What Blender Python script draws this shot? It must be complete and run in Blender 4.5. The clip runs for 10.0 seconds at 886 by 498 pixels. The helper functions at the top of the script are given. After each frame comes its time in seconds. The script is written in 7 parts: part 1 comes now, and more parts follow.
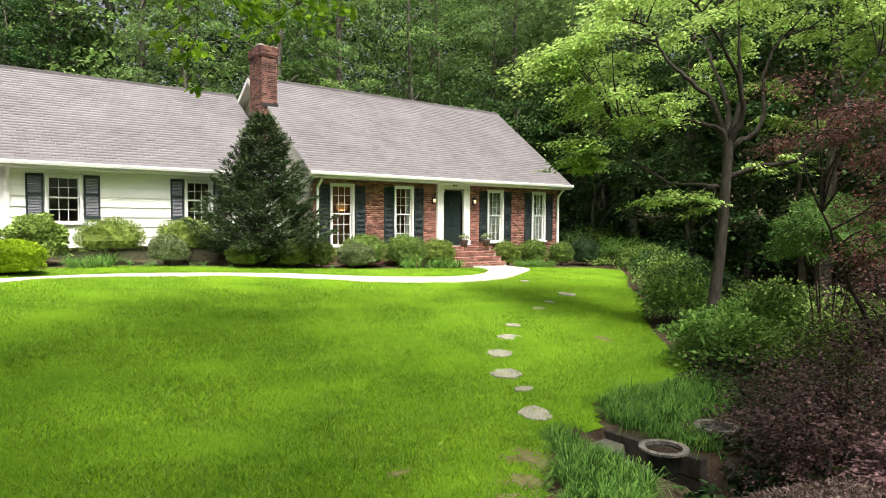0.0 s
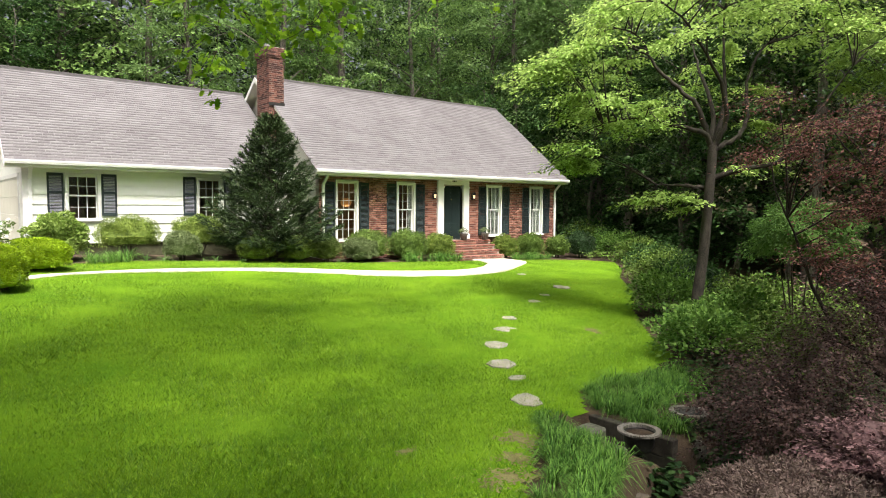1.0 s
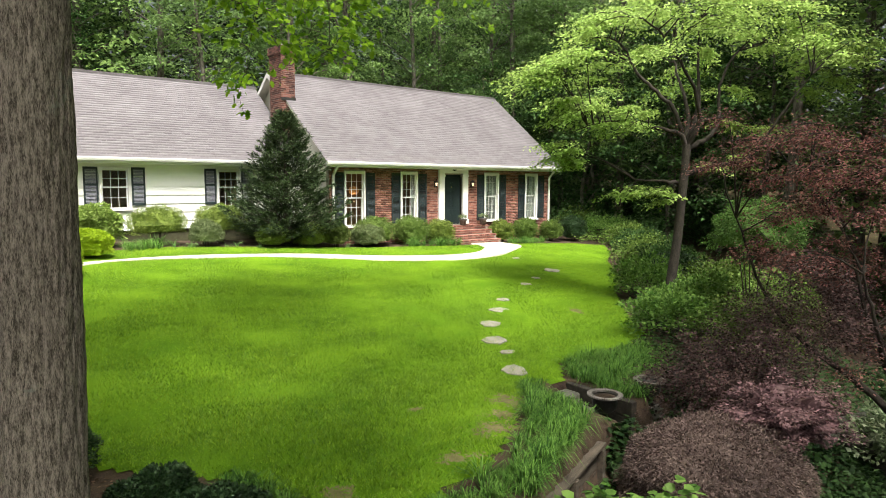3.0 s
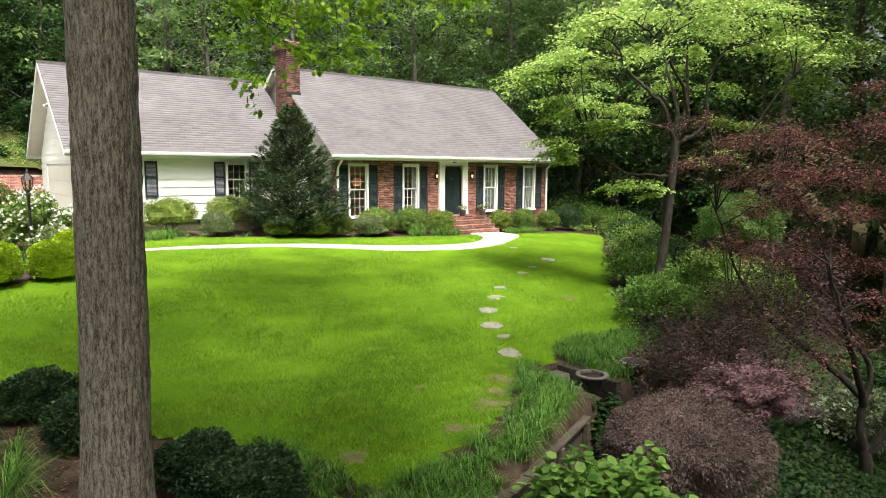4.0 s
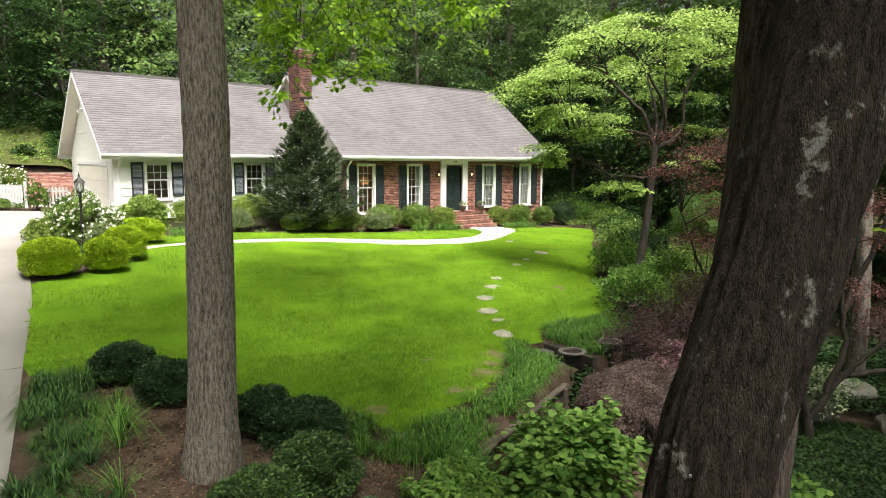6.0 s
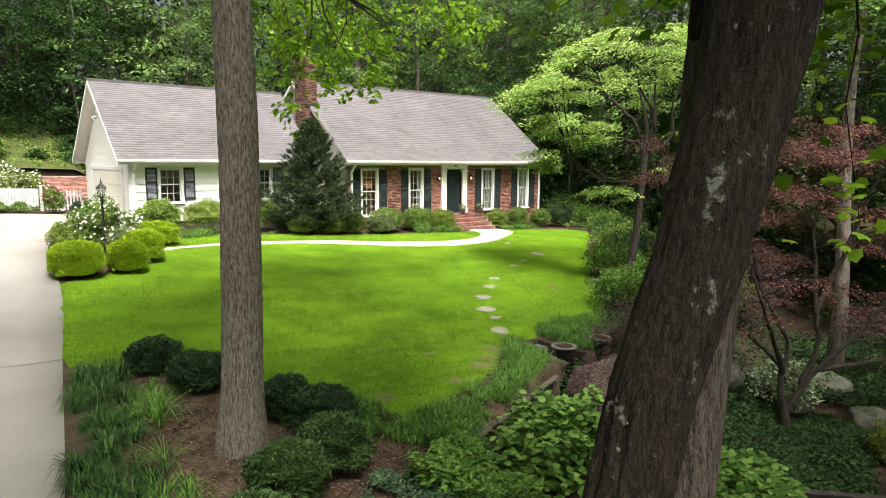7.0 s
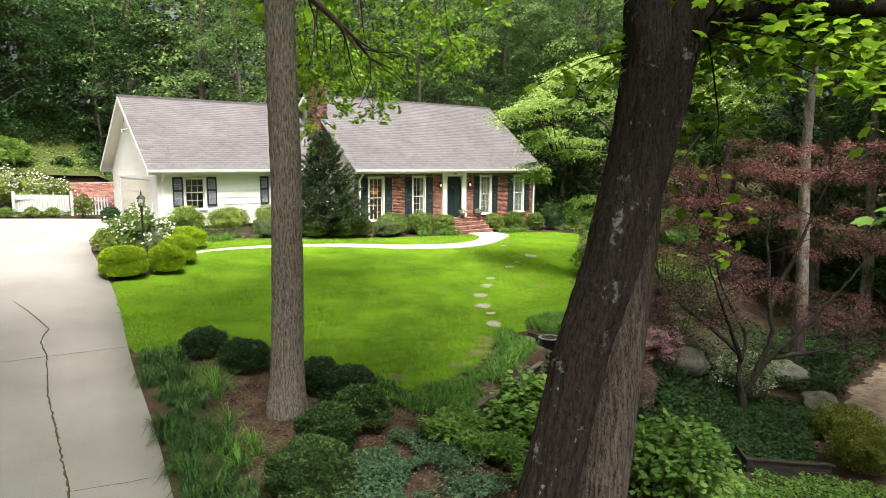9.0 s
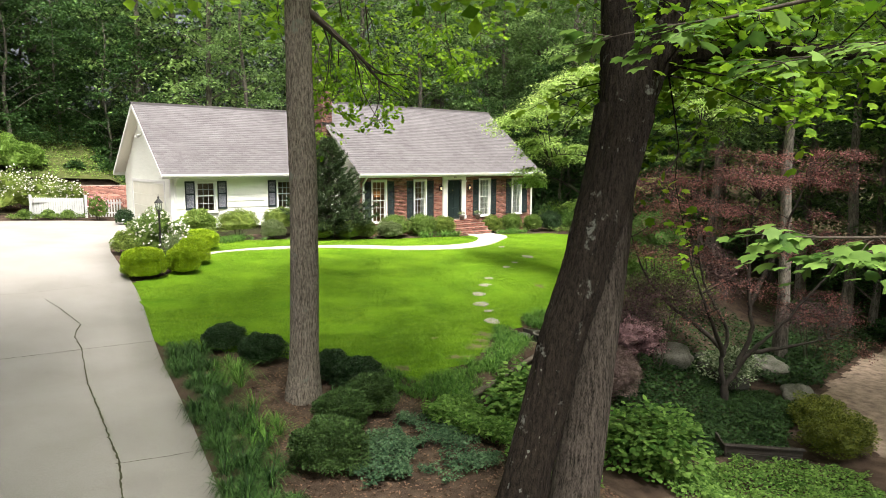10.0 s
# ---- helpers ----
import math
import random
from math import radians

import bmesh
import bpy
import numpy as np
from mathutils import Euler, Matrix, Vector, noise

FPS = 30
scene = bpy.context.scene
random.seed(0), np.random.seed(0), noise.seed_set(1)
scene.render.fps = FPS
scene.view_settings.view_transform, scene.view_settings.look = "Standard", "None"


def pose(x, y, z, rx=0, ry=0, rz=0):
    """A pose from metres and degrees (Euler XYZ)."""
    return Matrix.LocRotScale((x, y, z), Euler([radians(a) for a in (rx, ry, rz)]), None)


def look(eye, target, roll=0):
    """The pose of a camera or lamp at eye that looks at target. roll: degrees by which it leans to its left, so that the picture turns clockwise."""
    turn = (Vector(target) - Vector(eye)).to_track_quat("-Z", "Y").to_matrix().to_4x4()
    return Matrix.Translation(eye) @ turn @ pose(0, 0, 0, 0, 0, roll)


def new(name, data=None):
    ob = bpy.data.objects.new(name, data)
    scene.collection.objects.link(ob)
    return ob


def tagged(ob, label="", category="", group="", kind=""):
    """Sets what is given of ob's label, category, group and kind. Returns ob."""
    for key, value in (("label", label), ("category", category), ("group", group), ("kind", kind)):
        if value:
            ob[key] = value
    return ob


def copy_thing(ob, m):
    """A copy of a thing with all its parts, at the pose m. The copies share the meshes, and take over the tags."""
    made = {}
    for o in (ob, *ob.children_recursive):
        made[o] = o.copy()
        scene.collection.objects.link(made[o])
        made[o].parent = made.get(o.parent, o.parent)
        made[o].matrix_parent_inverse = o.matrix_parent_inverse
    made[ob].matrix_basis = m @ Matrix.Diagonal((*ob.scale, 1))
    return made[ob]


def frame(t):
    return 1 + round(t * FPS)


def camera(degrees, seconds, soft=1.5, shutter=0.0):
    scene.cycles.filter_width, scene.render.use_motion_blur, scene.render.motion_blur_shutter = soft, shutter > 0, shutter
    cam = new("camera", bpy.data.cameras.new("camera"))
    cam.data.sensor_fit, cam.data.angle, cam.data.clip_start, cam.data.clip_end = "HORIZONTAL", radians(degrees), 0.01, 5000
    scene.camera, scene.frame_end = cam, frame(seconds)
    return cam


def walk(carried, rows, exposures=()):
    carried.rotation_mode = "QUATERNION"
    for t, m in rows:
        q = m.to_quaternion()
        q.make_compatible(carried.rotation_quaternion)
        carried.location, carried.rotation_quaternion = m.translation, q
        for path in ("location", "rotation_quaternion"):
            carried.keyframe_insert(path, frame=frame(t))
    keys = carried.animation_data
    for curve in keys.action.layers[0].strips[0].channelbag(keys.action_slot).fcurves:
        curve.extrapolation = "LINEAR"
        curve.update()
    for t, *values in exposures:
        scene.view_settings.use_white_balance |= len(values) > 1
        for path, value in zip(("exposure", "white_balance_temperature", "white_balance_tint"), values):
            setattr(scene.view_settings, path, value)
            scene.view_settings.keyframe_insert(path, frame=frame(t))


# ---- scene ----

# camera: a drone that backs away from the house and climbs, heading kept
cam = camera(68.70, 10.0, soft=0.75)
HEADING, ROLL = -39.35, 0.33
# seconds, x, y, z, pitch
ROWS = [
    (0.0, -16.414, -18.629, 1.718, -2.65),
    (0.5, -16.709, -18.983, 1.861, -3.21),
    (1.0, -17.017, -19.342, 2.002, -3.77),
    (1.5, -17.321, -19.696, 2.134, -4.29),
    (2.0, -17.616, -20.045, 2.254, -4.80),
    (2.5, -17.906, -20.392, 2.364, -5.35),
    (4.0, -18.780, -21.428, 2.634, -6.93),
    (4.5, -19.108, -21.815, 2.723, -7.51),
    (5.0, -19.427, -22.184, 2.797, -7.65),
    (5.5, -19.775, -22.570, 2.884, -7.69),
    (7.0, -20.792, -23.745, 3.166, -7.67),
    (7.5, -21.150, -24.158, 3.272, -7.69),
    (8.0, -21.515, -24.580, 3.383, -7.72),
    (8.5, -21.885, -25.014, 3.497, -7.73),
    (9.0, -22.259, -25.463, 3.606, -7.74),
    (9.5, -22.644, -25.920, 3.703, -7.74),
    (10.0, -23.030, -26.366, 3.815, -7.75),
]


def aim(x, y, z, pitch):
    h, p = radians(HEADING), radians(pitch)
    ahead = Vector((-math.sin(h) * math.cos(p), math.cos(h) * math.cos(p), math.sin(p)))
    return look((x, y, z), Vector((x, y, z)) + ahead, ROLL)


walk(cam, [(t, aim(x, y, z, p)) for t, x, y, z, p in ROWS])

# ------------------------------------------------------------------ light
world = bpy.data.worlds.new("sky")
scene.world = world
world.use_nodes = True
sky = world.node_tree.nodes.new("ShaderNodeTexSky")
sky.sky_type = "NISHITA"
sky.sun_disc = False
sky.sun_elevation, sky.sun_rotation = radians(62), radians(205)
sky.air_density, sky.dust_density, sky.ozone_density = 0.5, 10.0, 0.1
sky_out = world.node_tree.nodes["Background"]
haze = world.node_tree.nodes.new("ShaderNodeHueSaturation")
haze.inputs["Saturation"].default_value = 0.4
haze.inputs["Value"].default_value = 1.05
world.node_tree.links.new(sky.outputs[0], haze.inputs["Color"])
world.node_tree.links.new(haze.outputs[0], sky_out.inputs[0])
sky_out.inputs[1].default_value = 0.104
sun_data = bpy.data.lights.new("sun", "SUN")
sun_data.energy, sun_data.angle, sun_data.color = 3.5, radians(16), (1.0, 0.945, 0.865)
sun = new("sun", sun_data)
sun.matrix_world = look((-10, -30, 60), (-2, -2, 0))
scene.view_settings.exposure = 1.3

# ------------------------------------------------------------------ materials


def material(name, low, high, rough=0.8, scale=6.0, detail=60.0, bump=0.3, metal=0.0, island=0.0, through_light=0.0, spec=0.3, stretch=(1, 1, 1), obrandom=0.0, tint=None, dist=0.02, contrast=0.2, spots=None):
    """A surface with two scales of colour variation and relief; island: variation from piece to piece."""
    m = bpy.data.materials.new(name)
    m.use_nodes = True
    t = m.node_tree
    n, l = t.nodes, t.links
    bsdf, out = n["Principled BSDF"], n["Material Output"]
    co = n.new("ShaderNodeTexCoord")
    mp = n.new("ShaderNodeMapping")
    mp.inputs["Scale"].default_value = stretch
    l.new(co.outputs["Object"], mp.inputs[0])
    big, fine = n.new("ShaderNodeTexNoise"), n.new("ShaderNodeTexNoise")
    for node, s, d in ((big, scale, 4.0), (fine, detail, 6.0)):
        node.inputs["Scale"].default_value = s
        node.inputs["Detail"].default_value = d
        l.new(mp.outputs[0], node.inputs["Vector"])
    mixv = n.new("ShaderNodeMath")
    mixv.operation = "MULTIPLY_ADD"
    l.new(fine.outputs[0], mixv.inputs[0])
    mixv.inputs[1].default_value = 0.5
    half = n.new("ShaderNodeMath")
    half.operation = "MULTIPLY"
    half.inputs[1].default_value = 0.5
    l.new(big.outputs[0], half.inputs[0])
    l.new(half.outputs[0], mixv.inputs[2])
    value = mixv.outputs[0]
    for amount, kind, socket in ((island, "ShaderNodeNewGeometry", "Random Per Island"), (obrandom, "ShaderNodeObjectInfo", "Random")):
        if amount:
            g = n.new(kind)
            add = n.new("ShaderNodeMath")
            add.operation = "MULTIPLY_ADD"
            l.new(g.outputs[socket], add.inputs[0])
            add.inputs[1].default_value = amount
            shift = n.new("ShaderNodeMath")
            shift.operation = "SUBTRACT"
            l.new(value, shift.inputs[0])
            shift.inputs[1].default_value = amount / 2
            l.new(shift.outputs[0], add.inputs[2])
            value = add.outputs[0]
    ramp = n.new("ShaderNodeValToRGB")
    ramp.color_ramp.elements[0].position, ramp.color_ramp.elements[1].position = 0.5 - contrast, 0.5 + contrast
    ramp.color_ramp.elements[0].color = (*low, 1)
    ramp.color_ramp.elements[1].color = (*high, 1)
    if tint:
        e = ramp.color_ramp.elements.new(0.5)
        e.color = (*tint, 1)
    l.new(value, ramp.inputs[0])
    l.new(ramp.outputs[0], bsdf.inputs["Base Color"])
    if spots:
        colour, size, level = spots
        patch, mask, mixc = n.new("ShaderNodeTexNoise"), n.new("ShaderNodeValToRGB"), n.new("ShaderNodeMix")
        patch.inputs["Scale"].default_value, patch.inputs["Detail"].default_value, patch.inputs["Roughness"].default_value = size, 9, 0.68
        l.new(co.outputs["Object"], patch.inputs["Vector"])
        mask.color_ramp.elements[0].position, mask.color_ramp.elements[1].position = level, level + 0.05
        l.new(patch.outputs[0], mask.inputs[0])
        mixc.data_type = "RGBA"
        l.new(mask.outputs[0], mixc.inputs[0])
        l.new(ramp.outputs[0], mixc.inputs[6])
        mixc.inputs[7].default_value = (*colour, 1)
        l.new(mixc.outputs[2], bsdf.inputs["Base Color"])
    bsdf.inputs["Roughness"].default_value = rough
    bsdf.inputs["Metallic"].default_value = metal
    bsdf.inputs["Specular IOR Level"].default_value = spec
    if bump:
        b = n.new("ShaderNodeBump")
        b.inputs["Strength"].default_value = bump
        b.inputs["Distance"].default_value = dist
        l.new(mixv.outputs[0], b.inputs["Height"])
        l.new(b.outputs[0], bsdf.inputs["Normal"])
    if through_light:
        tr = n.new("ShaderNodeBsdfTranslucent")
        l.new(ramp.outputs[0], tr.inputs[0])
        mx = n.new("ShaderNodeMixShader")
        mx.inputs[0].default_value = through_light
        l.new(bsdf.outputs[0], mx.inputs[1])
        l.new(tr.outputs[0], mx.inputs[2])
        l.new(mx.outputs[0], out.inputs[0])
    return m


def leafy(name, low, high, thru=0.4, rough=0.55, island=0.5, scale=0.9, whole=0.0):
    return material(name, low, high, rough=rough, scale=scale, detail=9, bump=0, island=island, obrandom=whole, through_light=thru, spec=0.15)


M = {}
M["lawn_soil"] = material("lawn_turf", (0.040, 0.105, 0.004), (0.150, 0.265, 0.013), rough=0.9, scale=0.7, detail=70, bump=0.8, spec=0.05, contrast=0.16, stretch=(0.7, 1.5, 1))
M["grass"] = material("grass_blade", (0.046, 0.132, 0.005), (0.27, 0.42, 0.030), rough=0.42, scale=0.55, detail=3.5, bump=0, island=0.5, through_light=0.36, spec=0.3, stretch=(0.7, 1.6, 1), contrast=0.25)
M["mulch"] = material("bark_mulch", (0.022, 0.015, 0.011), (0.095, 0.067, 0.048), rough=0.95, scale=3, detail=70, bump=1.0, spec=0.1, contrast=0.13)
M["chips"] = material("wood_chips", (0.030, 0.018, 0.011), (0.15, 0.095, 0.064), rough=0.9, bump=0, island=0.9, spec=0.1)
M["woodfloor"] = material("leaf_litter_ground", (0.020, 0.019, 0.009), (0.072, 0.058, 0.030), rough=0.95, scale=1.5, detail=40, bump=0.8, spec=0.1)
M["bare"] = material("bare_soil", (0.085, 0.088, 0.030), (0.20, 0.175, 0.085), rough=0.95, scale=5, detail=60, bump=0.6, spec=0.1, contrast=0.13)
M["drive"] = material("driveway_concrete", (0.212, 0.199, 0.183), (0.312, 0.294, 0.274), rough=0.85, scale=0.6, detail=60, bump=0.06, spec=0.2, contrast=0.17)
M["path"] = material("pale_path_concrete", (0.34, 0.315, 0.265), (0.47, 0.44, 0.375), rough=0.85, scale=1.5, detail=40, bump=0.15)
M["chip_path"] = material("tan_wood_chips", (0.105, 0.078, 0.057), (0.30, 0.235, 0.180), rough=0.95, scale=4, detail=60, bump=0.8, spec=0.1, contrast=0.13)
M["crack"] = material("crack_filler", (0.03, 0.03, 0.015), (0.09, 0.09, 0.05), rough=0.95, scale=9, detail=60, bump=0.5)
M["stone"] = material("flagstone", (0.18, 0.165, 0.14), (0.32, 0.295, 0.26), rough=0.8, scale=5, detail=50, bump=0.5, contrast=0.13)
M["boulder"] = material("mossy_boulder", (0.042, 0.048, 0.030), (0.16, 0.152, 0.13), rough=0.9, scale=2.5, detail=30, bump=0.9, dist=0.05, contrast=0.13)
M["brick"] = material("red_brick", (0.115, 0.050, 0.040), (0.33, 0.165, 0.128), rough=0.9, scale=4, detail=70, bump=0.3, island=0.5, tint=(0.225, 0.096, 0.072))
M["brick_piece"] = material("red_brick_single", (0.115, 0.050, 0.040), (0.33, 0.165, 0.128), rough=0.9, scale=4, detail=70, bump=0.3, obrandom=0.5, tint=(0.225, 0.096, 0.072))
M["brick_sooty"] = material("weathered_chimney_brick", (0.048, 0.024, 0.021), (0.185, 0.088, 0.068), rough=0.95, scale=1.2, detail=70, bump=0.3, island=0.45, contrast=0.16)
M["mortar"] = material("mortar", (0.28, 0.24, 0.20), (0.42, 0.37, 0.32), rough=0.95, scale=8, detail=90, bump=0.3)
M["shingle"] = material("asphalt_shingle", (0.118, 0.110, 0.114), (0.194, 0.182, 0.190), rough=0.95, scale=0.5, detail=30, bump=0.4, island=0.16, spec=0.15)
M["shingle_piece"] = material("asphalt_shingle_single", (0.118, 0.110, 0.114), (0.194, 0.182, 0.190), rough=0.95, scale=0.5, detail=30, bump=0.4, obrandom=0.16, spec=0.15)
M["ridge"] = material("ridge_cap", (0.028, 0.026, 0.026), (0.065, 0.06, 0.06), rough=0.95, scale=3, detail=40, bump=0.3)
M["siding"] = material("white_painted_board", (0.70, 0.72, 0.66), (0.82, 0.83, 0.77), rough=0.55, scale=1.5, detail=25, bump=0.08, stretch=(1, 1, 6))
M["trim"] = material("cream_painted_trim", (0.60, 0.585, 0.50), (0.70, 0.685, 0.60), rough=0.5, scale=2, detail=30, bump=0.05)
M["white"] = material("white_painted_wood", (0.62, 0.62, 0.60), (0.72, 0.72, 0.70), rough=0.45, scale=3, detail=40, bump=0.05)
M["shutter"] = material("dark_green_shutter_paint", (0.012, 0.020, 0.022), (0.030, 0.042, 0.044), rough=0.5, scale=3, detail=40, bump=0.1)
M["shutter_blue"] = material("weathered_slate_louvre", (0.11, 0.115, 0.14), (0.20, 0.205, 0.235), rough=0.6, scale=3, detail=40, bump=0.1)
M["door"] = material("dark_door_paint", (0.010, 0.017, 0.017), (0.022, 0.033, 0.033), rough=0.3, scale=3, detail=40, bump=0.05)
M["iron"] = material("weathered_black_iron", (0.012, 0.012, 0.012), (0.05, 0.048, 0.045), rough=0.55, scale=7, detail=50, bump=0.3, metal=0.3)
M["iron_rim"] = material("lichened_iron_rim", (0.06, 0.055, 0.05), (0.24, 0.22, 0.20), rough=0.85, scale=9, detail=60, bump=0.4)
M["brass"] = material("brass_fitting", (0.35, 0.24, 0.10), (0.55, 0.40, 0.18), rough=0.35, scale=9, detail=60, bump=0.1, metal=1.0)
M["timber"] = material("weathered_timber", (0.030, 0.025, 0.019), (0.11, 0.09, 0.068), rough=0.9, scale=2, detail=40, bump=0.5, stretch=(1, 6, 6), contrast=0.13)
# darker copy of the timber; on the garden wall it carries the maple's shade
M["timber_dark"] = material("dark_and_shaded_timber", (0.012, 0.010, 0.008), (0.05, 0.042, 0.034), rough=0.8, scale=2, detail=40, bump=0.5, stretch=(1, 6, 6), contrast=0.13)
M["fence"] = material("white_fence_paint", (0.36, 0.37, 0.37), (0.48, 0.49, 0.49), rough=0.6, scale=3, detail=30, bump=0.1)
M["wall_in"] = material("plaster_interior", (0.30, 0.20, 0.12), (0.36, 0.25, 0.16), rough=0.9, scale=2, detail=20, bump=0.05)
M["curtain"] = material("white_curtain_cloth", (0.66, 0.66, 0.64), (0.80, 0.80, 0.78), rough=0.9, scale=6, detail=50, bump=0.1, through_light=0.3)
M["oakbark"] = material("grey_oak_bark", (0.050, 0.043, 0.034), (0.255, 0.225, 0.187), rough=0.95, scale=5, detail=22, bump=1.0, stretch=(9, 9, 2.0), dist=0.03, spec=0.1, contrast=0.10, spots=((0.16, 0.165, 0.14), 2.2, 0.60))
M["darkbark"] = material("dark_brown_bark", (0.0025, 0.002, 0.0015), (0.031, 0.024, 0.018), rough=0.95, scale=6, detail=26, bump=1.0, stretch=(6, 6, 1.5), dist=0.04, spec=0.12, contrast=0.12, spots=((0.11, 0.115, 0.10), 4.0, 0.60))
M["twig"] = material("smooth_twig_bark", (0.030, 0.024, 0.018), (0.085, 0.070, 0.055), rough=0.9, scale=6, detail=40, bump=0.4, stretch=(2, 2, 0.6))
M["gardenbark"] = material("dark_smooth_bark", (0.010, 0.008, 0.0065), (0.052, 0.043, 0.034), rough=0.9, scale=5, detail=40, bump=0.5, stretch=(2, 2, 0.8), contrast=0.15)
M["lichen"] = material("pale_lichen", (0.075, 0.080, 0.070), (0.17, 0.178, 0.158), rough=0.95, scale=12, detail=70, bump=0.4)
M["farbark"] = material("forest_trunk_bark", (0.05, 0.044, 0.036), (0.18, 0.16, 0.135), rough=0.95, scale=4, detail=18, bump=0.6, stretch=(2, 2, 0.5), contrast=0.09)
M["leaf_far"] = leafy("woodland_leaf", (0.028, 0.068, 0.018), (0.190, 0.300, 0.100), thru=0.45, whole=0.3, island=0.12, scale=0.8)
M["leaf_far2"] = leafy("woodland_leaf_bright", (0.060, 0.125, 0.028), (0.31, 0.465, 0.145), thru=0.45, whole=0.3, island=0.12, scale=0.8)
# near-black green: the gloom inside the wood is put into this leaf colour
M["leaf_deep_shade"] = leafy("shade_darkened_wood_leaf", (0.006, 0.017, 0.005), (0.045, 0.080, 0.024), thru=0.2, island=0.4, scale=0.2)
M["leaf_under"] = leafy("understory_leaf", (0.010, 0.033, 0.009), (0.075, 0.150, 0.040), island=0.3, scale=0.5)
M["leaf_oak"] = leafy("oak_leaf", (0.075, 0.165, 0.010), (0.285, 0.46, 0.034), thru=0.58, island=0.4)
M["leaf_dog"] = leafy("pale_green_leaf", (0.17, 0.29, 0.040), (0.50, 0.66, 0.21), thru=0.42, island=0.3)
M["leaf_red"] = leafy("red_maple_leaf", (0.055, 0.027, 0.025), (0.315, 0.145, 0.124), thru=0.4, island=0.4, scale=0.6)
M["leaf_purple"] = leafy("purple_maple_leaf", (0.020, 0.0125, 0.0125), (0.105, 0.062, 0.058), thru=0.2, island=0.45)
M["leaf_pink"] = leafy("pinkish_maple_leaf", (0.045, 0.022, 0.026), (0.21, 0.125, 0.13), thru=0.2, island=0.5)
M["leaf_lace"] = leafy("brown_laceleaf", (0.050, 0.033, 0.031), (0.185, 0.135, 0.118), thru=0.2, island=0.45)
M["leaf_box"] = leafy("boxwood_leaf", (0.060, 0.098, 0.015), (0.250, 0.330, 0.070), thru=0.2, island=0.28, scale=2.2)
M["leaf_lime"] = leafy("lime_shrub_leaf", (0.115, 0.200, 0.006), (0.40, 0.55, 0.028), thru=0.25, island=0.3)
M["leaf_grey"] = leafy("grey_green_leaf", (0.065, 0.095, 0.036), (0.22, 0.27, 0.12), thru=0.2, island=0.3)
M["leaf_dark"] = leafy("dark_glossy_leaf", (0.010, 0.028, 0.010), (0.045, 0.085, 0.032), thru=0.15, rough=0.35)
M["leaf_pier"] = leafy("mid_green_leaf", (0.040, 0.080, 0.014), (0.185, 0.275, 0.060), thru=0.2, island=0.3, scale=2.2)
M["needle"] = leafy("spruce_needle", (0.007, 0.018, 0.007), (0.080, 0.120, 0.046), thru=0.08, rough=0.7, island=0.55)
M["leaf_big"] = leafy("broad_green_leaf", (0.046, 0.112, 0.018), (0.195, 0.325, 0.072), thru=0.4, island=0.4)
M["leaf_fern"] = leafy("fern_leaf", (0.06, 0.14, 0.02), (0.19, 0.32, 0.07), thru=0.35)
M["leaf_blue"] = leafy("blue_green_cover", (0.026, 0.062, 0.030), (0.10, 0.17, 0.085), thru=0.2)
M["leaf_ivy"] = leafy("ivy_cover", (0.008, 0.024, 0.007), (0.040, 0.080, 0.022), thru=0.2, island=0.4)
M["blade"] = leafy("lily_turf_blade", (0.024, 0.074, 0.010), (0.135, 0.265, 0.048), thru=0.25, island=0.6)
M["blade_pale"] = leafy("pale_lily_turf_blade", (0.05, 0.13, 0.03), (0.20, 0.36, 0.11), thru=0.3)
M["petal"] = leafy("white_rose_petal", (0.75, 0.72, 0.68), (0.88, 0.86, 0.83), thru=0.3)
M["petal_pink"] = leafy("pink_rose_petal", (0.55, 0.16, 0.25), (0.75, 0.40, 0.46), thru=0.3)
M["leaf_pale"] = leafy("pale_shrub_leaf", (0.11, 0.18, 0.03), (0.33, 0.44, 0.12), thru=0.3, island=0.35)
M["leaf_pale2"] = leafy("pale_boxwood_leaf", (0.07, 0.11, 0.025), (0.22, 0.28, 0.08), thru=0.3)
M["leaf_lime2"] = leafy("bank_shrub_leaf", (0.065, 0.135, 0.018), (0.23, 0.36, 0.070), thru=0.3, island=0.35)
M["leaf_azal"] = leafy("azalea_leaf", (0.016, 0.040, 0.010), (0.075, 0.130, 0.036), thru=0.15, island=0.35)
M["leaf_weep"] = leafy("light_lace_leaf", (0.045, 0.105, 0.020), (0.17, 0.29, 0.075), thru=0.35, island=0.4)
M["leaf_varieg"] = leafy("variegated_leaf", (0.10, 0.16, 0.06), (0.46, 0.52, 0.34), thru=0.25)
M["blade_dark"] = leafy("dark_lily_turf_blade", (0.008, 0.030, 0.006), (0.066, 0.135, 0.034), thru=0.15, rough=0.4, island=0.6)
M["bank"] = material("dry_bank_grass", (0.026, 0.045, 0.010), (0.095, 0.098, 0.034), rough=0.95, scale=0.9, detail=25, bump=0.8, spec=0.1)
M["yew"] = leafy("golden_yew", (0.032, 0.050, 0.008), (0.15, 0.17, 0.025), thru=0.2)


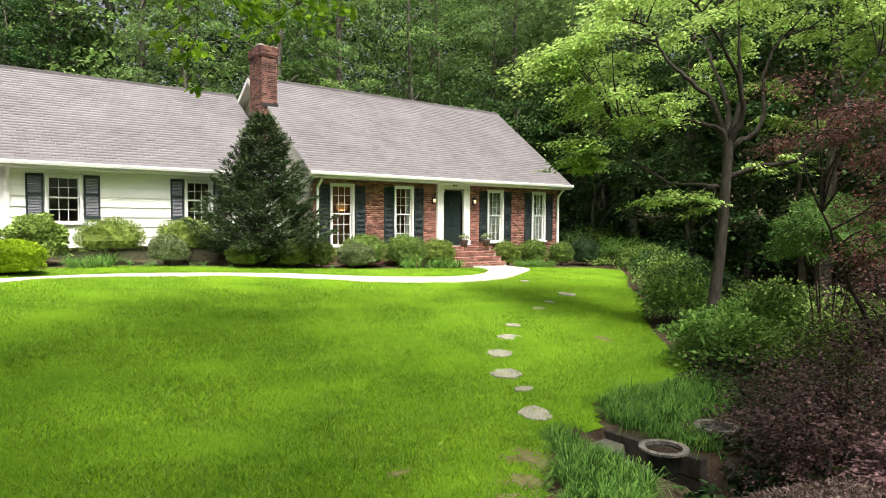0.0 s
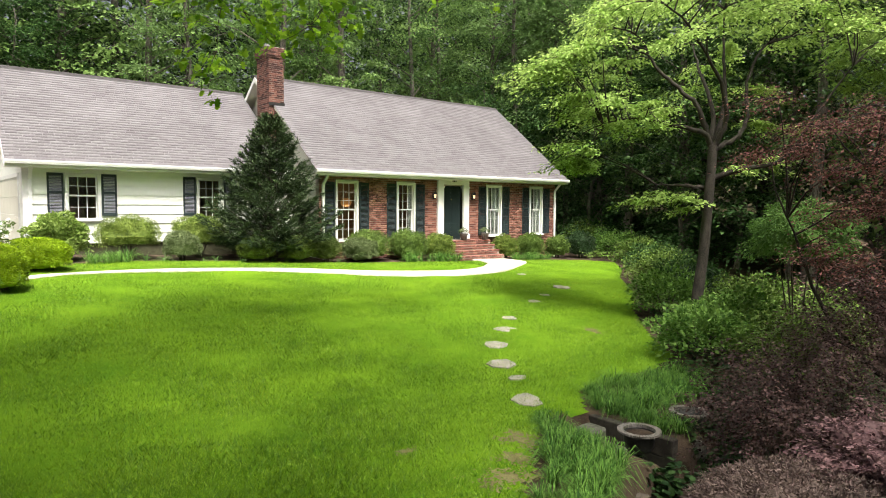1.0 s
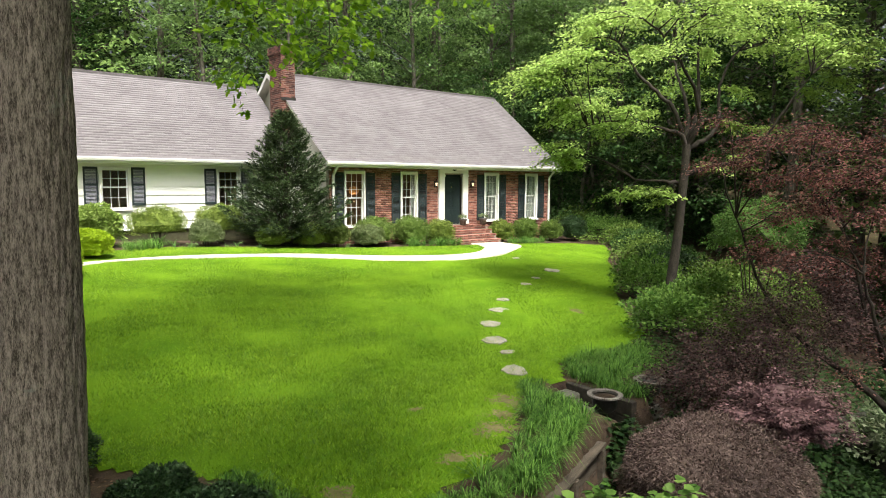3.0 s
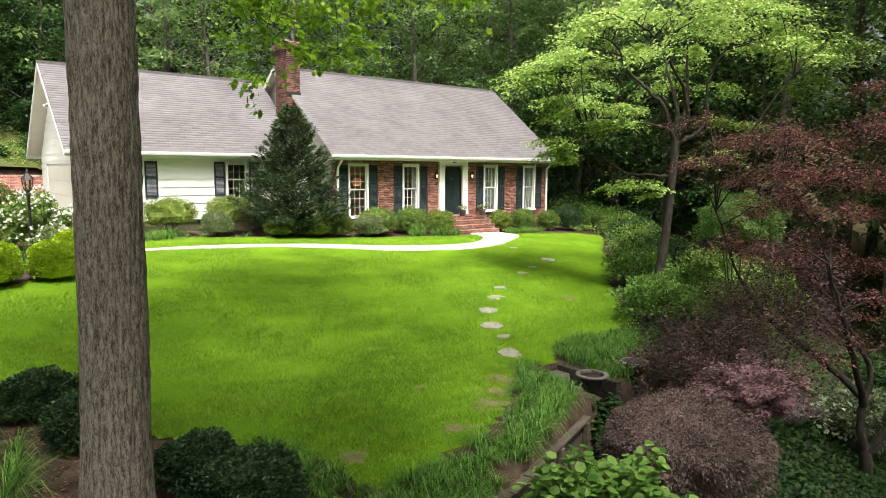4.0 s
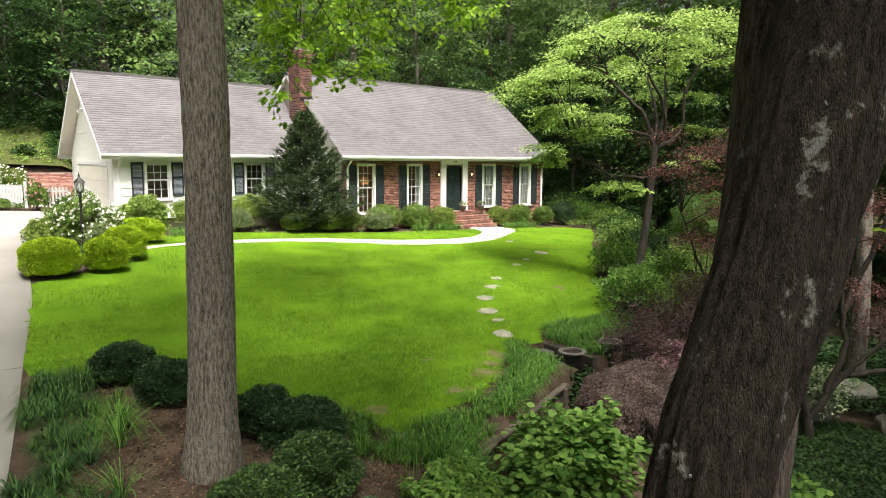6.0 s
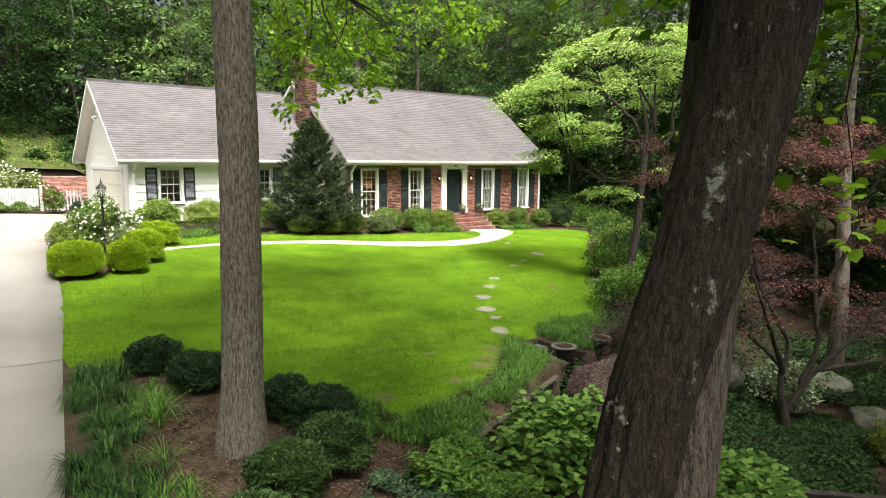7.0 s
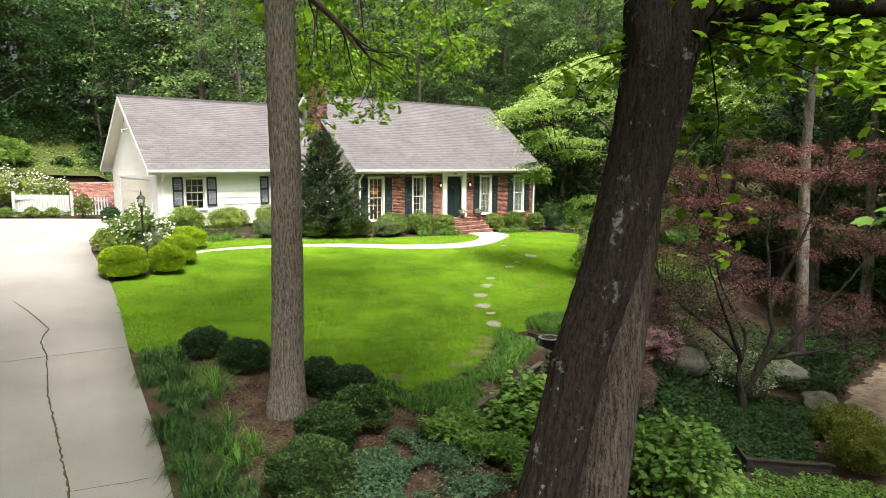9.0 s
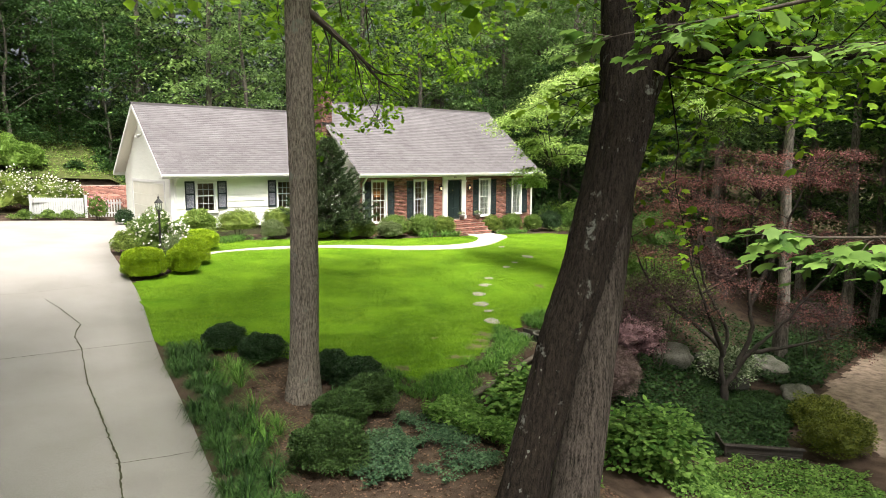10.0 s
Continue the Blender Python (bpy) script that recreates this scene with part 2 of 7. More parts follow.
def glass_material():
    m = bpy.data.materials.new("window_glass")
    m.use_nodes = True
    t = m.node_tree
    n, l = t.nodes, t.links
    n.remove(n["Principled BSDF"])
    clear, gloss, mx = n.new("ShaderNodeBsdfTransparent"), n.new("ShaderNodeBsdfGlossy"), n.new("ShaderNodeMixShader")
    clear.inputs[0].default_value = (0.86, 0.9, 0.88, 1)
    gloss.inputs["Roughness"].default_value = 0.02
    mx.inputs[0].default_value = 0.07
    l.new(clear.outputs[0], mx.inputs[1])
    l.new(gloss.outputs[0], mx.inputs[2])
    l.new(mx.outputs[0], n["Material Output"].inputs[0])
    return m


def glow_material(name, colour, strength):
    m = bpy.data.materials.new(name)
    m.use_nodes = True
    b = m.node_tree.nodes["Principled BSDF"]
    b.inputs["Base Color"].default_value = (*colour, 1)
    b.inputs["Emission Color"].default_value = (*colour, 1)
    b.inputs["Emission Strength"].default_value = strength
    return m


M["glass"] = glass_material()
M["bulb"] = glow_material("lit_lamp_glass", (1.0, 0.72, 0.45), 0.5)
M["shade"] = glow_material("lit_lamp_shade", (0.62, 0.30, 0.10), 0.12)

# ------------------------------------------------------------------ mesh helpers
RNG = np.random.default_rng(7)


def mesh_from(name, verts, faces, mat=None, smooth=False):
    me = bpy.data.meshes.new(name)
    me.from_pydata([tuple(v) for v in verts], [], faces)
    if mat:
        me.materials.append(mat)
    if smooth:
        me.polygons.foreach_set("use_smooth", [True] * len(me.polygons))
    me.update()
    return me


def array_mesh(name, verts, faces, mat, smooth=False):
    """A mesh out of arrays: verts (n, 3), faces (m, k)."""
    me = bpy.data.meshes.new(name)
    verts, faces = np.asarray(verts, np.float32), np.asarray(faces, np.int32)
    m, k = faces.shape
    me.vertices.add(len(verts))
    me.vertices.foreach_set("co", verts.ravel())
    me.loops.add(m * k)
    me.loops.foreach_set("vertex_index", faces.ravel())
    me.polygons.add(m)
    me.polygons.foreach_set("loop_start", np.arange(0, m * k, k, dtype=np.int32))
    if smooth:
        me.polygons.foreach_set("use_smooth", np.ones(m, bool))
    me.materials.append(mat)
    me.update(calc_edges=True)
    return me


def empty(name, m=None):
    ob = new(name)
    if m is not None:
        ob.matrix_basis = m
    return ob


def under(name, me, parent=None, label="", m=None):
    ob = new(name, me)
    if parent:
        ob.parent = parent
    if m is not None:
        ob.matrix_basis = m
    if label:
        tagged(ob, label)
    return ob


def part(name, bm, mat, parent=None, label="", smooth=False, m=None):
    me = bpy.data.meshes.new(name)
    bm.to_mesh(me)
    bm.free()
    me.materials.append(mat)
    if smooth:
        me.polygons.foreach_set("use_smooth", [True] * len(me.polygons))
    return under(name, me, parent, label, m)


def box(x0, x1, y0, y1, z0, z1, bevel=0.0, bm=None):
    bm = bm or bmesh.new()
    vs = [bm.verts.new(p) for p in ((x0, y0, z0), (x1, y0, z0), (x1, y1, z0), (x0, y1, z0), (x0, y0, z1), (x1, y0, z1), (x1, y1, z1), (x0, y1, z1))]
    fs = [bm.faces.new([vs[i] for i in f]) for f in ((3, 2, 1, 0), (4, 5, 6, 7), (0, 1, 5, 4), (1, 2, 6, 5), (2, 3, 7, 6), (3, 0, 4, 7))]
    if bevel:
        edges = {e for f in fs for e in f.edges}
        bmesh.ops.bevel(bm, geom=list(edges), offset=bevel, segments=1, affect="EDGES")
    return bm


def prism(points, axis, a, b):
    """A closed prism: points in the plane across the axis (0: y, z; 1: x, z; 2: x, y), from a to b."""
    bm = bmesh.new()

    def at(p, c):
        return {0: (c, p[0], p[1]), 1: (p[0], c, p[1]), 2: (p[0], p[1], c)}[axis]
    lo = [bm.verts.new(at(p, a)) for p in points]
    hi = [bm.verts.new(at(p, b)) for p in points]
    bm.faces.new(lo[::-1])
    bm.faces.new(hi)
    k = len(points)
    for i in range(k):
        bm.faces.new((lo[i], lo[(i + 1) % k], hi[(i + 1) % k], hi[i]))
    bmesh.ops.recalc_face_normals(bm, faces=bm.faces[:])
    return bm


def lathe(profile, n=20, bm=None, centre=(0, 0)):
    """profile: (radius, z) from bottom to top."""
    bm = bm or bmesh.new()
    rings = [[bm.verts.new((centre[0] + r * math.cos(2 * math.pi * i / n), centre[1] + r * math.sin(2 * math.pi * i / n), z)) for i in range(n)] for r, z in profile]
    for lo, hi in zip(rings, rings[1:]):
        for i in range(n):
            bm.faces.new((lo[i], lo[(i + 1) % n], hi[(i + 1) % n], hi[i]))
    bm.faces.new(rings[0][::-1])
    bm.faces.new(rings[-1])
    return bm


class Tubes:
    """Tapered limbs gathered into one mesh."""

    def __init__(self):
        self.v, self.f, self.n = [], [], 0

    def add(self, pts, radii, seg=7, rough=0.0):
        pts = [Vector(p) for p in pts]
        ref = Vector((0.31, 0.95, 0.1))
        for i, p in enumerate(pts):
            d = (pts[min(i + 1, len(pts) - 1)] - pts[max(i - 1, 0)]).normalized()
            a = d.cross(ref).normalized()
            b = d.cross(a)
            for k in range(seg):
                w = 2 * math.pi * k / seg
                r = radii[i] * (1 + rough * (noise.noise((p + a * math.cos(w) + b * math.sin(w)) * 2.2)))
                self.v.append(p + (a * math.cos(w) + b * math.sin(w)) * r)
        for i in range(len(pts) - 1):
            for k in range(seg):
                q = self.n + i * seg
                self.f.append((q + k, q + (k + 1) % seg, q + seg + (k + 1) % seg, q + seg + k))
        self.n += len(pts) * seg

    def mesh(self, name, mat):
        return array_mesh(name, [tuple(p) for p in self.v], self.f, mat, True)




def bark_trunk(name, line, radii, mat, seg=150, step=0.035, ridges=26, depth=0.016, plates=0.5, seed=0.0):
    """A trunk whose bark is modelled: long ridges broken by cross furrows."""
    line = [Vector(p) for p in line]
    cum = [0.0]
    for a, b in zip(line, line[1:]):
        cum.append(cum[-1] + (b - a).length)
    rows = int(cum[-1] / step)
    v = np.empty((rows + 1, seg, 3), np.float32)
    ref = Vector((0.31, 0.95, 0.1))
    for i in range(rows + 1):
        s = cum[-1] * i / rows
        k = min(max(int(np.searchsorted(cum, s)) - 1, 0), len(line) - 2)
        w = (s - cum[k]) / max(cum[k + 1] - cum[k], 1e-6)
        p = line[k].lerp(line[k + 1], w)
        r = radii[k] + (radii[k + 1] - radii[k]) * w
        d = (line[min(k + 2, len(line) - 1)] - line[max(k - 1, 0)]).normalized()
        a = d.cross(ref).normalized()
        b = d.cross(a)
        for j in range(seg):
            t = 2 * math.pi * j / seg
            c, q = math.cos(t), math.sin(t)
            n1 = noise.noise((c * ridges / 6.28 + seed, q * ridges / 6.28, s * 1.6))
            n2 = noise.noise((c * ridges / 2.6, q * ridges / 2.6 + seed, s * (4.0 + 6 * plates)))
            n3 = noise.noise((c * 1.3 + seed, q * 1.3, s * 0.5))
            rr = r * (1 + 0.07 * n3) + depth * (1 - 2.4 * abs(n1)) + depth * 0.45 * n2
            v[i, j] = p + (a * c + b * q) * rr
    i = np.arange(rows)[:, None] * seg
    j = np.arange(seg)[None]
    f = np.stack([i + j, i + (j + 1) % seg, i + seg + (j + 1) % seg, i + seg + j], -1).reshape(-1, 4)
    return array_mesh(name, v.reshape(-1, 3), f, mat, True)


LEAF = np.array([(0, 0, 0), (0.34, 0.45, 0.06), (0, 1, -0.05), (-0.34, 0.45, 0.06)])
NARROW = np.array([(0, 0, 0), (0.13, 0.5, 0.04), (0, 1, -0.06), (-0.13, 0.5, 0.04)])
ROUND = np.array([(0, 0, 0), (0.42, 0.25, 0.05), (0.36, 0.72, 0.02), (0, 1, -0.06), (-0.36, 0.72, 0.02), (-0.42, 0.25, 0.05)])
LOBED = np.array([(0, 0, 0), (0.10, 0.18, 0.01), (0.34, 0.20, 0.04), (0.20, 0.40, 0.02), (0.46, 0.58, 0.03), (0.22, 0.66, 0.01), (0.24, 0.9, -0.03), (0, 1, -0.07), (-0.24, 0.9, -0.03), (-0.22, 0.66, 0.01), (-0.46, 0.58, 0.03), (-0.20, 0.40, 0.02), (-0.34, 0.20, 0.04), (-0.10, 0.18, 0.01)])
MAPLE = np.array([(0, 0, 0), (0.20, 0.10, 0.02), (0.50, 0.22, -0.03), (0.40, 0.42, 0.02), (0.46, 0.72, -0.03), (0.22, 0.72, 0.03), (0, 1.0, -0.06), (-0.22, 0.72, 0.03), (-0.46, 0.72, -0.03), (-0.40, 0.42, 0.02), (-0.50, 0.22, -0.03), (-0.20, 0.10, 0.02)])


def leaf_mesh(name, at, size, mat, shape=LEAF, out=None, level=0.5, droop=0.2, rng=RNG, vary=0.35):
    """One leaf at each of the points, its tip along out (or anywhere), its face turned up by level."""
    at = np.asarray(at, float)
    n = len(at)
    d = rng.normal(size=(n, 3))
    if out is not None:
        d = d * 0.55 + out
    d[:, 2] = d[:, 2] * (1 - level) - droop
    d /= np.linalg.norm(d, axis=1)[:, None] + 1e-9
    up = rng.normal(size=(n, 3)) * (1 - level) * 0.9 + (0, 0, 1)
    side = np.cross(d, up)
    side /= np.linalg.norm(side, axis=1)[:, None] + 1e-9
    nor = np.cross(side, d)
    s = size * (1 + vary * rng.uniform(-1, 1, n))
    v = at[:, None, :] + s[:, None, None] * (shape[None, :, 0, None] * side[:, None] + shape[None, :, 1, None] * d[:, None] + shape[None, :, 2, None] * nor[:, None])
    k = len(shape)
    f = np.arange(n * k).reshape(n, k)
    return array_mesh(name, v.reshape(-1, 3), f, mat)


def blob_points(n, radii, shell=0.5, rng=RNG, lump=0.18, flat=None, seed=0.0, freq=2.2):
    """Points in the outer shell of a lumpy ellipsoid, with their outward directions."""
    d = rng.normal(size=(n, 3))
    d /= np.linalg.norm(d, axis=1)[:, None]
    if flat is not None:
        d[:, 2] = np.where(d[:, 2] < flat, -d[:, 2] * 0.6, d[:, 2])
        d /= np.linalg.norm(d, axis=1)[:, None]
    r = 1 - shell * rng.uniform(0, 1, n) ** 1.6
    b = np.array([noise.noise(Vector(p) * freq + Vector((seed, 0, seed))) for p in d])
    r = r * (1 + lump * 2 * b)
    return d * r[:, None] * np.asarray(radii), d


def smooth(a, b, x):
    t = min(max((x - a) / (b - a), 0.0), 1.0)
    return t * t * (3 - 2 * t)


# ------------------------------------------------------------------ ground
WALL_AT, WALL_DIR = (-12.5, -15.85), (0.94, 0.34)


def height(x, y):
    """The lie of the land: a lawn that falls from the house, a sunken garden beside it and a wooded hill behind."""
    yy = min(max(y, -12), -3)
    z = 0.25 + 0.12 * (yy + 3) - 0.036 * (min(max(x, -24), 6) + 10) + 0.02 * max(min(y + 12, 0), -10) + 0.03 * min(max(y + 3, 0), 14)
    s = WALL_DIR[1] * (x - WALL_AT[0]) - WALL_DIR[0] * (y - WALL_AT[1])
    u = WALL_DIR[0] * (x - WALL_AT[0]) + WALL_DIR[1] * (y - WALL_AT[1])
    d1 = 2.15 * smooth(0.3, 4.2, s) * smooth(-16, -9.5, x)
    d2 = 0.8 * smooth(0.05, 0.16, s) * smooth(-2.2, -1.7, u) * (1 - smooth(1.45, 2.5, u))
    d3 = 0.9 * smooth(-17, -13.5, x) * smooth(-15.2, -18, y)
    d4 = 0.85 * smooth(-13.3, -13.9, y) * smooth(-10.2, -10.0, x) * (1 - smooth(-9.3, -9.2, x))
    d5 = 0.75 * smooth(-13.85, -14.0, y) * smooth(-8.75, -8.65, x) * (1 - smooth(-7.4, -6.6, x))
    d6 = 0.85 * smooth(-14.75, -14.85, y) * smooth(-10.2, -10.0, x) * (1 - smooth(-5, -3, x))
    z -= max(d1, d2, d3, d4, d5, d6) + 0.19 * smooth(-11.3, -10.0, x) * smooth(-12.3, -13.4, y) * (1 - smooth(-7.0, -5.0, x))
    hill = 6.0 * smooth(13, 34, y) + 3.0 * smooth(34, 80, y)
    hill += 1.5 * smooth(15.0, 15.35, y) * smooth(-13.2, -13.6, x)
    hill += 2.0 * smooth(10, 30, x)
    hill += 2.5 * smooth(-26, -40, x)
    return z + hill


def ground_mesh(name, xs, ys, mat, keep=None, lift=0.0, wave=0.0):
    xs, ys = np.asarray(xs), np.asarray(ys)
    nx = len(xs)
    v = [(x, y, height(x, y) + lift + (wave * noise.noise(Vector((x * 0.9, y * 0.9, 0))) if wave else 0)) for y in ys for x in xs]
    f = []
    for j in range(len(ys) - 1):
        for i in range(nx - 1):
            if keep is None or keep((xs[i] + xs[i + 1]) / 2, (ys[j] + ys[j + 1]) / 2):
                a = j * nx + i
                f.append((a, a + 1, a + nx + 1, a + nx))
    if keep:
        used = sorted({i for q in f for i in q})
        back = {i: k for k, i in enumerate(used)}
        v = [v[i] for i in used]
        f = [tuple(back[i] for i in q) for q in f]
    return array_mesh(name, v, f, mat, True)


def steps_out(a, b, fine, far, grow=1.3):
    xs = list(np.arange(a, b + 1e-6, fine))
    s = fine
    while xs[-1] < far[1]:
        s *= grow
        xs.append(xs[-1] + s)
    s = fine
    while xs[0] > far[0]:
        s *= grow
        xs.insert(0, xs[0] - s)
    return xs


def inside(x, y, poly):
    hit = False
    for (x0, y0), (x1, y1) in zip(poly, poly[1:] + poly[:1]):
        if (y0 > y) != (y1 > y) and x < (x1 - x0) * (y - y0) / (y1 - y0) + x0:
            hit = not hit
    return hit


def finer(xs, a, b, k):
    """More lines between a and b."""
    out = []
    for p, q in zip(xs, xs[1:]):
        n = k if a < (p + q) / 2 < b else 1
        out += [p + (q - p) * i / n for i in range(n)]
    return out + [xs[-1]]


ground = under("ground", ground_mesh("ground", finer(steps_out(-24, 10, 0.34, (-900, 900)), -15, -7.5, 4), finer(steps_out(-30, 14, 0.34, (-900, 900)), -17.2, -13.0, 4), M["mulch"], wave=0.03))
tagged(ground, "brown bark mulch and woodland soil under everything", "ground", kind="structure")

floor_wood = under("forest_floor", ground_mesh("forest_floor", steps_out(-50, 50, 1.0, (-300, 300)), steps_out(-40, 60, 1.0, (-300, 300)), M["woodfloor"], lambda x, y: x > 9 or y > 12 or x < -28.5 or y < -41, 0.06, 0.03))
tagged(floor_wood, "dark leaf litter on the woodland floor", "forest floor", kind="structure")
LAWN = [(-17.3, -5.6), (-18.2, -6.1), (-18.5, -8.2), (-18.95, -10.9), (-18.7, -11.7), (-17.94, -11.8), (-17.1, -12.9), (-16.2, -13.95), (-15.6, -14.45), (-15.35, -15.1), (-15.15, -15.95), (-14.33, -15.75), (-13.16, -15.5), (-12.2, -14.9), (-11.2, -14.1), (-10.5, -13.5), (-9.95, -13.25), (-9.35, -13.35), (-8.8, -12.8), (-6.5, -12.7), (-5.2, -12.3), (-4.4, -11.3), (-2.2, -9.3), (0.1, -7.8), (2.5, -5.5), (4.5, -4.2), (5.8, -2.9), (4.7, -1.9), (1.3, -1.3), (-0.3, -1.6), (-3, -1.5), (-6, -1.5), (-9, -0.6), (-12, 0.0), (-14.0, -0.6), (-15.0, -2.4), (-15.6, -4.2)]
lawn = under("lawn", ground_mesh("lawn", np.arange(-19.2, 6, 0.14), np.arange(-16.3, 0.2, 0.14), M["lawn_soil"], lambda x, y: inside(x, y, LAWN), 0.02, 0.03))
tagged(lawn, "bright green mown lawn sloping down from the house", "lawn", kind="structure")


def lawn_blades():
    rng = np.random.default_rng(3)
    gx, gy = np.arange(-19.4, 6.2, 0.2), np.arange(-16.6, 0.4, 0.2)
    grid = np.array([[height(x, y) for x in gx] for y in gy])
    kept, count = [], 0
    while count < 330000:
        q = np.stack([rng.uniform(-19.2, 6, 200000), rng.uniform(-16.3, 0.2, 200000)], 1)
        near = np.hypot(q[:, 0] + 16, q[:, 1] + 16)
        q = q[rng.uniform(0, 1, len(q)) < np.clip((6.5 / (near + 1)) ** 1.3, 0.16, 1)]
        hit = np.zeros(len(q), bool)
        for (x0, y0), (x1, y1) in zip(LAWN, LAWN[1:] + LAWN[:1]):
            hit ^= ((y0 > q[:, 1]) != (y1 > q[:, 1])) & (q[:, 0] < (x1 - x0) * (q[:, 1] - y0) / (y1 - y0 + 1e-12) + x0)
        for bx, by, rx, ry in BARE:
            hit &= np.hypot((q[:, 0] - bx) / rx, (q[:, 1] - by) / ry) > rng.uniform(0.2, 1.3, len(q))
        kept.append(q[hit])
        count += hit.sum()
    p = np.concatenate(kept)[:330000]
    i, j = (p[:, 0] + 19.4) / 0.2, (p[:, 1] + 16.6) / 0.2
    i0, j0 = i.astype(int), j.astype(int)
    fi, fj = i - i0, j - j0
    z = grid[j0, i0] * (1 - fi) * (1 - fj) + grid[j0, i0 + 1] * fi * (1 - fj) + grid[j0 + 1, i0] * (1 - fi) * fj + grid[j0 + 1, i0 + 1] * fi * fj
    at = np.column_stack([p, z + 0.015])
    n = len(at)
    w = rng.uniform(0, 2 * np.pi, n)
    h = rng.uniform(0.020, 0.058, n)
    lean = rng.normal(0, 0.7, (n, 2)) * h[:, None]
    side = np.stack([np.cos(w), np.sin(w), 0 * w], 1) * rng.uniform(0.0028, 0.0065, n)[:, None]
    tip = at + np.concatenate([lean, h[:, None]], 1)
    v = np.stack([at - side, at + side, tip], 1).reshape(-1, 3)
    return array_mesh("grass_blades", v, np.arange(3 * n).reshape(n, 3), M["grass"])


# worn patches: x, y, half sizes
BARE = [(-11.4, -14.05, 0.4, 0.5), (-12.4, -14.75, 0.45, 0.3), (-11.9, -14.45, 0.35, 0.25), (-12.8, -13.6, 0.2, 0.09), (-5.2, -10.3, 0.25, 0.3), (-13.4, -15.2, 0.4, 0.2), (-15.0, -15.2, 0.25, 0.3)]
tagged(under("grass", lawn_blades()), "short green blades of lawn grass", "grass", kind="stuff")
for bx, by, rx, ry in BARE:
    def worn(x, y, bx=bx, by=by, rx=rx, ry=ry):
        return math.hypot((x - bx) / rx, (y - by) / ry) < 0.55 + 0.6 * noise.noise(Vector((x * 5, y * 5, 0))) + 0.9 * noise.noise(Vector((x * 23, y * 23, 2)))
    me = ground_mesh("bare_patch", np.arange(bx - rx * 1.5, bx + rx * 1.5, 0.022), np.arange(by - ry * 1.5, by + ry * 1.5, 0.022), M["bare"], worn, 0.026, 0.03)
    tagged(under("bare_patch", me), "worn patch of bare tan soil in the lawn", "bare soil", kind="structure")


def ribbon(name, left, right, mat, lift=0.03, skirt=0.12, sub=8):
    """A slab between two edge lines that follows the ground."""
    def dense(line):
        out = []
        for (a, b), (c, d) in zip(line, line[1:]):
            out += [(a + (c - a) * k / sub, b + (d - b) * k / sub) for k in range(sub)]
        return out + [line[-1]]
    left, right = dense(left), dense(right)
    cols = 9
    v, f = [], []
    for (a, b), (c, d) in zip(left, right):
        for k in range(cols):
            w = k / (cols - 1)
            x, y = a + (c - a) * w, b + (d - b) * w
            v.append((x, y, height(x, y) + lift))
        v.append((c, d, height(c, d) - skirt))
        v.append((a, b, height(a, b) - skirt))
    k = cols + 2
    for i in range(len(left) - 1):
        p, q = i * k, (i + 1) * k
        for c in range(cols):
            f.append((p + c, p + c + 1, q + c + 1, q + c))
        f.append((p + cols + 1, p, q, q + cols + 1))
    return array_mesh(name, v, f, mat)


def curve_line(pts, n=6):
    """Catmull-Rom through the points."""
    pts = [Vector((*p, 0)) for p in pts]
    pts = [pts[0] * 2 - pts[1]] + pts + [pts[-1] * 2 - pts[-2]]
    out = []
    for a, b, c, d in zip(pts, pts[1:], pts[2:], pts[3:]):
        for k in range(n):
            t = k / n
            q = 0.5 * (2 * b + (c - a) * t + (2 * a - 5 * b + 4 * c - d) * t * t + (3 * b - a - 3 * c + d) * t ** 3)
            out.append((q.x, q.y))
    return out + [(pts[-2].x, pts[-2].y)]


PATH_FRONT = [(-16.6, -4.1), (-15.06, -3.30), (-14.13, -2.90), (-12.74, -2.76), (-11.29, -2.86), (-9.75, -3.13), (-8.18, -3.62), (-6.49, -4.17), (-4.43, -4.45), (-2.45, -4.21), (-0.6, -3.45), (0.95, -2.4), (1.05, -1.2)]
PATH_BACK = [(-16.4, -3.5), (-14.8, -2.99), (-13.39, -2.55), (-12.2, -2.4), (-11.06, -2.43), (-9.45, -2.70), (-7.87, -3.2), (-6.12, -3.6), (-3.95, -3.75), (-2.4, -3.45), (-1.35, -2.7), (-0.9, -2.0), (-0.7, -1.2)]
path = under("path", ribbon("path", curve_line(PATH_BACK), curve_line(PATH_FRONT), M["path"], 0.06, 0.1, 1))
tagged(path, "pale concrete footpath curving across the lawn to the steps", "path", kind="structure")

DRIVE_RIGHT = [(-22.9, -40.0), (-21.6, -29.0), (-20.9, -23.0), (-20.55, -20.5), (-20.19, -18.33), (-19.63, -15.2), (-18.96, -10.94), (-18.47, -8.15), (-18.2, -6.1), (-18.0, -3.5), (-17.7, -1.2), (-17.0, 1.0), (-15.6, 2.6), (-14.7, 3.4), (-14.65, 6.0), (-15.0, 8.0)]
DRIVE_LEFT = [(-28.2, -40.0), (-27.0, -29.5), (-26.5, -24.0), (-26.5, -20.5), (-26.5, -18.3), (-26.4, -15.2), (-26.3, -11), (-26.3, -8), (-26.4, -6), (-26.6, -3.5), (-26.8, -1.0), (-26.4, 1.0), (-25.4, 3.0), (-23.6, 6.5), (-20.8, 8.9), (-17.5, 8.7)]
drive = under("driveway", ribbon("driveway", curve_line(DRIVE_LEFT), curve_line(DRIVE_RIGHT), M["drive"], 0.03, 0.1, 1))
tagged(drive, "pale weathered concrete driveway with joints and cracks", "driveway", kind="structure")


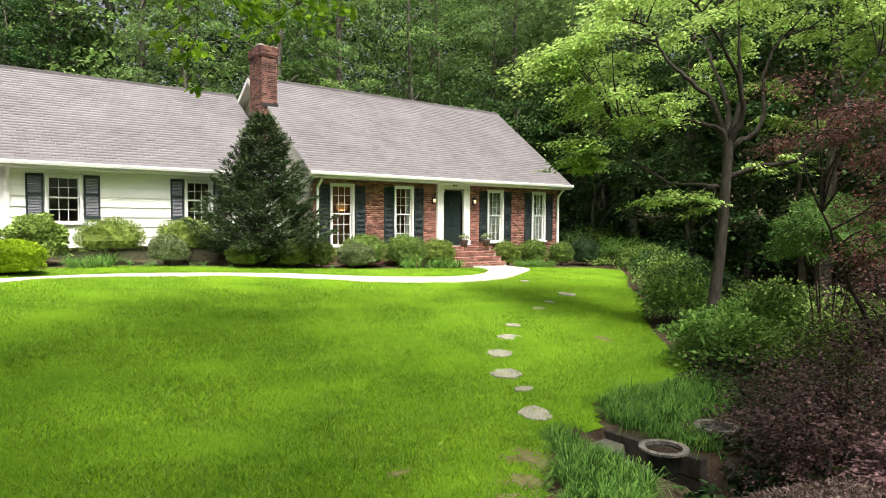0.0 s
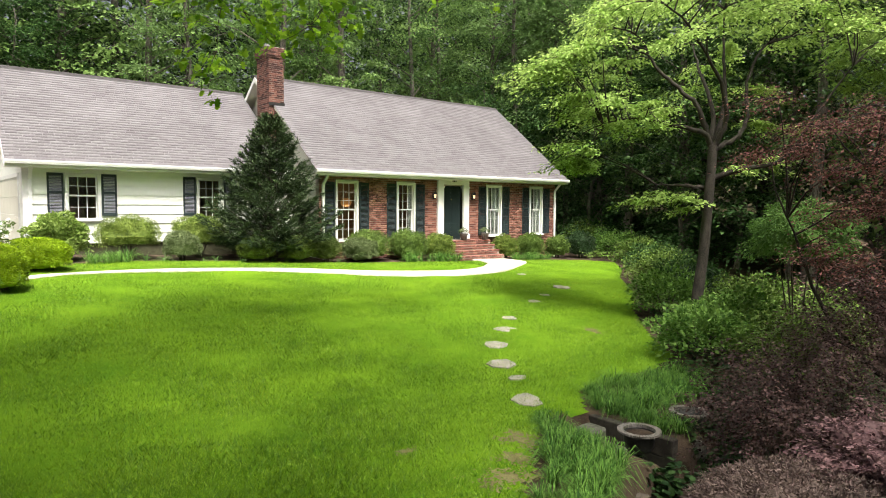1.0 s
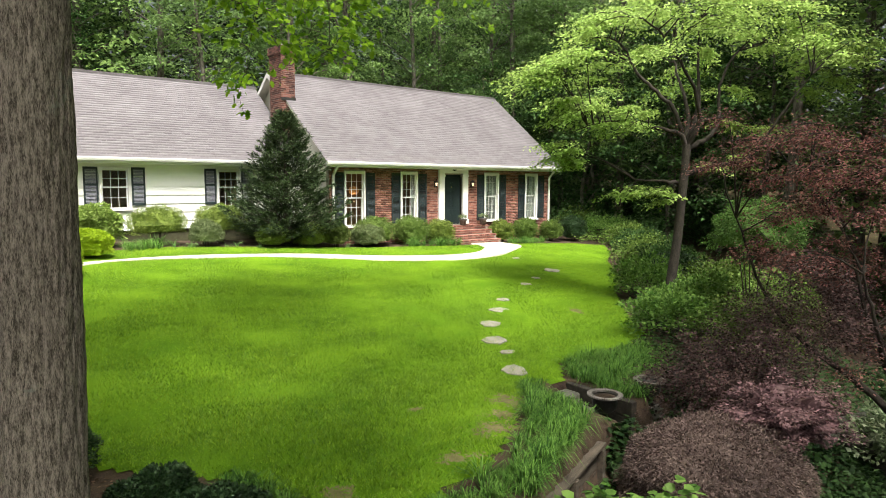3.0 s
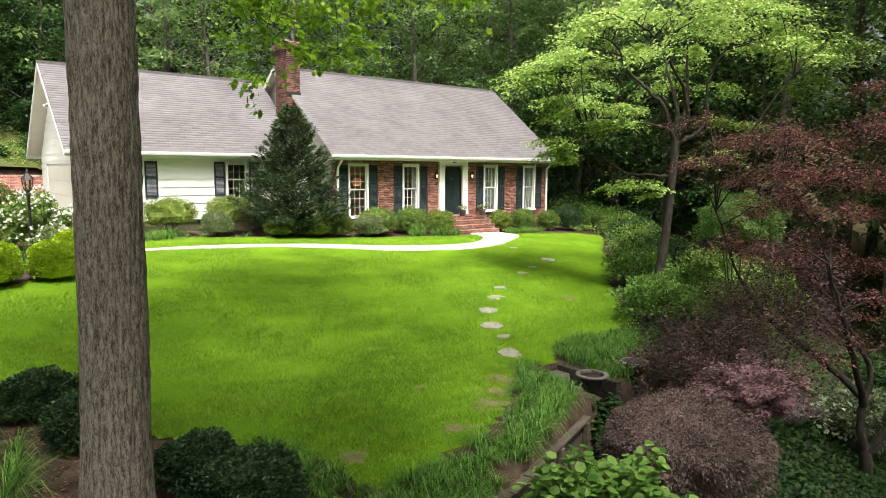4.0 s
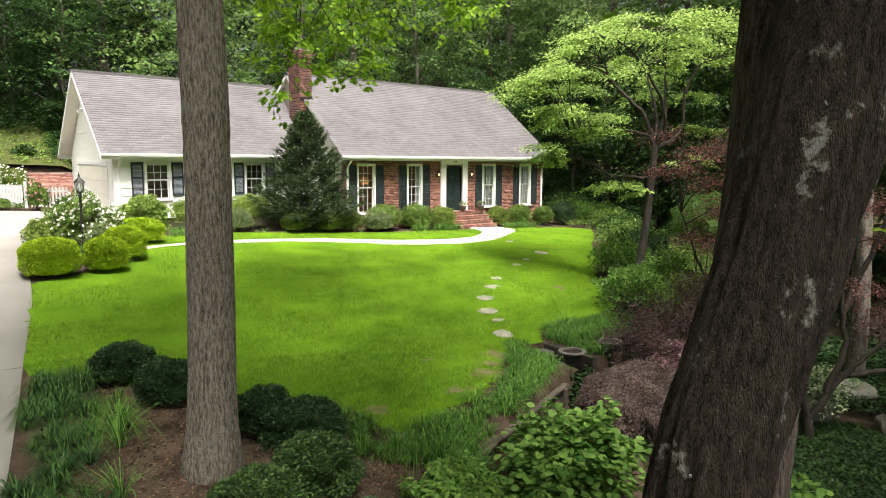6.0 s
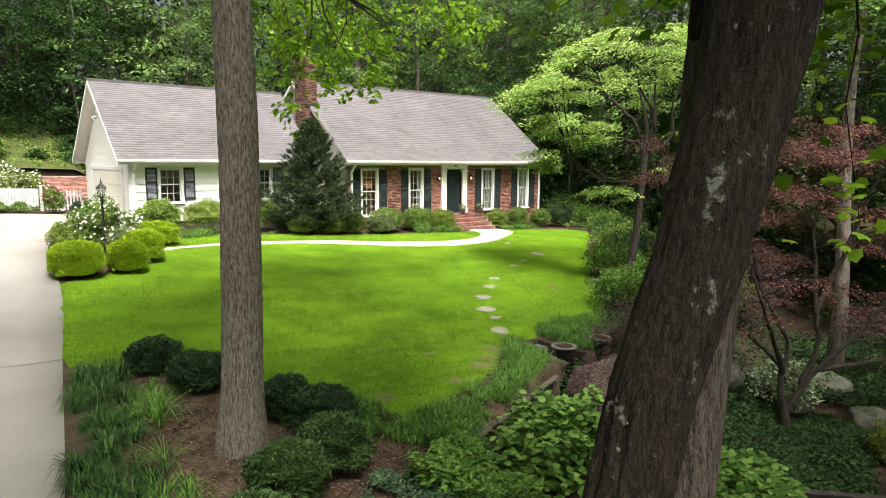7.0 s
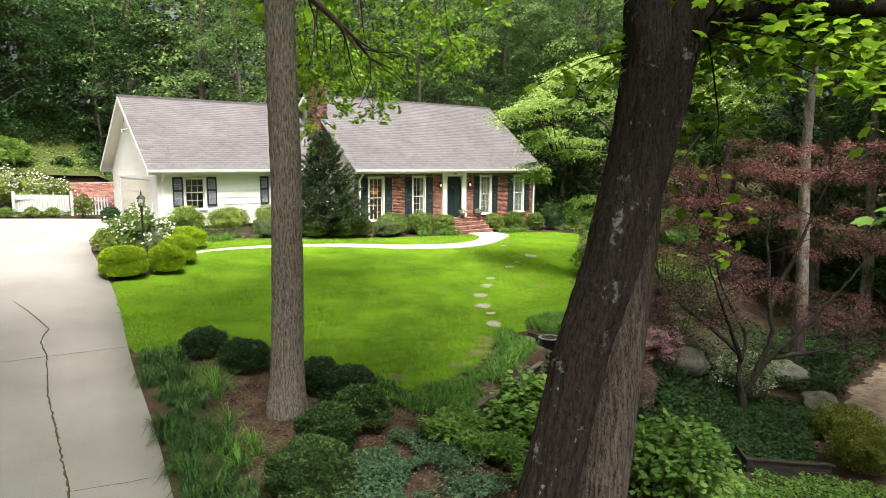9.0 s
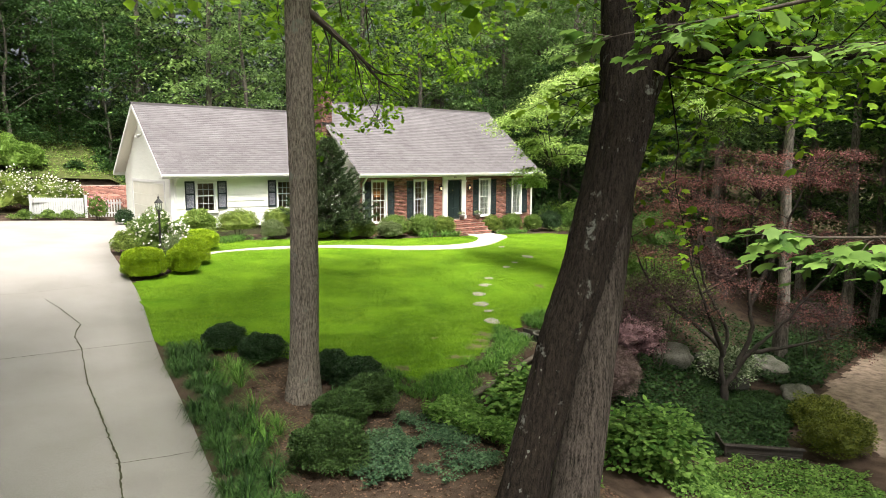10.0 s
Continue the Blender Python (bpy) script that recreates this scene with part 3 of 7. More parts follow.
def crack(name, pts, width, seed, label):
    """A thin ragged line of filler lying in the driveway."""
    rng = random.Random(seed)
    fine = []
    for (a, b), (c, d) in zip(pts, pts[1:]):
        k = max(2, int(math.hypot(c - a, d - b) / 0.08))
        fine += [(a + (c - a) * i / k + rng.gauss(0, width * 0.5), b + (d - b) * i / k + rng.gauss(0, width * 0.5)) for i in range(k)]
    fine.append(pts[-1])
    v, f = [], []
    for i, (x, y) in enumerate(fine):
        x2, y2 = fine[min(i + 1, len(fine) - 1)]
        x1, y1 = fine[max(i - 1, 0)]
        d = Vector((x2 - x1, y2 - y1, 0)).normalized()
        w = width * rng.uniform(0.4, 1.1)
        z = height(x, y) + 0.05
        v += [(x - d.y * w, y + d.x * w, z), (x + d.y * w, y - d.x * w, z)]
        if i:
            f.append((2 * i - 2, 2 * i - 1, 2 * i + 1, 2 * i))
    tagged(under(name, array_mesh(name, v, f, M["crack"])), label, "crack", kind="structure")


CRACK = [(-20.55, -7.05), (-20.35, -8.0), (-20.16, -9.28), (-20.41, -9.97), (-20.44, -10.9), (-20.72, -12.9), (-20.87, -14.75), (-20.98, -15.95), (-21.05, -16.75), (-21.23, -17.6), (-21.6, -20)]
crack("driveway_crack", CRACK, 0.016, 1, "dark ragged crack running along the driveway")
crack("driveway_joint", [(-26.2, -10.7), (-21.9, -10.88), (-20.44, -10.9), (-18.98, -10.94)], 0.014, 2, "dark straight joint across the driveway slabs")
crack("driveway_joint", [(-21.09, -16.7), (-20.4, -16.85), (-19.95, -16.9)], 0.007, 3, "thin joint across the driveway slabs")
crack("driveway_joint", [(-23.2, -6.2), (-20.9, -6.4), (-18.3, -5.9)], 0.005, 4, "thin joint across the driveway slabs")

# ------------------------------------------------------------------ house
HOUSE = empty("house")
tagged(HOUSE, "long brick and white-boarded house with grey shingle roofs", "house")
# main block and garage wing: x0, x1, front, back, eave height, ridge y, ridge height
MX0, MX1, MF, MB, EAVE, MRY, MRZ = -6.5, 5.3, 0.0, 8.5, 3.2, 4.23, 6.83
WX0, WX1, WF, WB, WRY, WRZ = -14.6, -6.5, 1.9, 9.15, 5.54, 6.33
MAIN_WINDOWS = [(-5.89, -4.99), (-3.36, -2.52), (1.10, 1.97), (3.64, 4.47)]
WING_WINDOWS = [(-13.60, -12.67), (-9.89, -9.02)]
WZ0, WZ1 = 0.83, 2.87
VZ0, VZ1 = 1.56, 2.90
DOOR = (-1.16, -0.20)
DZ = 0.72


def wall_with_holes(x0, x1, z0, z1, holes, y0, y1, mat, name, parent):
    """An upright wall along x, between y0 and y1, with openings (x0, x1, z0, z1) through it."""
    xs = sorted({x0, x1, *(h[0] for h in holes), *(h[1] for h in holes)})
    zs = sorted({z0, z1, *(h[2] for h in holes), *(h[3] for h in holes)})
    bm = bmesh.new()

    def open_at(i, j):
        if not (0 <= i < len(xs) - 1 and 0 <= j < len(zs) - 1):
            return True
        cx, cz = (xs[i] + xs[i + 1]) / 2, (zs[j] + zs[j + 1]) / 2
        return any(h[0] < cx < h[1] and h[2] < cz < h[3] for h in holes)

    def quad(*p):
        bm.faces.new([bm.verts.new(q) for q in p])
    for i in range(len(xs) - 1):
        for j in range(len(zs) - 1):
            if open_at(i, j):
                continue
            a, b, c, d = xs[i], xs[i + 1], zs[j], zs[j + 1]
            quad((a, y0, c), (b, y0, c), (b, y0, d), (a, y0, d))
            quad((b, y1, c), (a, y1, c), (a, y1, d), (b, y1, d))
            if open_at(i - 1, j):
                quad((a, y1, c), (a, y0, c), (a, y0, d), (a, y1, d))
            if open_at(i + 1, j):
                quad((b, y0, c), (b, y1, c), (b, y1, d), (b, y0, d))
            if open_at(i, j - 1):
                quad((a, y1, c), (b, y1, c), (b, y0, c), (a, y0, c))
            if open_at(i, j + 1):
                quad((a, y0, d), (b, y0, d), (b, y1, d), (a, y1, d))
    bmesh.ops.remove_doubles(bm, verts=bm.verts[:], dist=1e-5)
    return part(name, bm, mat, parent)


MAIN_HOLES = [(a, b, WZ0, WZ1) for a, b in MAIN_WINDOWS] + [(DOOR[0] - 0.02, DOOR[1] + 0.02, DZ, 2.80)]
WING_HOLES = [(a, b, VZ0, VZ1) for a, b in WING_WINDOWS]
front_wall = wall_with_holes(MX0, MX1, -0.6, 3.0, MAIN_HOLES, 0.016, 0.24, M["mortar"], "front_wall", HOUSE)
tagged(front_wall, "red brick front wall with pale mortar joints")
# behind the brick face a frieze board under the eave
part("frieze", box(MX0, MX1, -0.012, 0.2, 3.0, 3.24), M["trim"], HOUSE, "cream painted frieze board under the eave")


def gable_wall(x, t, yf, yb, zr, yr, z0, mat, name, label):
    bm = prism([(yf, z0), (yb, z0), (yb, EAVE + 0.02), (yr, zr - 0.12), (yf, EAVE + 0.02)], 0, x, x + t)
    return part(name, bm, mat, HOUSE, label)


gable_wall(MX1 - 0.24, 0.24, 0.24, MB, MRZ, MRY, -1.0, M["mortar"], "east_wall", "brick gable wall")
gable_wall(MX0, 0.24, 0.24, MB, MRZ, MRY, -0.6, M["trim"], "west_gable", "cream boarded gable wall")
part("back_wall", box(MX0, MX1, MB - 0.24, MB, -0.6, 3.2), M["mortar"], HOUSE)
part("wing_back_wall", box(WX0 + 0.2, WX1, WB - 0.2, WB, 0, 3.2), M["siding"], HOUSE)
part("room_floor", box(MX0 + 0.25, MX1 - 0.25, 0.25, MB - 0.25, 0.5, 0.68), M["wall_in"], HOUSE)
part("room_ceiling", box(MX0 + 0.25, MX1 - 0.25, 0.25, MB - 0.25, 3.05, 3.15), M["white"], HOUSE)
part("room_partition", box(MX0 + 0.25, MX1 - 0.25, 4.0, 4.1, 0.68, 3.05), M["wall_in"], HOUSE)
part("wing_ceiling", box(WX0 + 0.25, WX1 - 0.05, WF + 0.2, WB - 0.25, 3.05, 3.12), M["wall_in"], HOUSE)
part("wing_partition", box(WX0 + 0.25, WX1 - 0.05, 5.5, 5.6, 0.4, 3.05), M["wall_in"], HOUSE)
wing_wall = wall_with_holes(WX0 + 0.02, WX1, 0.86, 3.22, WING_HOLES, WF + 0.02, WF + 0.2, M["siding"], "wing_front_wall", HOUSE)
part("wing_foundation", box(WX0 + 0.03, WX1, WF + 0.05, WF + 0.25, -0.3, 0.86), M["crack"], HOUSE, "dark foundation below the boards")
gable_wall(WX0 + 0.02, 0.18, WF + 0.2, WB, WRZ, WRY, 0.3, M["siding"], "wing_gable", "white boarded gable wall")


def board_row(x0, x1, z, h, holes, wall, y, name="siding_board"):
    """One lapped board along x, cut where a window stands."""
    cuts = [(x0, x1)]
    for a, b, c, d in holes:
        if z < d - 0.02 and z + h > c + 0.02:
            cuts = [q for s, e in cuts for q in ((s, min(e, a - 0.09)), (max(s, b + 0.09), e)) if q[1] - q[0] > 0.02]
    for s, e in cuts:
        bm = prism([(y + 0.018, z + h + 0.02), (y + 0.018, z), (y - 0.034, z), (y - 0.004, z + h + 0.02)], 0, s, e)
        part(name, bm, M["siding"], wall)


for k in range(8):
    board_row(WX0 + 0.14, WX1 - 0.01, 0.86 + 0.285 * k, 0.285, WING_HOLES, wing_wall, WF)
part("corner_board", box(WX0 - 0.03, WX0 + 0.13, WF - 0.03, WF + 0.14, 0.5, 3.22, 0.006), M["white"], HOUSE)
wing_gable = HOUSE.children[-1]
GD0, GD1, GDZ = 2.8, 7.72, 2.78
for k in range(20):
    z = 0.6 + 0.285 * k
    a, b = WF + 0.14, WB
    top = z + 0.285
    if top > EAVE:
        a = max(a, WRY - (WRZ - 0.12 - top) * (WRY - WF) / (WRZ - 0.12 - EAVE))
        b = min(b, WRY + (WRZ - 0.12 - top) * (WB - WRY) / (WRZ - 0.12 - EAVE))
    spans = [(a, b)]
    if z < GDZ + 0.05:
        spans = [(a, GD0 - 0.12), (GD1 + 0.12, b)]
    for s, e in spans:
        if e - s > 0.05:
            bm = prism([(WX0 + 0.02, z + 0.3), (WX0 + 0.02, z), (WX0 - 0.02, z), (WX0 - 0.004, z + 0.3)], 1, s, e)
            part("gable_board", bm, M["siding"], HOUSE)

vent = empty("gable_vent")
vent.parent = HOUSE
tagged(vent, "triangular louvred vent high in the gable")
part("vent_frame", prism([(5.0, 5.16), (6.08, 5.16), (5.54, 5.72)], 0, WX0 - 0.03, WX0 - 0.022), M["white"], vent)
for k in range(5):
    w = 0.46 - 0.085 * k
    part("louvre", box(WX0 - 0.05, WX0 - 0.031, 5.54 - w, 5.54 + w, 5.2 + 0.085 * k, 5.25 + 0.085 * k), M["trim"], vent)
flood = empty("flood_light")
flood.parent = HOUSE
tagged(flood, "twin white flood light on the gable")
part("mount", box(WX0 - 0.06, WX0 - 0.022, 5.72, 5.86, 4.88, 5.02, 0.01), M["white"], flood)
for y in (5.66, 5.92):
    t = Tubes()
    t.add([(WX0 - 0.06, 5.79, 4.92), (WX0 - 0.13, y, 4.9), (WX0 - 0.24, y + (y - 5.79) * 0.5, 4.82)], [0.03, 0.045, 0.075], 10)
    under("lamp_head", t.mesh("lamp_head", M["white"]), flood)

garage_door = empty("garage_door")
garage_door.parent = HOUSE
tagged(garage_door, "closed white panelled garage door")
for k in range(4):
    z = 0.62 + 0.53 * k
    section = part("door_section", box(WX0 - 0.02, WX0 + 0.018, GD0, GD1, z, z + 0.52, 0.006), M["trim"], garage_door)
part("garage_door_frame", box(WX0 - 0.04, WX0 + 0.015, GD0 - 0.14, GD0 - 0.005, 0.55, GDZ + 0.1, 0.004), M["white"], HOUSE)
part("garage_door_frame", box(WX0 - 0.04, WX0 + 0.015, GD1 + 0.005, GD1 + 0.14, 0.55, GDZ + 0.1, 0.004), M["white"], HOUSE)
part("garage_door_frame", box(WX0 - 0.04, WX0 + 0.015, GD0 - 0.003, GD1 + 0.003, GDZ, GDZ + 0.12, 0.004), M["white"], HOUSE)


def roof(name, x0, x1, yf, yb, yr, zr, label):
    """Deck with soffit and fascia, shingled in lapped rows; the eaves lie at EAVE."""
    r = empty(name)
    r.parent = HOUSE
    tagged(r, label)
    zf, zb = EAVE, EAVE
    part("roof_deck", prism([(yf, zf), (yr, zr), (yb, zb), (yb, zb - 0.06), (yr, zr - 0.16), (yf, zf - 0.06)], 0, x0, x1), M["trim"], r)
    part("underlay", prism([(yf, zf + 0.001), (yr, zr + 0.001), (yr, zr + 0.004), (yf, zf + 0.004)], 0, x0 - 0.02, x1 + 0.02), M["shingle_piece"], r, "grey roofing felt")
    part("fascia", box(x0, x1, yf - 0.012, yf + 0.02, zf - 0.2, zf + 0.0), M["white"], r)
    part("soffit", box(x0 + 0.01, x1 - 0.01, yf + 0.02, yf + 0.5, zf - 0.2, zf - 0.17), M["trim"], r, "cream soffit board")
    part("back_fascia", box(x0, x1, yb - 0.02, yb + 0.012, zb - 0.2, zb), M["white"], r)
    # gutter: an open trough
    g = prism([(yf - 0.014, zf - 0.02), (yf - 0.12, zf - 0.005), (yf - 0.13, zf - 0.03), (yf - 0.11, zf - 0.11), (yf - 0.014, zf - 0.12)], 0, x0 - 0.02, x1 + 0.02)
    part("gutter", g, M["white"], r, "white painted gutter")
    for x, s in ((x0, -1), (x1, 1)):
        a, b = (x - 0.035, x) if s < 0 else (x, x + 0.035)
        k = 0.7 if s < 0 and x0 > -8 else 0.0
        yl, zl = yf - 0.02 + k * (yr - yf), zf - 0.05 + k * (zr - zf)
        part("rake_board", prism([(yl, zl), (yr, zr - 0.04), (yr, zr - 0.22), (yl, zl - 0.15)], 0, a, b), M["white"], r)
        part("rake_board", prism([(yb + 0.02, zb - 0.05), (yr, zr - 0.04), (yr, zr - 0.22), (yb + 0.02, zb - 0.2)], 0, a, b), M["white"], r)
    return r


def shingles(r, x0, x1, yf, yr, zr, seed, singles):
    """Rows of tabs on the front slope; singles: the stretch of rows whose tabs are pieces of their own."""
    rng = random.Random(seed)
    n = Vector((0, -(zr - EAVE), yr - yf)).normalized()
    d = Vector((0, yr - yf, zr - EAVE))
    length = d.length
    d.normalize()
    expo, tab = 0.142, 0.305
    rows = int(length / expo)
    v, f = [], []
    shared = []
    for w in (0.292, 0.298, 0.301):
        p = []
        for a, b in ((0, 0), (w, 0), (w, expo + 0.05), (0, expo + 0.05)):
            h = 0.016 if b == 0 else 0.004
            p.append(Vector((a, 0, 0)) + d * b + n * h)
        p += [q - n * 0.012 for q in p[:2]]
        shared.append(array_mesh("shingle", [tuple(q) for q in p], [(0, 1, 2, 3), (0, 4, 5, 1)], M["shingle_piece"]))
    made = 0
    for k in range(rows + 1):
        x = x0 - (0.15 if k % 2 else 0.0) - rng.uniform(0, 0.08)
        s = k * expo
        if s + expo > length:
            s = length - expo
        while x < x1:
            w = tab
            a, b = max(x, x0), min(x + w - rng.uniform(0.004, 0.012), x1)
            x += w
            if b - a < 0.03:
                continue
            base = Vector((0, yf, EAVE)) + d * (s - 0.012)
            lift = rng.uniform(0, 0.004)
            if singles[0] <= k < singles[1] and b - a > 0.28 and made < 290:
                ob = under("shingle", shared[rng.randrange(3)], r)
                ob.location = base + Vector((a, 0, 0)) + n * lift
                made += 1
                continue
            q = [base + Vector((a, 0, 0)) + n * (0.016 + lift), base + Vector((b, 0, 0)) + n * (0.016 + lift), base + Vector((b, 0, 0)) + d * (expo + 0.04) + n * 0.004, base + Vector((a, 0, 0)) + d * (expo + 0.04) + n * 0.004]
            q += [q[0] - n * 0.013, q[1] - n * 0.013]
            i = len(v)
            v += [tuple(t) for t in q]
            f += [(i, i + 1, i + 2, i + 3), (i, i + 4, i + 5, i + 1)]
    me = array_mesh("shingles", v, f, M["shingle"])
    tagged(under("shingles", me, r), "grey-mauve asphalt shingles in lapped rows", kind="stuff")
    part("back_slope", prism([(yr, zr + 0.008), (2 * yr - yf + 0.02, EAVE + 0.008), (2 * yr - yf + 0.02, EAVE + 0.002), (yr, zr + 0.002)], 0, x0, x1), M["shingle_piece"], r)
    part("ridge_cap", prism([(yr - 0.12, zr - 0.06), (yr, zr + 0.045), (yr + 0.12, zr - 0.06), (yr, zr + 0.012)], 0, x0 - 0.03, x1 + 0.03), M["ridge"], r, "dark ridge cap")


main_roof = roof("main_roof", -6.85, 5.62, -0.45, 2 * MRY + 0.45, MRY, MRZ, "steep grey-mauve shingle roof over the brick block")
shingles(main_roof, -6.87, 5.64, -0.45, MRY, MRZ, 1, (0, 8))
wing_roof = roof("wing_roof", -15.03, -6.86, 1.5, 2 * WRY - 1.5, WRY, WRZ, "grey-mauve shingle roof over the white wing")
shingles(wing_roof, -15.05, -6.84, 1.5, WRY, WRZ, 2, (0, 11))


def downspout(x, y, z0, z1):
    t = empty("downspout")
    t.parent = HOUSE
    part("pipe", box(x - 0.045, x + 0.045, y - 0.10, y - 0.03, z0, z1 - 0.35, 0.008), M["white"], t)
    part("elbow", prism([(y - 0.10, z1 - 0.36), (y - 0.03, z1 - 0.36), (y - 0.36, z1 - 0.03), (y - 0.45, z1 - 0.03)], 0, x - 0.045, x + 0.045), M["white"], t)
    part("outlet", box(x - 0.05, x + 0.05, y - 0.47, y - 0.35, z1 - 0.04, z1 + 0.06, 0.01), M["white"], t)


downspout(-6.38, 0.0, -0.2, 3.06)
downspout(5.22, 0.0, -0.5, 3.06)
downspout(-14.45, 1.9, 0.3, 3.06)


def chimney():
    c = empty("chimney")
    c.parent = HOUSE
    tagged(c, "weathered red brick chimney with a corbelled dark top")
    x0, x1, y0, y1 = -7.05, -6.48, CH_Y, CH_Y + 1.0
    part("stack_core", box(x0 + 0.012, x1 - 0.012, y0 + 0.012, y1 - 0.012, 3.5, 7.55), M["mortar"], c)
    bm_v, bm_f = [], []
    rng = random.Random(5)

    def brick(a, b, cc, d, e, g):
        i = len(bm_v)
        bm_v.extend([(a, cc, e), (b, cc, e), (b, d, e), (a, d, e), (a, cc, g), (b, cc, g), (b, d, g), (a, d, g)])
        bm_f.extend([(i + j for j in q) for q in ((3, 2, 1, 0), (4, 5, 6, 7), (0, 1, 5, 4), (1, 2, 6, 5), (2, 3, 7, 6), (3, 0, 4, 7))])
    z, k = 3.6, 0
    while z < 7.56:
        o = 0.0 if z < 7.24 else (0.03 if z < 7.32 else 0.05)
        for along, at, lo, hi in (("x", y0 - o, x0 - o, x1 + o), ("y", x0 - o, y0 - o, y1 + o), ("y2", x1 + o, y0 - o, y1 + o)):
            p = lo - (0.1 if k % 2 else 0)
            while p < hi:
                a, b = max(p, lo), min(p + 0.2, hi)
                p += 0.211
                if b - a < 0.03:
                    continue
                j = rng.uniform(-0.003, 0.003)
                if along == "x":
                    brick(a, b, at + j, at + 0.03, z, z + 0.058)
                elif along == "y":
                    brick(at + j, at + 0.03, a, b, z, z + 0.058)
                else:
                    brick(at - 0.03, at + j, a, b, z, z + 0.058)
        z += 0.069
        k += 1
    me = bpy.data.meshes.new("bricks")
    me.from_pydata(bm_v, [], [tuple(q) for q in bm_f])
    me.materials.append(M["brick_sooty"])
    tagged(under("bricks", me, c), "soot-darkened red bricks", kind="stuff")
    part("cap", box(x0 - 0.02, x1 + 0.02, y0 - 0.02, y1 + 0.02, 7.575, 7.61, 0.01), M["mortar"], c)
    flue = part("flue", lathe([(0.15, 7.61), (0.15, 7.68), (0.18, 7.68), (0.18, 7.71), (0.1, 7.75), (0.1, 7.77)], 14, centre=((x0 + x1) / 2 - 0.1, (y0 + y1) / 2)), M["iron_rim"], c)
    part("flashing", box(x0 - 0.01, x1 + 0.02, y0 - 0.03, y0 - 0.012, EAVE + (y0 + 0.45) * 0.776 - 0.02, EAVE + (y0 + 0.45) * 0.776 + 0.10), M["iron"], c, "dark metal flashing")


CH_Y = 2.6
chimney()


def window(x0, x1, z0, z1, y, cols, rows, sill, casing, group):
    """A double-hung window: casing, two sashes with muntins, panes, sill."""
    w = empty("window", pose(x0, y, z0))
    w.parent = HOUSE
    tagged(w, "white double-hung window with small panes")
    W, Hh = x1 - x0, z1 - z0
    c = casing
    for a, b, e, g in ((0, c, 0, Hh), (W - c, W, 0, Hh)):
        part("casing", box(a, b, -0.045, 0.12, e, g, 0.006), M["white"], w)
    part("casing", box(c + 0.001, W - c - 0.001, -0.045, 0.12, Hh - c, Hh, 0.004), M["white"], w)
    part("window_sill", box(-0.03, W + 0.03, -0.09, 0.12, -0.06, 0.0, 0.006), M["white"], w)
    mid = Hh * 0.5
    for name, e, g, yy in (("upper_sash", mid, Hh - c, 0.03), ("lower_sash", 0.0, mid + 0.03, 0.065)):
        bm = bmesh.new()
        a, b, t = c + 0.002, W - c - 0.002, 0.034
        for q in ((a, a + t, e, g), (b - t, b, e, g)):
            box(q[0], q[1], yy, yy + 0.034, q[2], q[3], bm=bm)
        for q in ((e, e + t + 0.01), (g - t, g)):
            box(a + t, b - t, yy + 0.001, yy + 0.033, q[0], q[1], bm=bm)
        sash = part(name, bm, M["white"], w)
        ia, ib, ie, ig = a + t, b - t, e + t + 0.01, g - t
        for k in range(1, cols):
            x = ia + (ib - ia) * k / cols
            part("muntin", box(x - 0.008, x + 0.008, yy + 0.004, yy + 0.028, ie, ig), M["white"], sash)
        for k in range(1, rows):
            z = ie + (ig - ie) * k / rows
            part("muntin", box(ia, ib, yy + 0.006, yy + 0.026, z - 0.008, z + 0.008), M["white"], sash)
        pane = part("pane", box(ia - 0.003, ib + 0.003, yy + 0.014, yy + 0.018, ie - 0.003, ig + 0.003), M["glass"], sash)
        pane.visible_shadow = False
    return w


for a, b in MAIN_WINDOWS:
    window(a, b, WZ0, WZ1, 0.0, 3, 3, True, 0.075, "front windows")
for a, b in WING_WINDOWS:
    window(a, b, VZ0, VZ1, WF, 3, 2, True, 0.085, "wing windows")


def shutter_mesh(w, h, frame_mat, slat_mat, parent, m, label):
    s = empty("shutter", m)
    s.parent = parent
    tagged(s, label)
    for a, b in ((0, 0.05), (w - 0.05, w)):
        part("stile", box(a, b, -0.04, 0, 0, h, 0.003), frame_mat, s)
    rails = ((0, 0.09), (h * 0.55 - 0.04, h * 0.55 + 0.04), (h - 0.07, h))
    for a, b in rails:
        part("rail", box(0.05, w - 0.05, -0.038, -0.002, a, b), frame_mat, s)
    slat = mesh_from("slat", [(0.045, -0.034, 0), (w - 0.045, -0.034, 0), (w - 0.045, -0.006, 0.032), (0.045, -0.006, 0.032), (0.045, -0.030, -0.006), (w - 0.045, -0.030, -0.006), (w - 0.045, -0.002, 0.026), (0.045, -0.002, 0.026)], [(0, 1, 2, 3), (7, 6, 5, 4), (0, 4, 5, 1), (2, 6, 7, 3)], slat_mat)
    for lo, hi in ((rails[0][1], rails[1][0]), (rails[1][1], rails[2][0])):
        k = int((hi - lo) / 0.042)
        for i in range(k):
            ob = under("slat", slat, s)
            ob.location = (0, 0, lo + (i + 0.3) * (hi - lo) / k)
    return s


def shutter_pair(x0, x1, x2, x3, z0, z1, y, frame_mat, slat_mat, label):
    first = shutter_mesh(x1 - x0, z1 - z0, frame_mat, slat_mat, HOUSE, pose(x0, y, z0), label)
    copy_thing(first, pose(x2, y, z0))


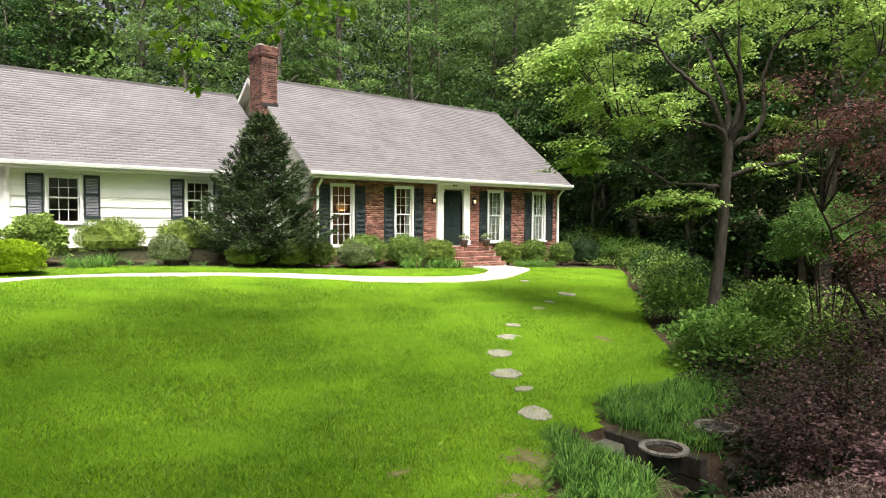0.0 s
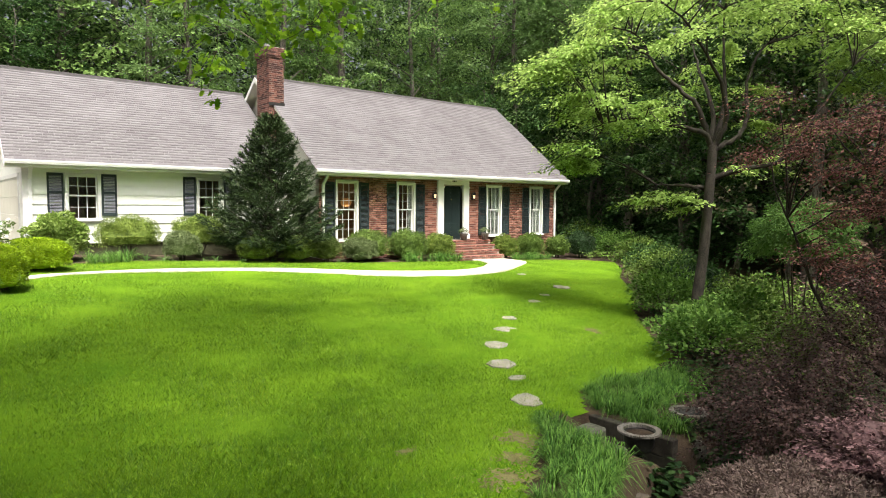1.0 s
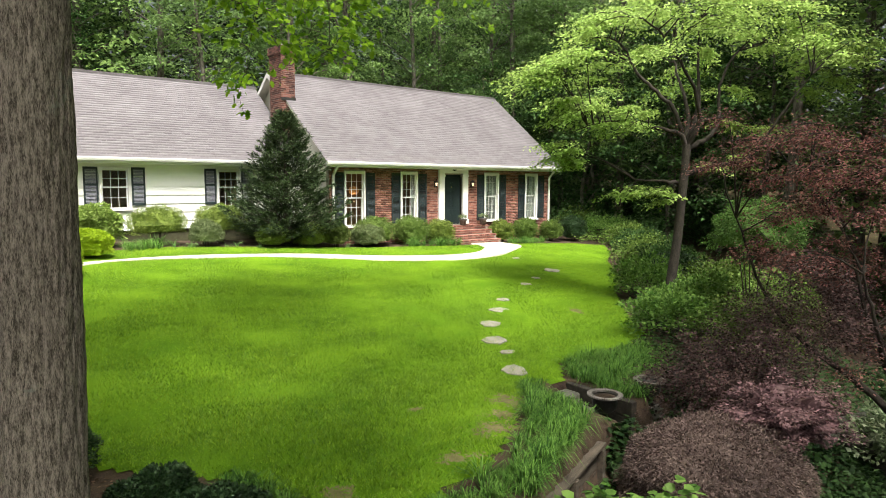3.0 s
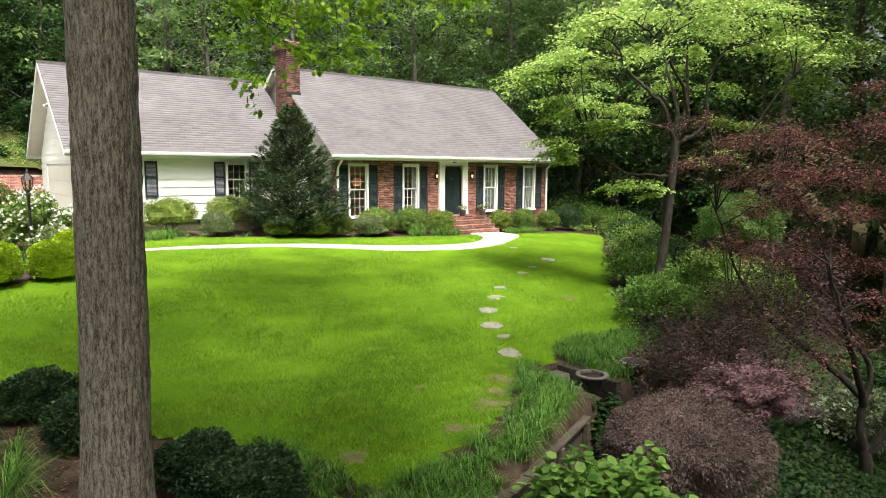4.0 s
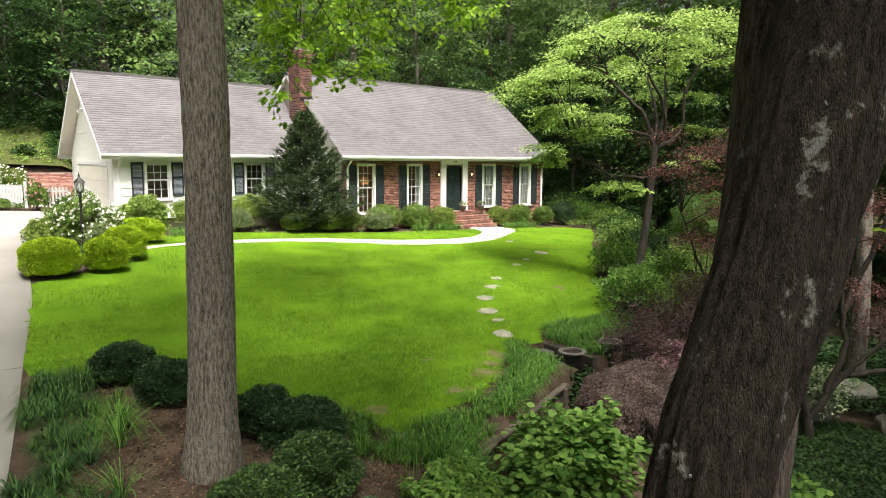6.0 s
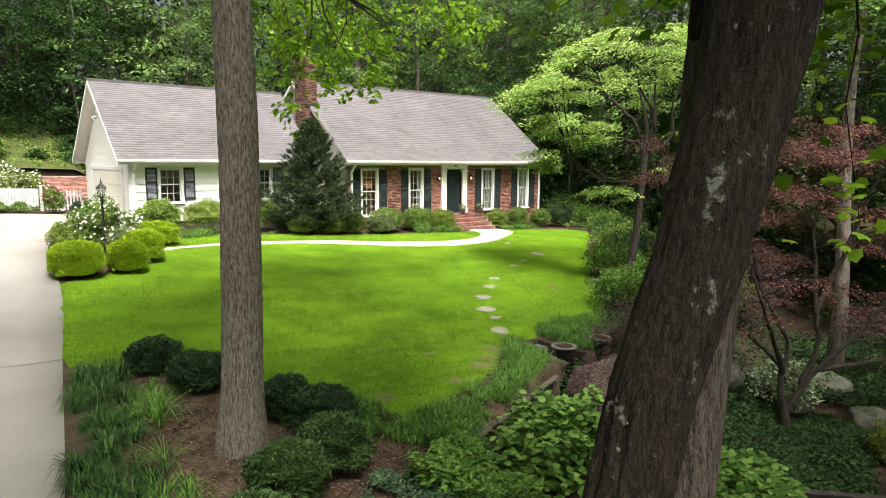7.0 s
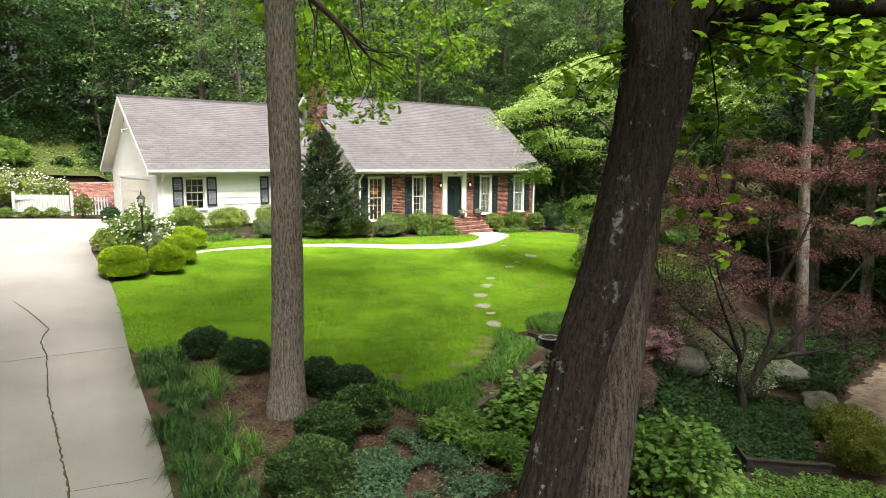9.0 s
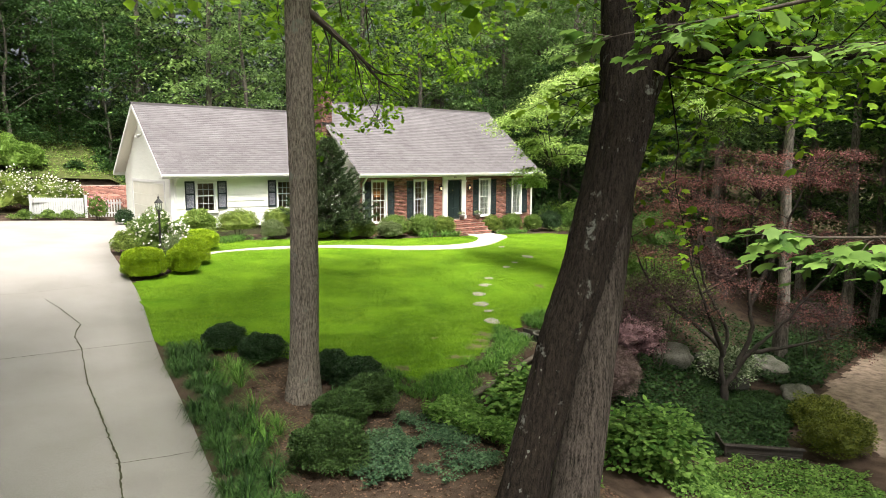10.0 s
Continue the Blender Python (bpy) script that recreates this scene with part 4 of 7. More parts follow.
for a, b, c, d in ((-6.31, -5.92, -4.95, -4.56), (-3.79, -3.39, -2.49, -2.09), (0.67, 1.07, 2.0, 2.4), (3.20, 3.60, 4.51, 4.91)):
    shutter_pair(a, b, c, d, 0.85, 2.81, -0.004, M["shutter"], M["shutter"], "dark green-black louvred shutter")
for a, b, c, d in ((-14.04, -13.63, -12.65, -12.25), (-10.31, -9.92, -9.0, -8.6)):
    shutter_pair(a, b, c, d, 1.66, 2.89, WF - 0.02, M["shutter"], M["shutter_blue"], "black-framed louvred shutter with slate-grey slats")


def entrance():
    d = empty("front_door")
    d.parent = HOUSE
    tagged(d, "dark panelled front door standing closed")
    x0, x1 = DOOR
    part("door_leaf", box(x0, x1, 0.10, 0.145, DZ, 2.79, 0.004), M["door"], d)
    w = x1 - x0
    for i in range(2):
        for a, b in ((0.12, 0.62), (0.74, 1.42), (1.54, 1.95)):
            px = x0 + 0.10 + i * (w / 2 - 0.06)
            part("panel", box(px, px + w / 2 - 0.14, 0.088, 0.101, DZ + a, DZ + b, 0.008), M["door"], d)
    part("door_knob", lathe([(0.012, 0), (0.012, 0.03), (0.03, 0.045), (0.03, 0.06), (0.01, 0.075)], 12), M["brass"], d, "brass door knob", m=pose(x0 + 0.08, 0.10, DZ + 0.95, 90))
    part("knocker", lathe([(0.02, 0), (0.03, 0.01), (0.015, 0.03)], 10), M["brass"], d, "brass knocker", m=pose((x0 + x1) / 2, 0.10, DZ + 1.55, 90))
    s = empty("door_surround")
    s.parent = HOUSE
    tagged(s, "white painted pilasters and lintel round the door")
    for a, b in ((-1.47, -1.18), (-0.18, 0.11)):
        part("pilaster", box(a, b, -0.09, 0.15, DZ, 2.84, 0.012), M["white"], s)
        part("plinth", box(a - 0.025, b + 0.025, -0.115, 0.10, DZ, DZ + 0.2, 0.01), M["white"], s)
        part("capital", box(a - 0.02, b + 0.02, -0.11, 0.10, 2.70, 2.78, 0.01), M["white"], s)
    part("lintel", box(-1.47, 0.11, -0.088, 0.13, 2.842, 3.16, 0.01), M["white"], s)
    # the house number is kept as plain bars
    for k in range(3):
        part("number_bar", box(-0.77 + 0.075 * k, -0.72 + 0.075 * k, -0.096, -0.088, 2.94, 3.02), M["iron"], s, "small dark bar")


entrance()


def wall_lantern(x, z):
    t = empty("wall_lantern", pose(x, -0.0, z))
    t.parent = HOUSE
    tagged(t, "black wall lantern with a lit glass")
    part("back_plate", box(-0.04, 0.04, -0.03, 0.0, -0.16, 0.1, 0.008), M["iron"], t)
    part("arm", box(-0.012, 0.012, -0.13, -0.03, -0.02, 0.01), M["iron"], t)
    part("glass_body", lathe([(0.03, -0.10), (0.05, 0.0), (0.05, 0.03)], 6), M["bulb"], t, "warm lit glass", m=pose(0, -0.13, 0))
    part("roof_cap", lathe([(0.09, 0.03), (0.07, 0.08), (0.02, 0.14), (0.01, 0.18)], 6), M["iron"], t, m=pose(0, -0.13, 0))
    part("base_cap", lathe([(0.015, -0.16), (0.04, -0.12), (0.04, -0.10)], 6), M["iron"], t, m=pose(0, -0.13, 0))


wall_lantern(-1.66, 2.42)
wall_lantern(0.32, 2.42)


def curtain(x0, x1, y):
    n = 40
    v, f = [], []
    for i in range(n + 1):
        x = x0 + (x1 - x0) * i / n
        yy = y + 0.02 * math.sin(i * 1.1) + 0.01 * math.sin(i * 2.7)
        v += [(x, yy, 0.78), (x, yy * 0.5 + y * 0.5, 2.9)]
        if i:
            f.append((2 * i - 2, 2 * i, 2 * i + 1, 2 * i - 1))
    ob = under("curtain", array_mesh("curtain", v, f, M["curtain"], True))
    mod = ob.modifiers.new("thickness", "SOLIDIFY")
    mod.thickness = 0.006
    tagged(ob, "white gathered curtain hanging inside the window", "curtain", "curtains in the front windows")


for a, b in MAIN_WINDOWS[2:]:
    curtain(a - 0.02, a + 0.36, 0.17)
    curtain(b - 0.40, b + 0.02, 0.17)
curtain(-3.34, -3.12, 0.17)
curtain(-2.72, -2.54, 0.17)

lamp_in = empty("pendant_lamp", pose(-4.75, 1.2, 2.12))
tagged(lamp_in, "glowing amber pendant lamp hanging in the dining room", "lamp")
part("lamp_shade", lathe([(0.06, -0.14), (0.17, -0.10), (0.21, 0.02), (0.14, 0.14), (0.05, 0.17)], 16), M["shade"], lamp_in, "amber glass shade", True)
part("chain", lathe([(0.008, 0.17), (0.008, 1.03)], 6), M["brass"], lamp_in)


glow = bpy.data.lights.new("pendant_glow", "POINT")
glow.energy, glow.color, glow.shadow_soft_size = 12, (1.0, 0.62, 0.32), 0.2
new("pendant_glow", glow).location = (-4.75, 1.2, 1.85)


def steps():
    s = empty("brick_steps")
    tagged(s, "red brick front steps up to the door", "steps")
    x0, x1 = -2.1, 1.0
    for k, (z, y) in enumerate(((0.68, -0.36), (0.50, -0.63), (0.32, -0.90), (0.14, -1.17))):
        xa, xb = x0, x1
        z0 = z - 0.17
        y1 = -0.0 if k == 0 else (-0.36, -0.63, -0.90)[k - 1]
        part("step_core", box(xa, xb, y + 0.01, y1 if k else 0.01, -0.5 if k else -0.5, z - 0.065), M["mortar"], s)
        n = int((xb - xa) / 0.105)
        w = (xb - xa) / n
        tread = box(0.004, w - 0.005, 0.0, y1 - y - 0.004, -0.062, 0.0, 0.004)
        me = bpy.data.meshes.new("brick")
        tread.to_mesh(me)
        tread.free()
        me.materials.append(M["brick_piece"])
        for i in range(n):
            ob = under("brick", me, s)
            ob.location = (xa + i * w, y - 0.012, z)
        riser = box(0.004, 0.204, 0, 0.03, 0, 0.06, 0.003)
        me2 = bpy.data.meshes.new("brick")
        riser.to_mesh(me2)
        riser.free()
        me2.materials.append(M["brick_piece"])
        for i in range(int((xb - xa) / 0.212)):
            ob = under("brick", me2, s)
            ob.location = (xa + 0.01 + i * 0.212, y - 0.006, z - 0.15)


steps()

# ------------------------------------------------------------------ trees


def limb_line(rng, start, direction, length, n=5, wander=0.25, lift=0.0):
    p, d = Vector(start), Vector(direction).normalized()
    out = [p.copy()]
    for _ in range(n):
        d = (d + Vector((rng.gauss(0, wander), rng.gauss(0, wander), rng.gauss(0, wander * 0.6) + lift))).normalized()
        p = p + d * (length / n)
        out.append(p.copy())
    return out


def forest_tree(seed, tall, low, spread, mat, leaf, clumps, per):
    """A woodland tree: trunk, limbs and a crown of leaf clumps; returns its two meshes."""
    rng, nrng = random.Random(seed), np.random.default_rng(seed)
    t = Tubes()
    trunk = [Vector((0.12 * math.sin(k * 1.3 + seed), 0.12 * math.cos(k * 1.1 + seed), tall * k / 8 - 0.4 * (k == 0))) for k in range(9)]
    r0 = tall * 0.0125
    t.add(trunk, [r0 * (1.25 if k == 0 else 1 - 0.1 * k) for k in range(9)], 8, 0.1)
    pts, outs = [], []
    for c in range(clumps):
        h = low + (tall * 1.08 - low) * (c + rng.random()) / clumps
        w = (h - low) / (tall * 1.08 - low)
        reach = spread * (0.45 + 0.75 * math.sin(math.pi * min(0.12 + 0.8 * w, 1))) * rng.uniform(0.25, 1.0)
        ang = c * 2.399 + rng.uniform(-0.5, 0.5)
        centre = Vector((math.cos(ang) * reach, math.sin(ang) * reach, h))
        if c % 3 == 0:
            z0 = max(1.5, h - reach * 0.5)
            base = Vector((0, 0, min(z0, tall * 0.95)))
            mid = base.lerp(centre, 0.55) + Vector((0, 0, 0.25))
            rr = r0 * 0.32 * (1 - 0.6 * w)
            t.add([base, mid, centre], [rr, rr * 0.6, rr * 0.2], 5)
        s = rng.uniform(0.55, 1.15) * spread * 0.33
        p, d = blob_points(per, (s * 1.5, s * 1.5, s * 0.30), shell=0.8, rng=nrng, lump=0.45, seed=c * 0.7, freq=2.8)
        p[:, 2] -= 0.30 * (p[:, 0] ** 2 + p[:, 1] ** 2) / s
        pts.append(p + np.array(centre))
        outs.append(d)
    at, out = np.concatenate(pts), np.concatenate(outs)
    crown = leaf_mesh("crown", at, leaf, mat, LEAF, out * 0.5, level=0.84, droop=0.3, rng=nrng)
    return t.mesh("trunk", M["farbark"]), crown


def plant_tree(meshes, x, y, turn, size, label, name="forest_tree"):
    t = empty(name, pose(x, y, height(x, y) - 0.1, 0, 0, turn) @ Matrix.Scale(size, 4))
    tagged(t, label, "tree", "woodland trees")
    under("trunk", meshes[0], t)
    under("crown", meshes[1], t)
    return t


FOREST = [
    forest_tree(1, 19, 4.5, 3.7, M["leaf_far"], 0.160, 62, 215),
    forest_tree(2, 22, 7.0, 4.0, M["leaf_far2"], 0.160, 62, 215),
    forest_tree(3, 16, 2.5, 3.6, M["leaf_far"], 0.160, 60, 215),
    forest_tree(4, 20, 5.0, 3.5, M["leaf_far2"], 0.160, 58, 215),
    forest_tree(5, 9, 1.0, 2.6, M["leaf_under"], 0.15, 46, 170),
]
# trees deeper in the wood, and unseen high-crowned ones added to shade the drive
DEEP = [
    forest_tree(6, 20, 2.0, 4.0, M["leaf_far"], 0.33, 90, 46),
    forest_tree(7, 23, 3.0, 4.2, M["leaf_far2"], 0.33, 90, 46),
    forest_tree(8, 18, 9.5, 5.2, M["leaf_far2"], 0.33, 90, 44),
]
# slender trees that carry their crowns high
HIGH = forest_tree(9, 20, 11.5, 3.2, M["leaf_far2"], 0.19, 44, 130)
rw = random.Random(21)
WOODS = []
# rows of the wood behind the house, then along the far side of the garden and round behind the camera
for row, (y, step) in enumerate(((15.5, 4.4), (20.5, 4.8), (27, 5.6))):
    x = -34 - row * 3
    while x < 30 + row * 5:
        WOODS.append((x + rw.uniform(-1.4, 1.4), y + rw.uniform(-1.8, 1.8) + max(0, -x - 20) * 0.12, row))
        x += step * rw.uniform(0.8, 1.25)
for row, (x, step) in enumerate(((10.8, 4.0), (15.5, 4.6), (21.5, 5.4))):
    y = -34
    while y < 14:
        WOODS.append((x + rw.uniform(-1.4, 1.4) + max(0, -y - 16) * -0.35, y + rw.uniform(-1.5, 1.5), row))
        y += step * rw.uniform(0.8, 1.25)
# the ring behind the camera is never seen; added only for its shade
for k in range(10):
    a = radians(160 + 130 * k / 9)
    WOODS.append((-20 + 22 * math.cos(a) + rw.uniform(-2, 2), -26 + 17 * math.sin(a) - 3 + rw.uniform(-2, 2), 1))
for k in range(10):
    WOODS.append((rw.uniform(-44, -20), rw.uniform(19, 34), 1))
for k in range(9):
    WOODS.append((rw.uniform(8.5, 13), rw.uniform(-12, 10), 9))
# trees beside the drive, out of view, added to block sun and sky
SHADERS = [(-27.6, -16.5, 10), (-27.0, -22.5, 80), (-26.5, -29.0, 200)]
for k in range(8):
    WOODS.append((rw.uniform(-44, -14), rw.uniform(36, 44), 2))
for x, y, row in WOODS:
    if x < -11 and 4 < y < 22:
        continue
    kind = 4 if row == 9 else (rw.choice((1, 3, 2, 3, 2, 0)) if row < 2 else rw.choice((0, 1, 3)))
    if x < -15 and y < 18 and y > 4:
        kind = 4
    pair = FOREST[kind]
    if kind != 4 and row:
        pair = DEEP[2] if y < -24 else DEEP[kind % 2]
    plant_tree(pair, x, y, rw.uniform(0, 360), rw.uniform(0.85, 1.2), "tall leafy green woodland tree")
for k, (x, y) in enumerate(((-23.5, 22.0), (-20.5, 23.5), (-18.0, 22.0), (-15.2, 23.0), (-12.6, 21.5), (-10.0, 22.5), (-21.5, 26.5), (-16.5, 27.0), (-12.0, 26.0))):
    plant_tree(FOREST[4], x, y, 77 * k, 1.0 + 0.1 * (k % 3), "leafy green sapling at the edge of the wood")
for x, y, turn in SHADERS:
    plant_tree(DEEP[2], x, y, turn, 1.0, "unseen high-crowned tree added to shade the driveway")


def understory():
    """Shrubs and saplings that close the edge of the wood: one joined mass of leaves."""
    rng, nrng = random.Random(4), np.random.default_rng(4)
    pts, outs = [], []
    spots = []
    for k in range(80):
        spots.append((rng.uniform(-42, 18), rng.uniform(16.5, 24)))
    for k in range(60):
        spots.append((rng.uniform(-30, -10), rng.uniform(21, 32)))
    for k in range(110):
        spots.append((rng.uniform(7.6, 19), rng.uniform(-24, 13)))
    for x, y in spots:
        s = rng.uniform(0.6, 1.5)
        if x < -12 and y < 19.5:
            s *= 0.4
        p, d = blob_points(520, (s * 1.2, s * 1.2, s), shell=0.6, rng=nrng, lump=0.3, flat=-0.2, seed=x)
        pts.append(p + np.array((x, y, height(x, y) + s * 0.5)))
        outs.append(d)
    me = leaf_mesh("understory", np.concatenate(pts), 0.14, M["leaf_under"], LEAF, np.concatenate(outs), 0.4, 0.15, nrng)
    tagged(under("understory", me), "dense dark green undergrowth at the wood's edge", "undergrowth", kind="stuff")


understory()


def far_woods():
    """The depth of the wood, as one mass of leaf clumps; its shade is put into the leaf colour."""
    rng, nrng = random.Random(14), np.random.default_rng(14)
    pts, outs = [], []
    for k in range(1250):
        a = radians(rng.uniform(-70, 150) if k < 600 else rng.uniform(-55, 128))
        r = rng.uniform(46, 64)
        x, y = -10 + r * math.cos(a), 2 + r * math.sin(a)
        s = rng.uniform(1.6, 3.2) * (1 if k < 600 else 1.6)
        h = rng.uniform(0, 1) ** 1.4 * 13 if k < 600 else rng.uniform(4, 24)
        p, d = blob_points(90 if k < 600 else 170, (s, s, s * 0.7), 0.7, nrng, 0.3, seed=k)
        pts.append(p + np.array((x, y, height(x, y) + h)))
        outs.append(d)
    me = leaf_mesh("far_woods", np.concatenate(pts), 0.62, M["leaf_deep_shade"], LEAF, np.concatenate(outs), 0.45, 0.2, nrng)
    tagged(under("far_woods", me), "dense depth of the surrounding wood, its shade put into near-black green leaves", "woods", kind="stuff")


far_woods()


def spray(rng, nrng, centre, rx, ry, rz, n, tilt=0.0):
    """A flat drooping pad of leaf points."""
    a = nrng.uniform(0, 2 * np.pi, n)
    r = np.sqrt(nrng.uniform(0, 1, n))
    x, y = r * np.cos(a) * rx, r * np.sin(a) * ry
    z = nrng.normal(0, rz, n) - 0.28 * (r ** 2) * max(rx, ry) * 0.55
    return np.stack([x, y, z], 1) + np.array(centre)


def oak():
    """The straight trunk that stands in the mulch bed, its crown high overhead, with low hanging sprays."""
    rng, nrng = random.Random(9), np.random.default_rng(9)
    t = Tubes()
    base = Vector((OAK[0], OAK[1], height(*OAK)))
    line, rad = [], []
    for k in range(46):
        z = -0.3 + 0.4 * k
        line.append(base + Vector((0.022 * z + 0.03 * math.sin(z * 0.7), 0.012 * z + 0.03 * math.cos(z * 0.9), z)))
        rad.append((0.258 + 0.105 * math.exp(-max(z, 0) * 2.6)) * (1 - 0.022 * max(z, 0)))
    o = empty("oak_tree", pose(0, 0, 0))
    tagged(o, "tall oak with straight grey furrowed trunk in the mulch bed", "tree")
    under("trunk", bark_trunk("trunk", line[:26], rad[:26], M["oakbark"], 170, 0.026, 46, 0.014, 0.9), o)
    t.add(line[25:], rad[25:], 16, 0.1)
    under("upper_trunk", t.mesh("upper_trunk", M["oakbark"]), o)
    for k, (z, d, ln) in enumerate(((7.15, (0.70, -0.45, -0.75), 1.9), (9.0, (-0.2, 0.9, 0.3), 5.0), (9.4, (-0.9, 0.1, 0.3), 5.0), (9.2, (0.5, -0.7, 0.3), 5.5), (9.8, (0.9, 0.3, 0.4), 5.0), (11, (-0.4, -0.8, 0.5), 5), (12.5, (0.2, 0.8, 0.6), 4.5))):
        b = Tubes()
        root = base + Vector((0.022 * z, 0.012 * z, z))
        main = limb_line(rng, root, d, ln, 8, 0.13, 0.02)
        b.add(main, [0.085 * (1 - 0.1 * i) for i in range(9)], 8, 0.1)
        for i in range(2, 9):
            for _ in range(2):
                tw = limb_line(rng, main[i], Vector(d) + Vector((rng.gauss(0, 0.8), rng.gauss(0, 0.8), rng.gauss(0, 0.3))), rng.uniform(0.8, 1.8), 4, 0.3, -0.05)
                b.add(tw, [0.02, 0.014, 0.01, 0.007, 0.004], 4)
        under("limb", b.mesh("limb", M["twig"]), o)
    pts = []
    for k in range(68):
        a, r = rng.uniform(0, 6.283), 6.0 * math.sqrt(rng.random())
        h = rng.uniform(7.6, 15.5)
        pts.append(spray(rng, nrng, base + Vector((math.cos(a) * r, math.sin(a) * r, h)), 1.2, 1.2, 0.3, 80))
    under("crown", leaf_mesh("crown", np.concatenate(pts), 0.30, M["leaf_oak"], LEAF, None, 0.5, 0.2, nrng), o)
    return o


OAK = (-17.639, -15.704)
oak()


def hanging_sprays():
    """Leafy branch ends that hang into the view from the trees overhead: x, y, z, spread, leaves."""
    rng, nrng = random.Random(12), np.random.default_rng(12)
    for x, y, z, s, n in SPRAYS:
        o = empty("overhanging_branch", pose(x, y, z))
        tagged(o, "leafy green oak branch hanging overhead", "branch", "overhanging branches")
        b = Tubes()
        pts, outs = [], []
        root = Vector((-0.8 * s, -0.9 * s, 1.6 * s + 0.8))
        main = limb_line(rng, root, Vector((0.7, 0.75, -1.1)), root.length * 1.15, 6, 0.12)
        b.add(main, [0.022, 0.018, 0.014, 0.011, 0.008, 0.006, 0.004], 5)
        for k in range(max(6, n // 16)):
            p = main[rng.randrange(2, 7)]
            tw = limb_line(rng, p, Vector((rng.gauss(0, 1), rng.gauss(0, 1), rng.gauss(-0.1, 0.55))), s * rng.uniform(0.4, 1.0), 4, 0.25, -0.12)
            b.add(tw, [0.008, 0.006, 0.005, 0.004, 0.002], 4)
            for j in range(16):
                q = tw[rng.randrange(1, 5)]
                pts.append(q + Vector((rng.gauss(0, 0.07), rng.gauss(0, 0.07), rng.gauss(0, 0.05))) * s)
                outs.append((q - p).normalized())
        tagged(under("twigwork", b.mesh("twigwork", M["twig"]), o), "thin forking twigs", kind="stuff")
        under("leaves", leaf_mesh("leaves", [tuple(p) for p in pts], 0.15, M["leaf_oak"], LOBED, np.array([tuple(d) for d in outs]), 0.45, 0.35, nrng), o)


SPRAYS = [(-12.4, -8.7, 4.55, 1.0, 260), (-12.9, -8.9, 5.2, 1.1, 260), (-13.6, -9.6, 5.6, 1.2, 260), (-11.6, -8.0, 5.9, 1.2, 220), (-10.2, -9.2, 6.1, 1.3, 240), (-9.2, -9.6, 6.0, 1.2, 240), (-8.3, -10.2, 6.6, 1.3, 220), (-14.6, -9.0, 6.2, 1.3, 220), (-10.8, -10.0, 6.9, 1.4, 220), (-15.9, -12.0, 5.6, 0.9, 160), (-12.0, -9.6, 5.3, 1.2, 300), (-12.9, -9.9, 6.2, 1.3, 280), (-11.3, -9.0, 5.2, 0.9, 220), (-13.9, -11.0, 6.0, 1.0, 240)]
hanging_sprays()


def reaching_branch(x, y, z, way, length, twigs):
    """A leafy branch end that reaches level into the way of the camera."""
    rng, nrng = random.Random(int(abs(x) * 100)), np.random.default_rng(int(abs(x) * 100))
    o = empty("overhanging_branch", pose(x, y, z))
    tagged(o, "broad-leaved green branch end reaching out over the garden", "branch", "overhanging branches")
    way = Vector(way).normalized()
    main = limb_line(rng, way * -length, way, length * 1.15, 6, 0.07)
    b = Tubes()
    level = Vector((way.x, way.y, 0))
    b.add([main[0] - level * 3.2 + Vector((0, 0, 6.5)), main[0] - level * 1.8 + Vector((0, 0, 3.2)), main[0] - level * 0.6 + Vector((0, 0, 0.8)), main[0]], [0.034, 0.028, 0.020, 0.014], 6)
    b.add(main, [0.014, 0.012, 0.010, 0.008, 0.006, 0.004, 0.002], 5)
    pts, outs = [], []
    for k in range(twigs):
        p = main[rng.randrange(2, 7)]
        tw = limb_line(rng, p, way + Vector((rng.gauss(0, 0.8), rng.gauss(0, 0.8), rng.gauss(0, 0.25))), rng.uniform(0.15, 0.4), 4, 0.2, -0.08)
        b.add(tw, [0.004, 0.003, 0.003, 0.002, 0.001], 4)
        for j in range(4):
            pts.append(tuple(tw[j + 1]))
            outs.append(tuple((tw[j + 1] - p).normalized()))
    tagged(under("twigwork", b.mesh("twigwork", M["twig"]), o), "thin forking twigs", kind="stuff")
    under("leaves", leaf_mesh("leaves", pts, 0.10, M["leaf_big"], MAPLE, np.array(outs), 0.8, 0.3, nrng), o)


for spot_, way_, length_, twigs_ in (((-19.52, -24.88, 3.4), (-0.773, 0.634, -0.05), 0.8, 14), ((-19.1, -25.11, 3.3), (-0.7, 0.6, -0.1), 0.6, 10), ((-20.05, -24.39, 4.43), (-0.8, 0.5, -0.25), 1.0, 16), ((-19.13, -24.76, 4.44), (-0.7, 0.7, -0.1), 0.8, 14), ((-22.77, -22.28, 3.05), (0.6, -0.5, -0.6), 0.5, 5)):
    reaching_branch(*spot_, way_, length_, twigs_)


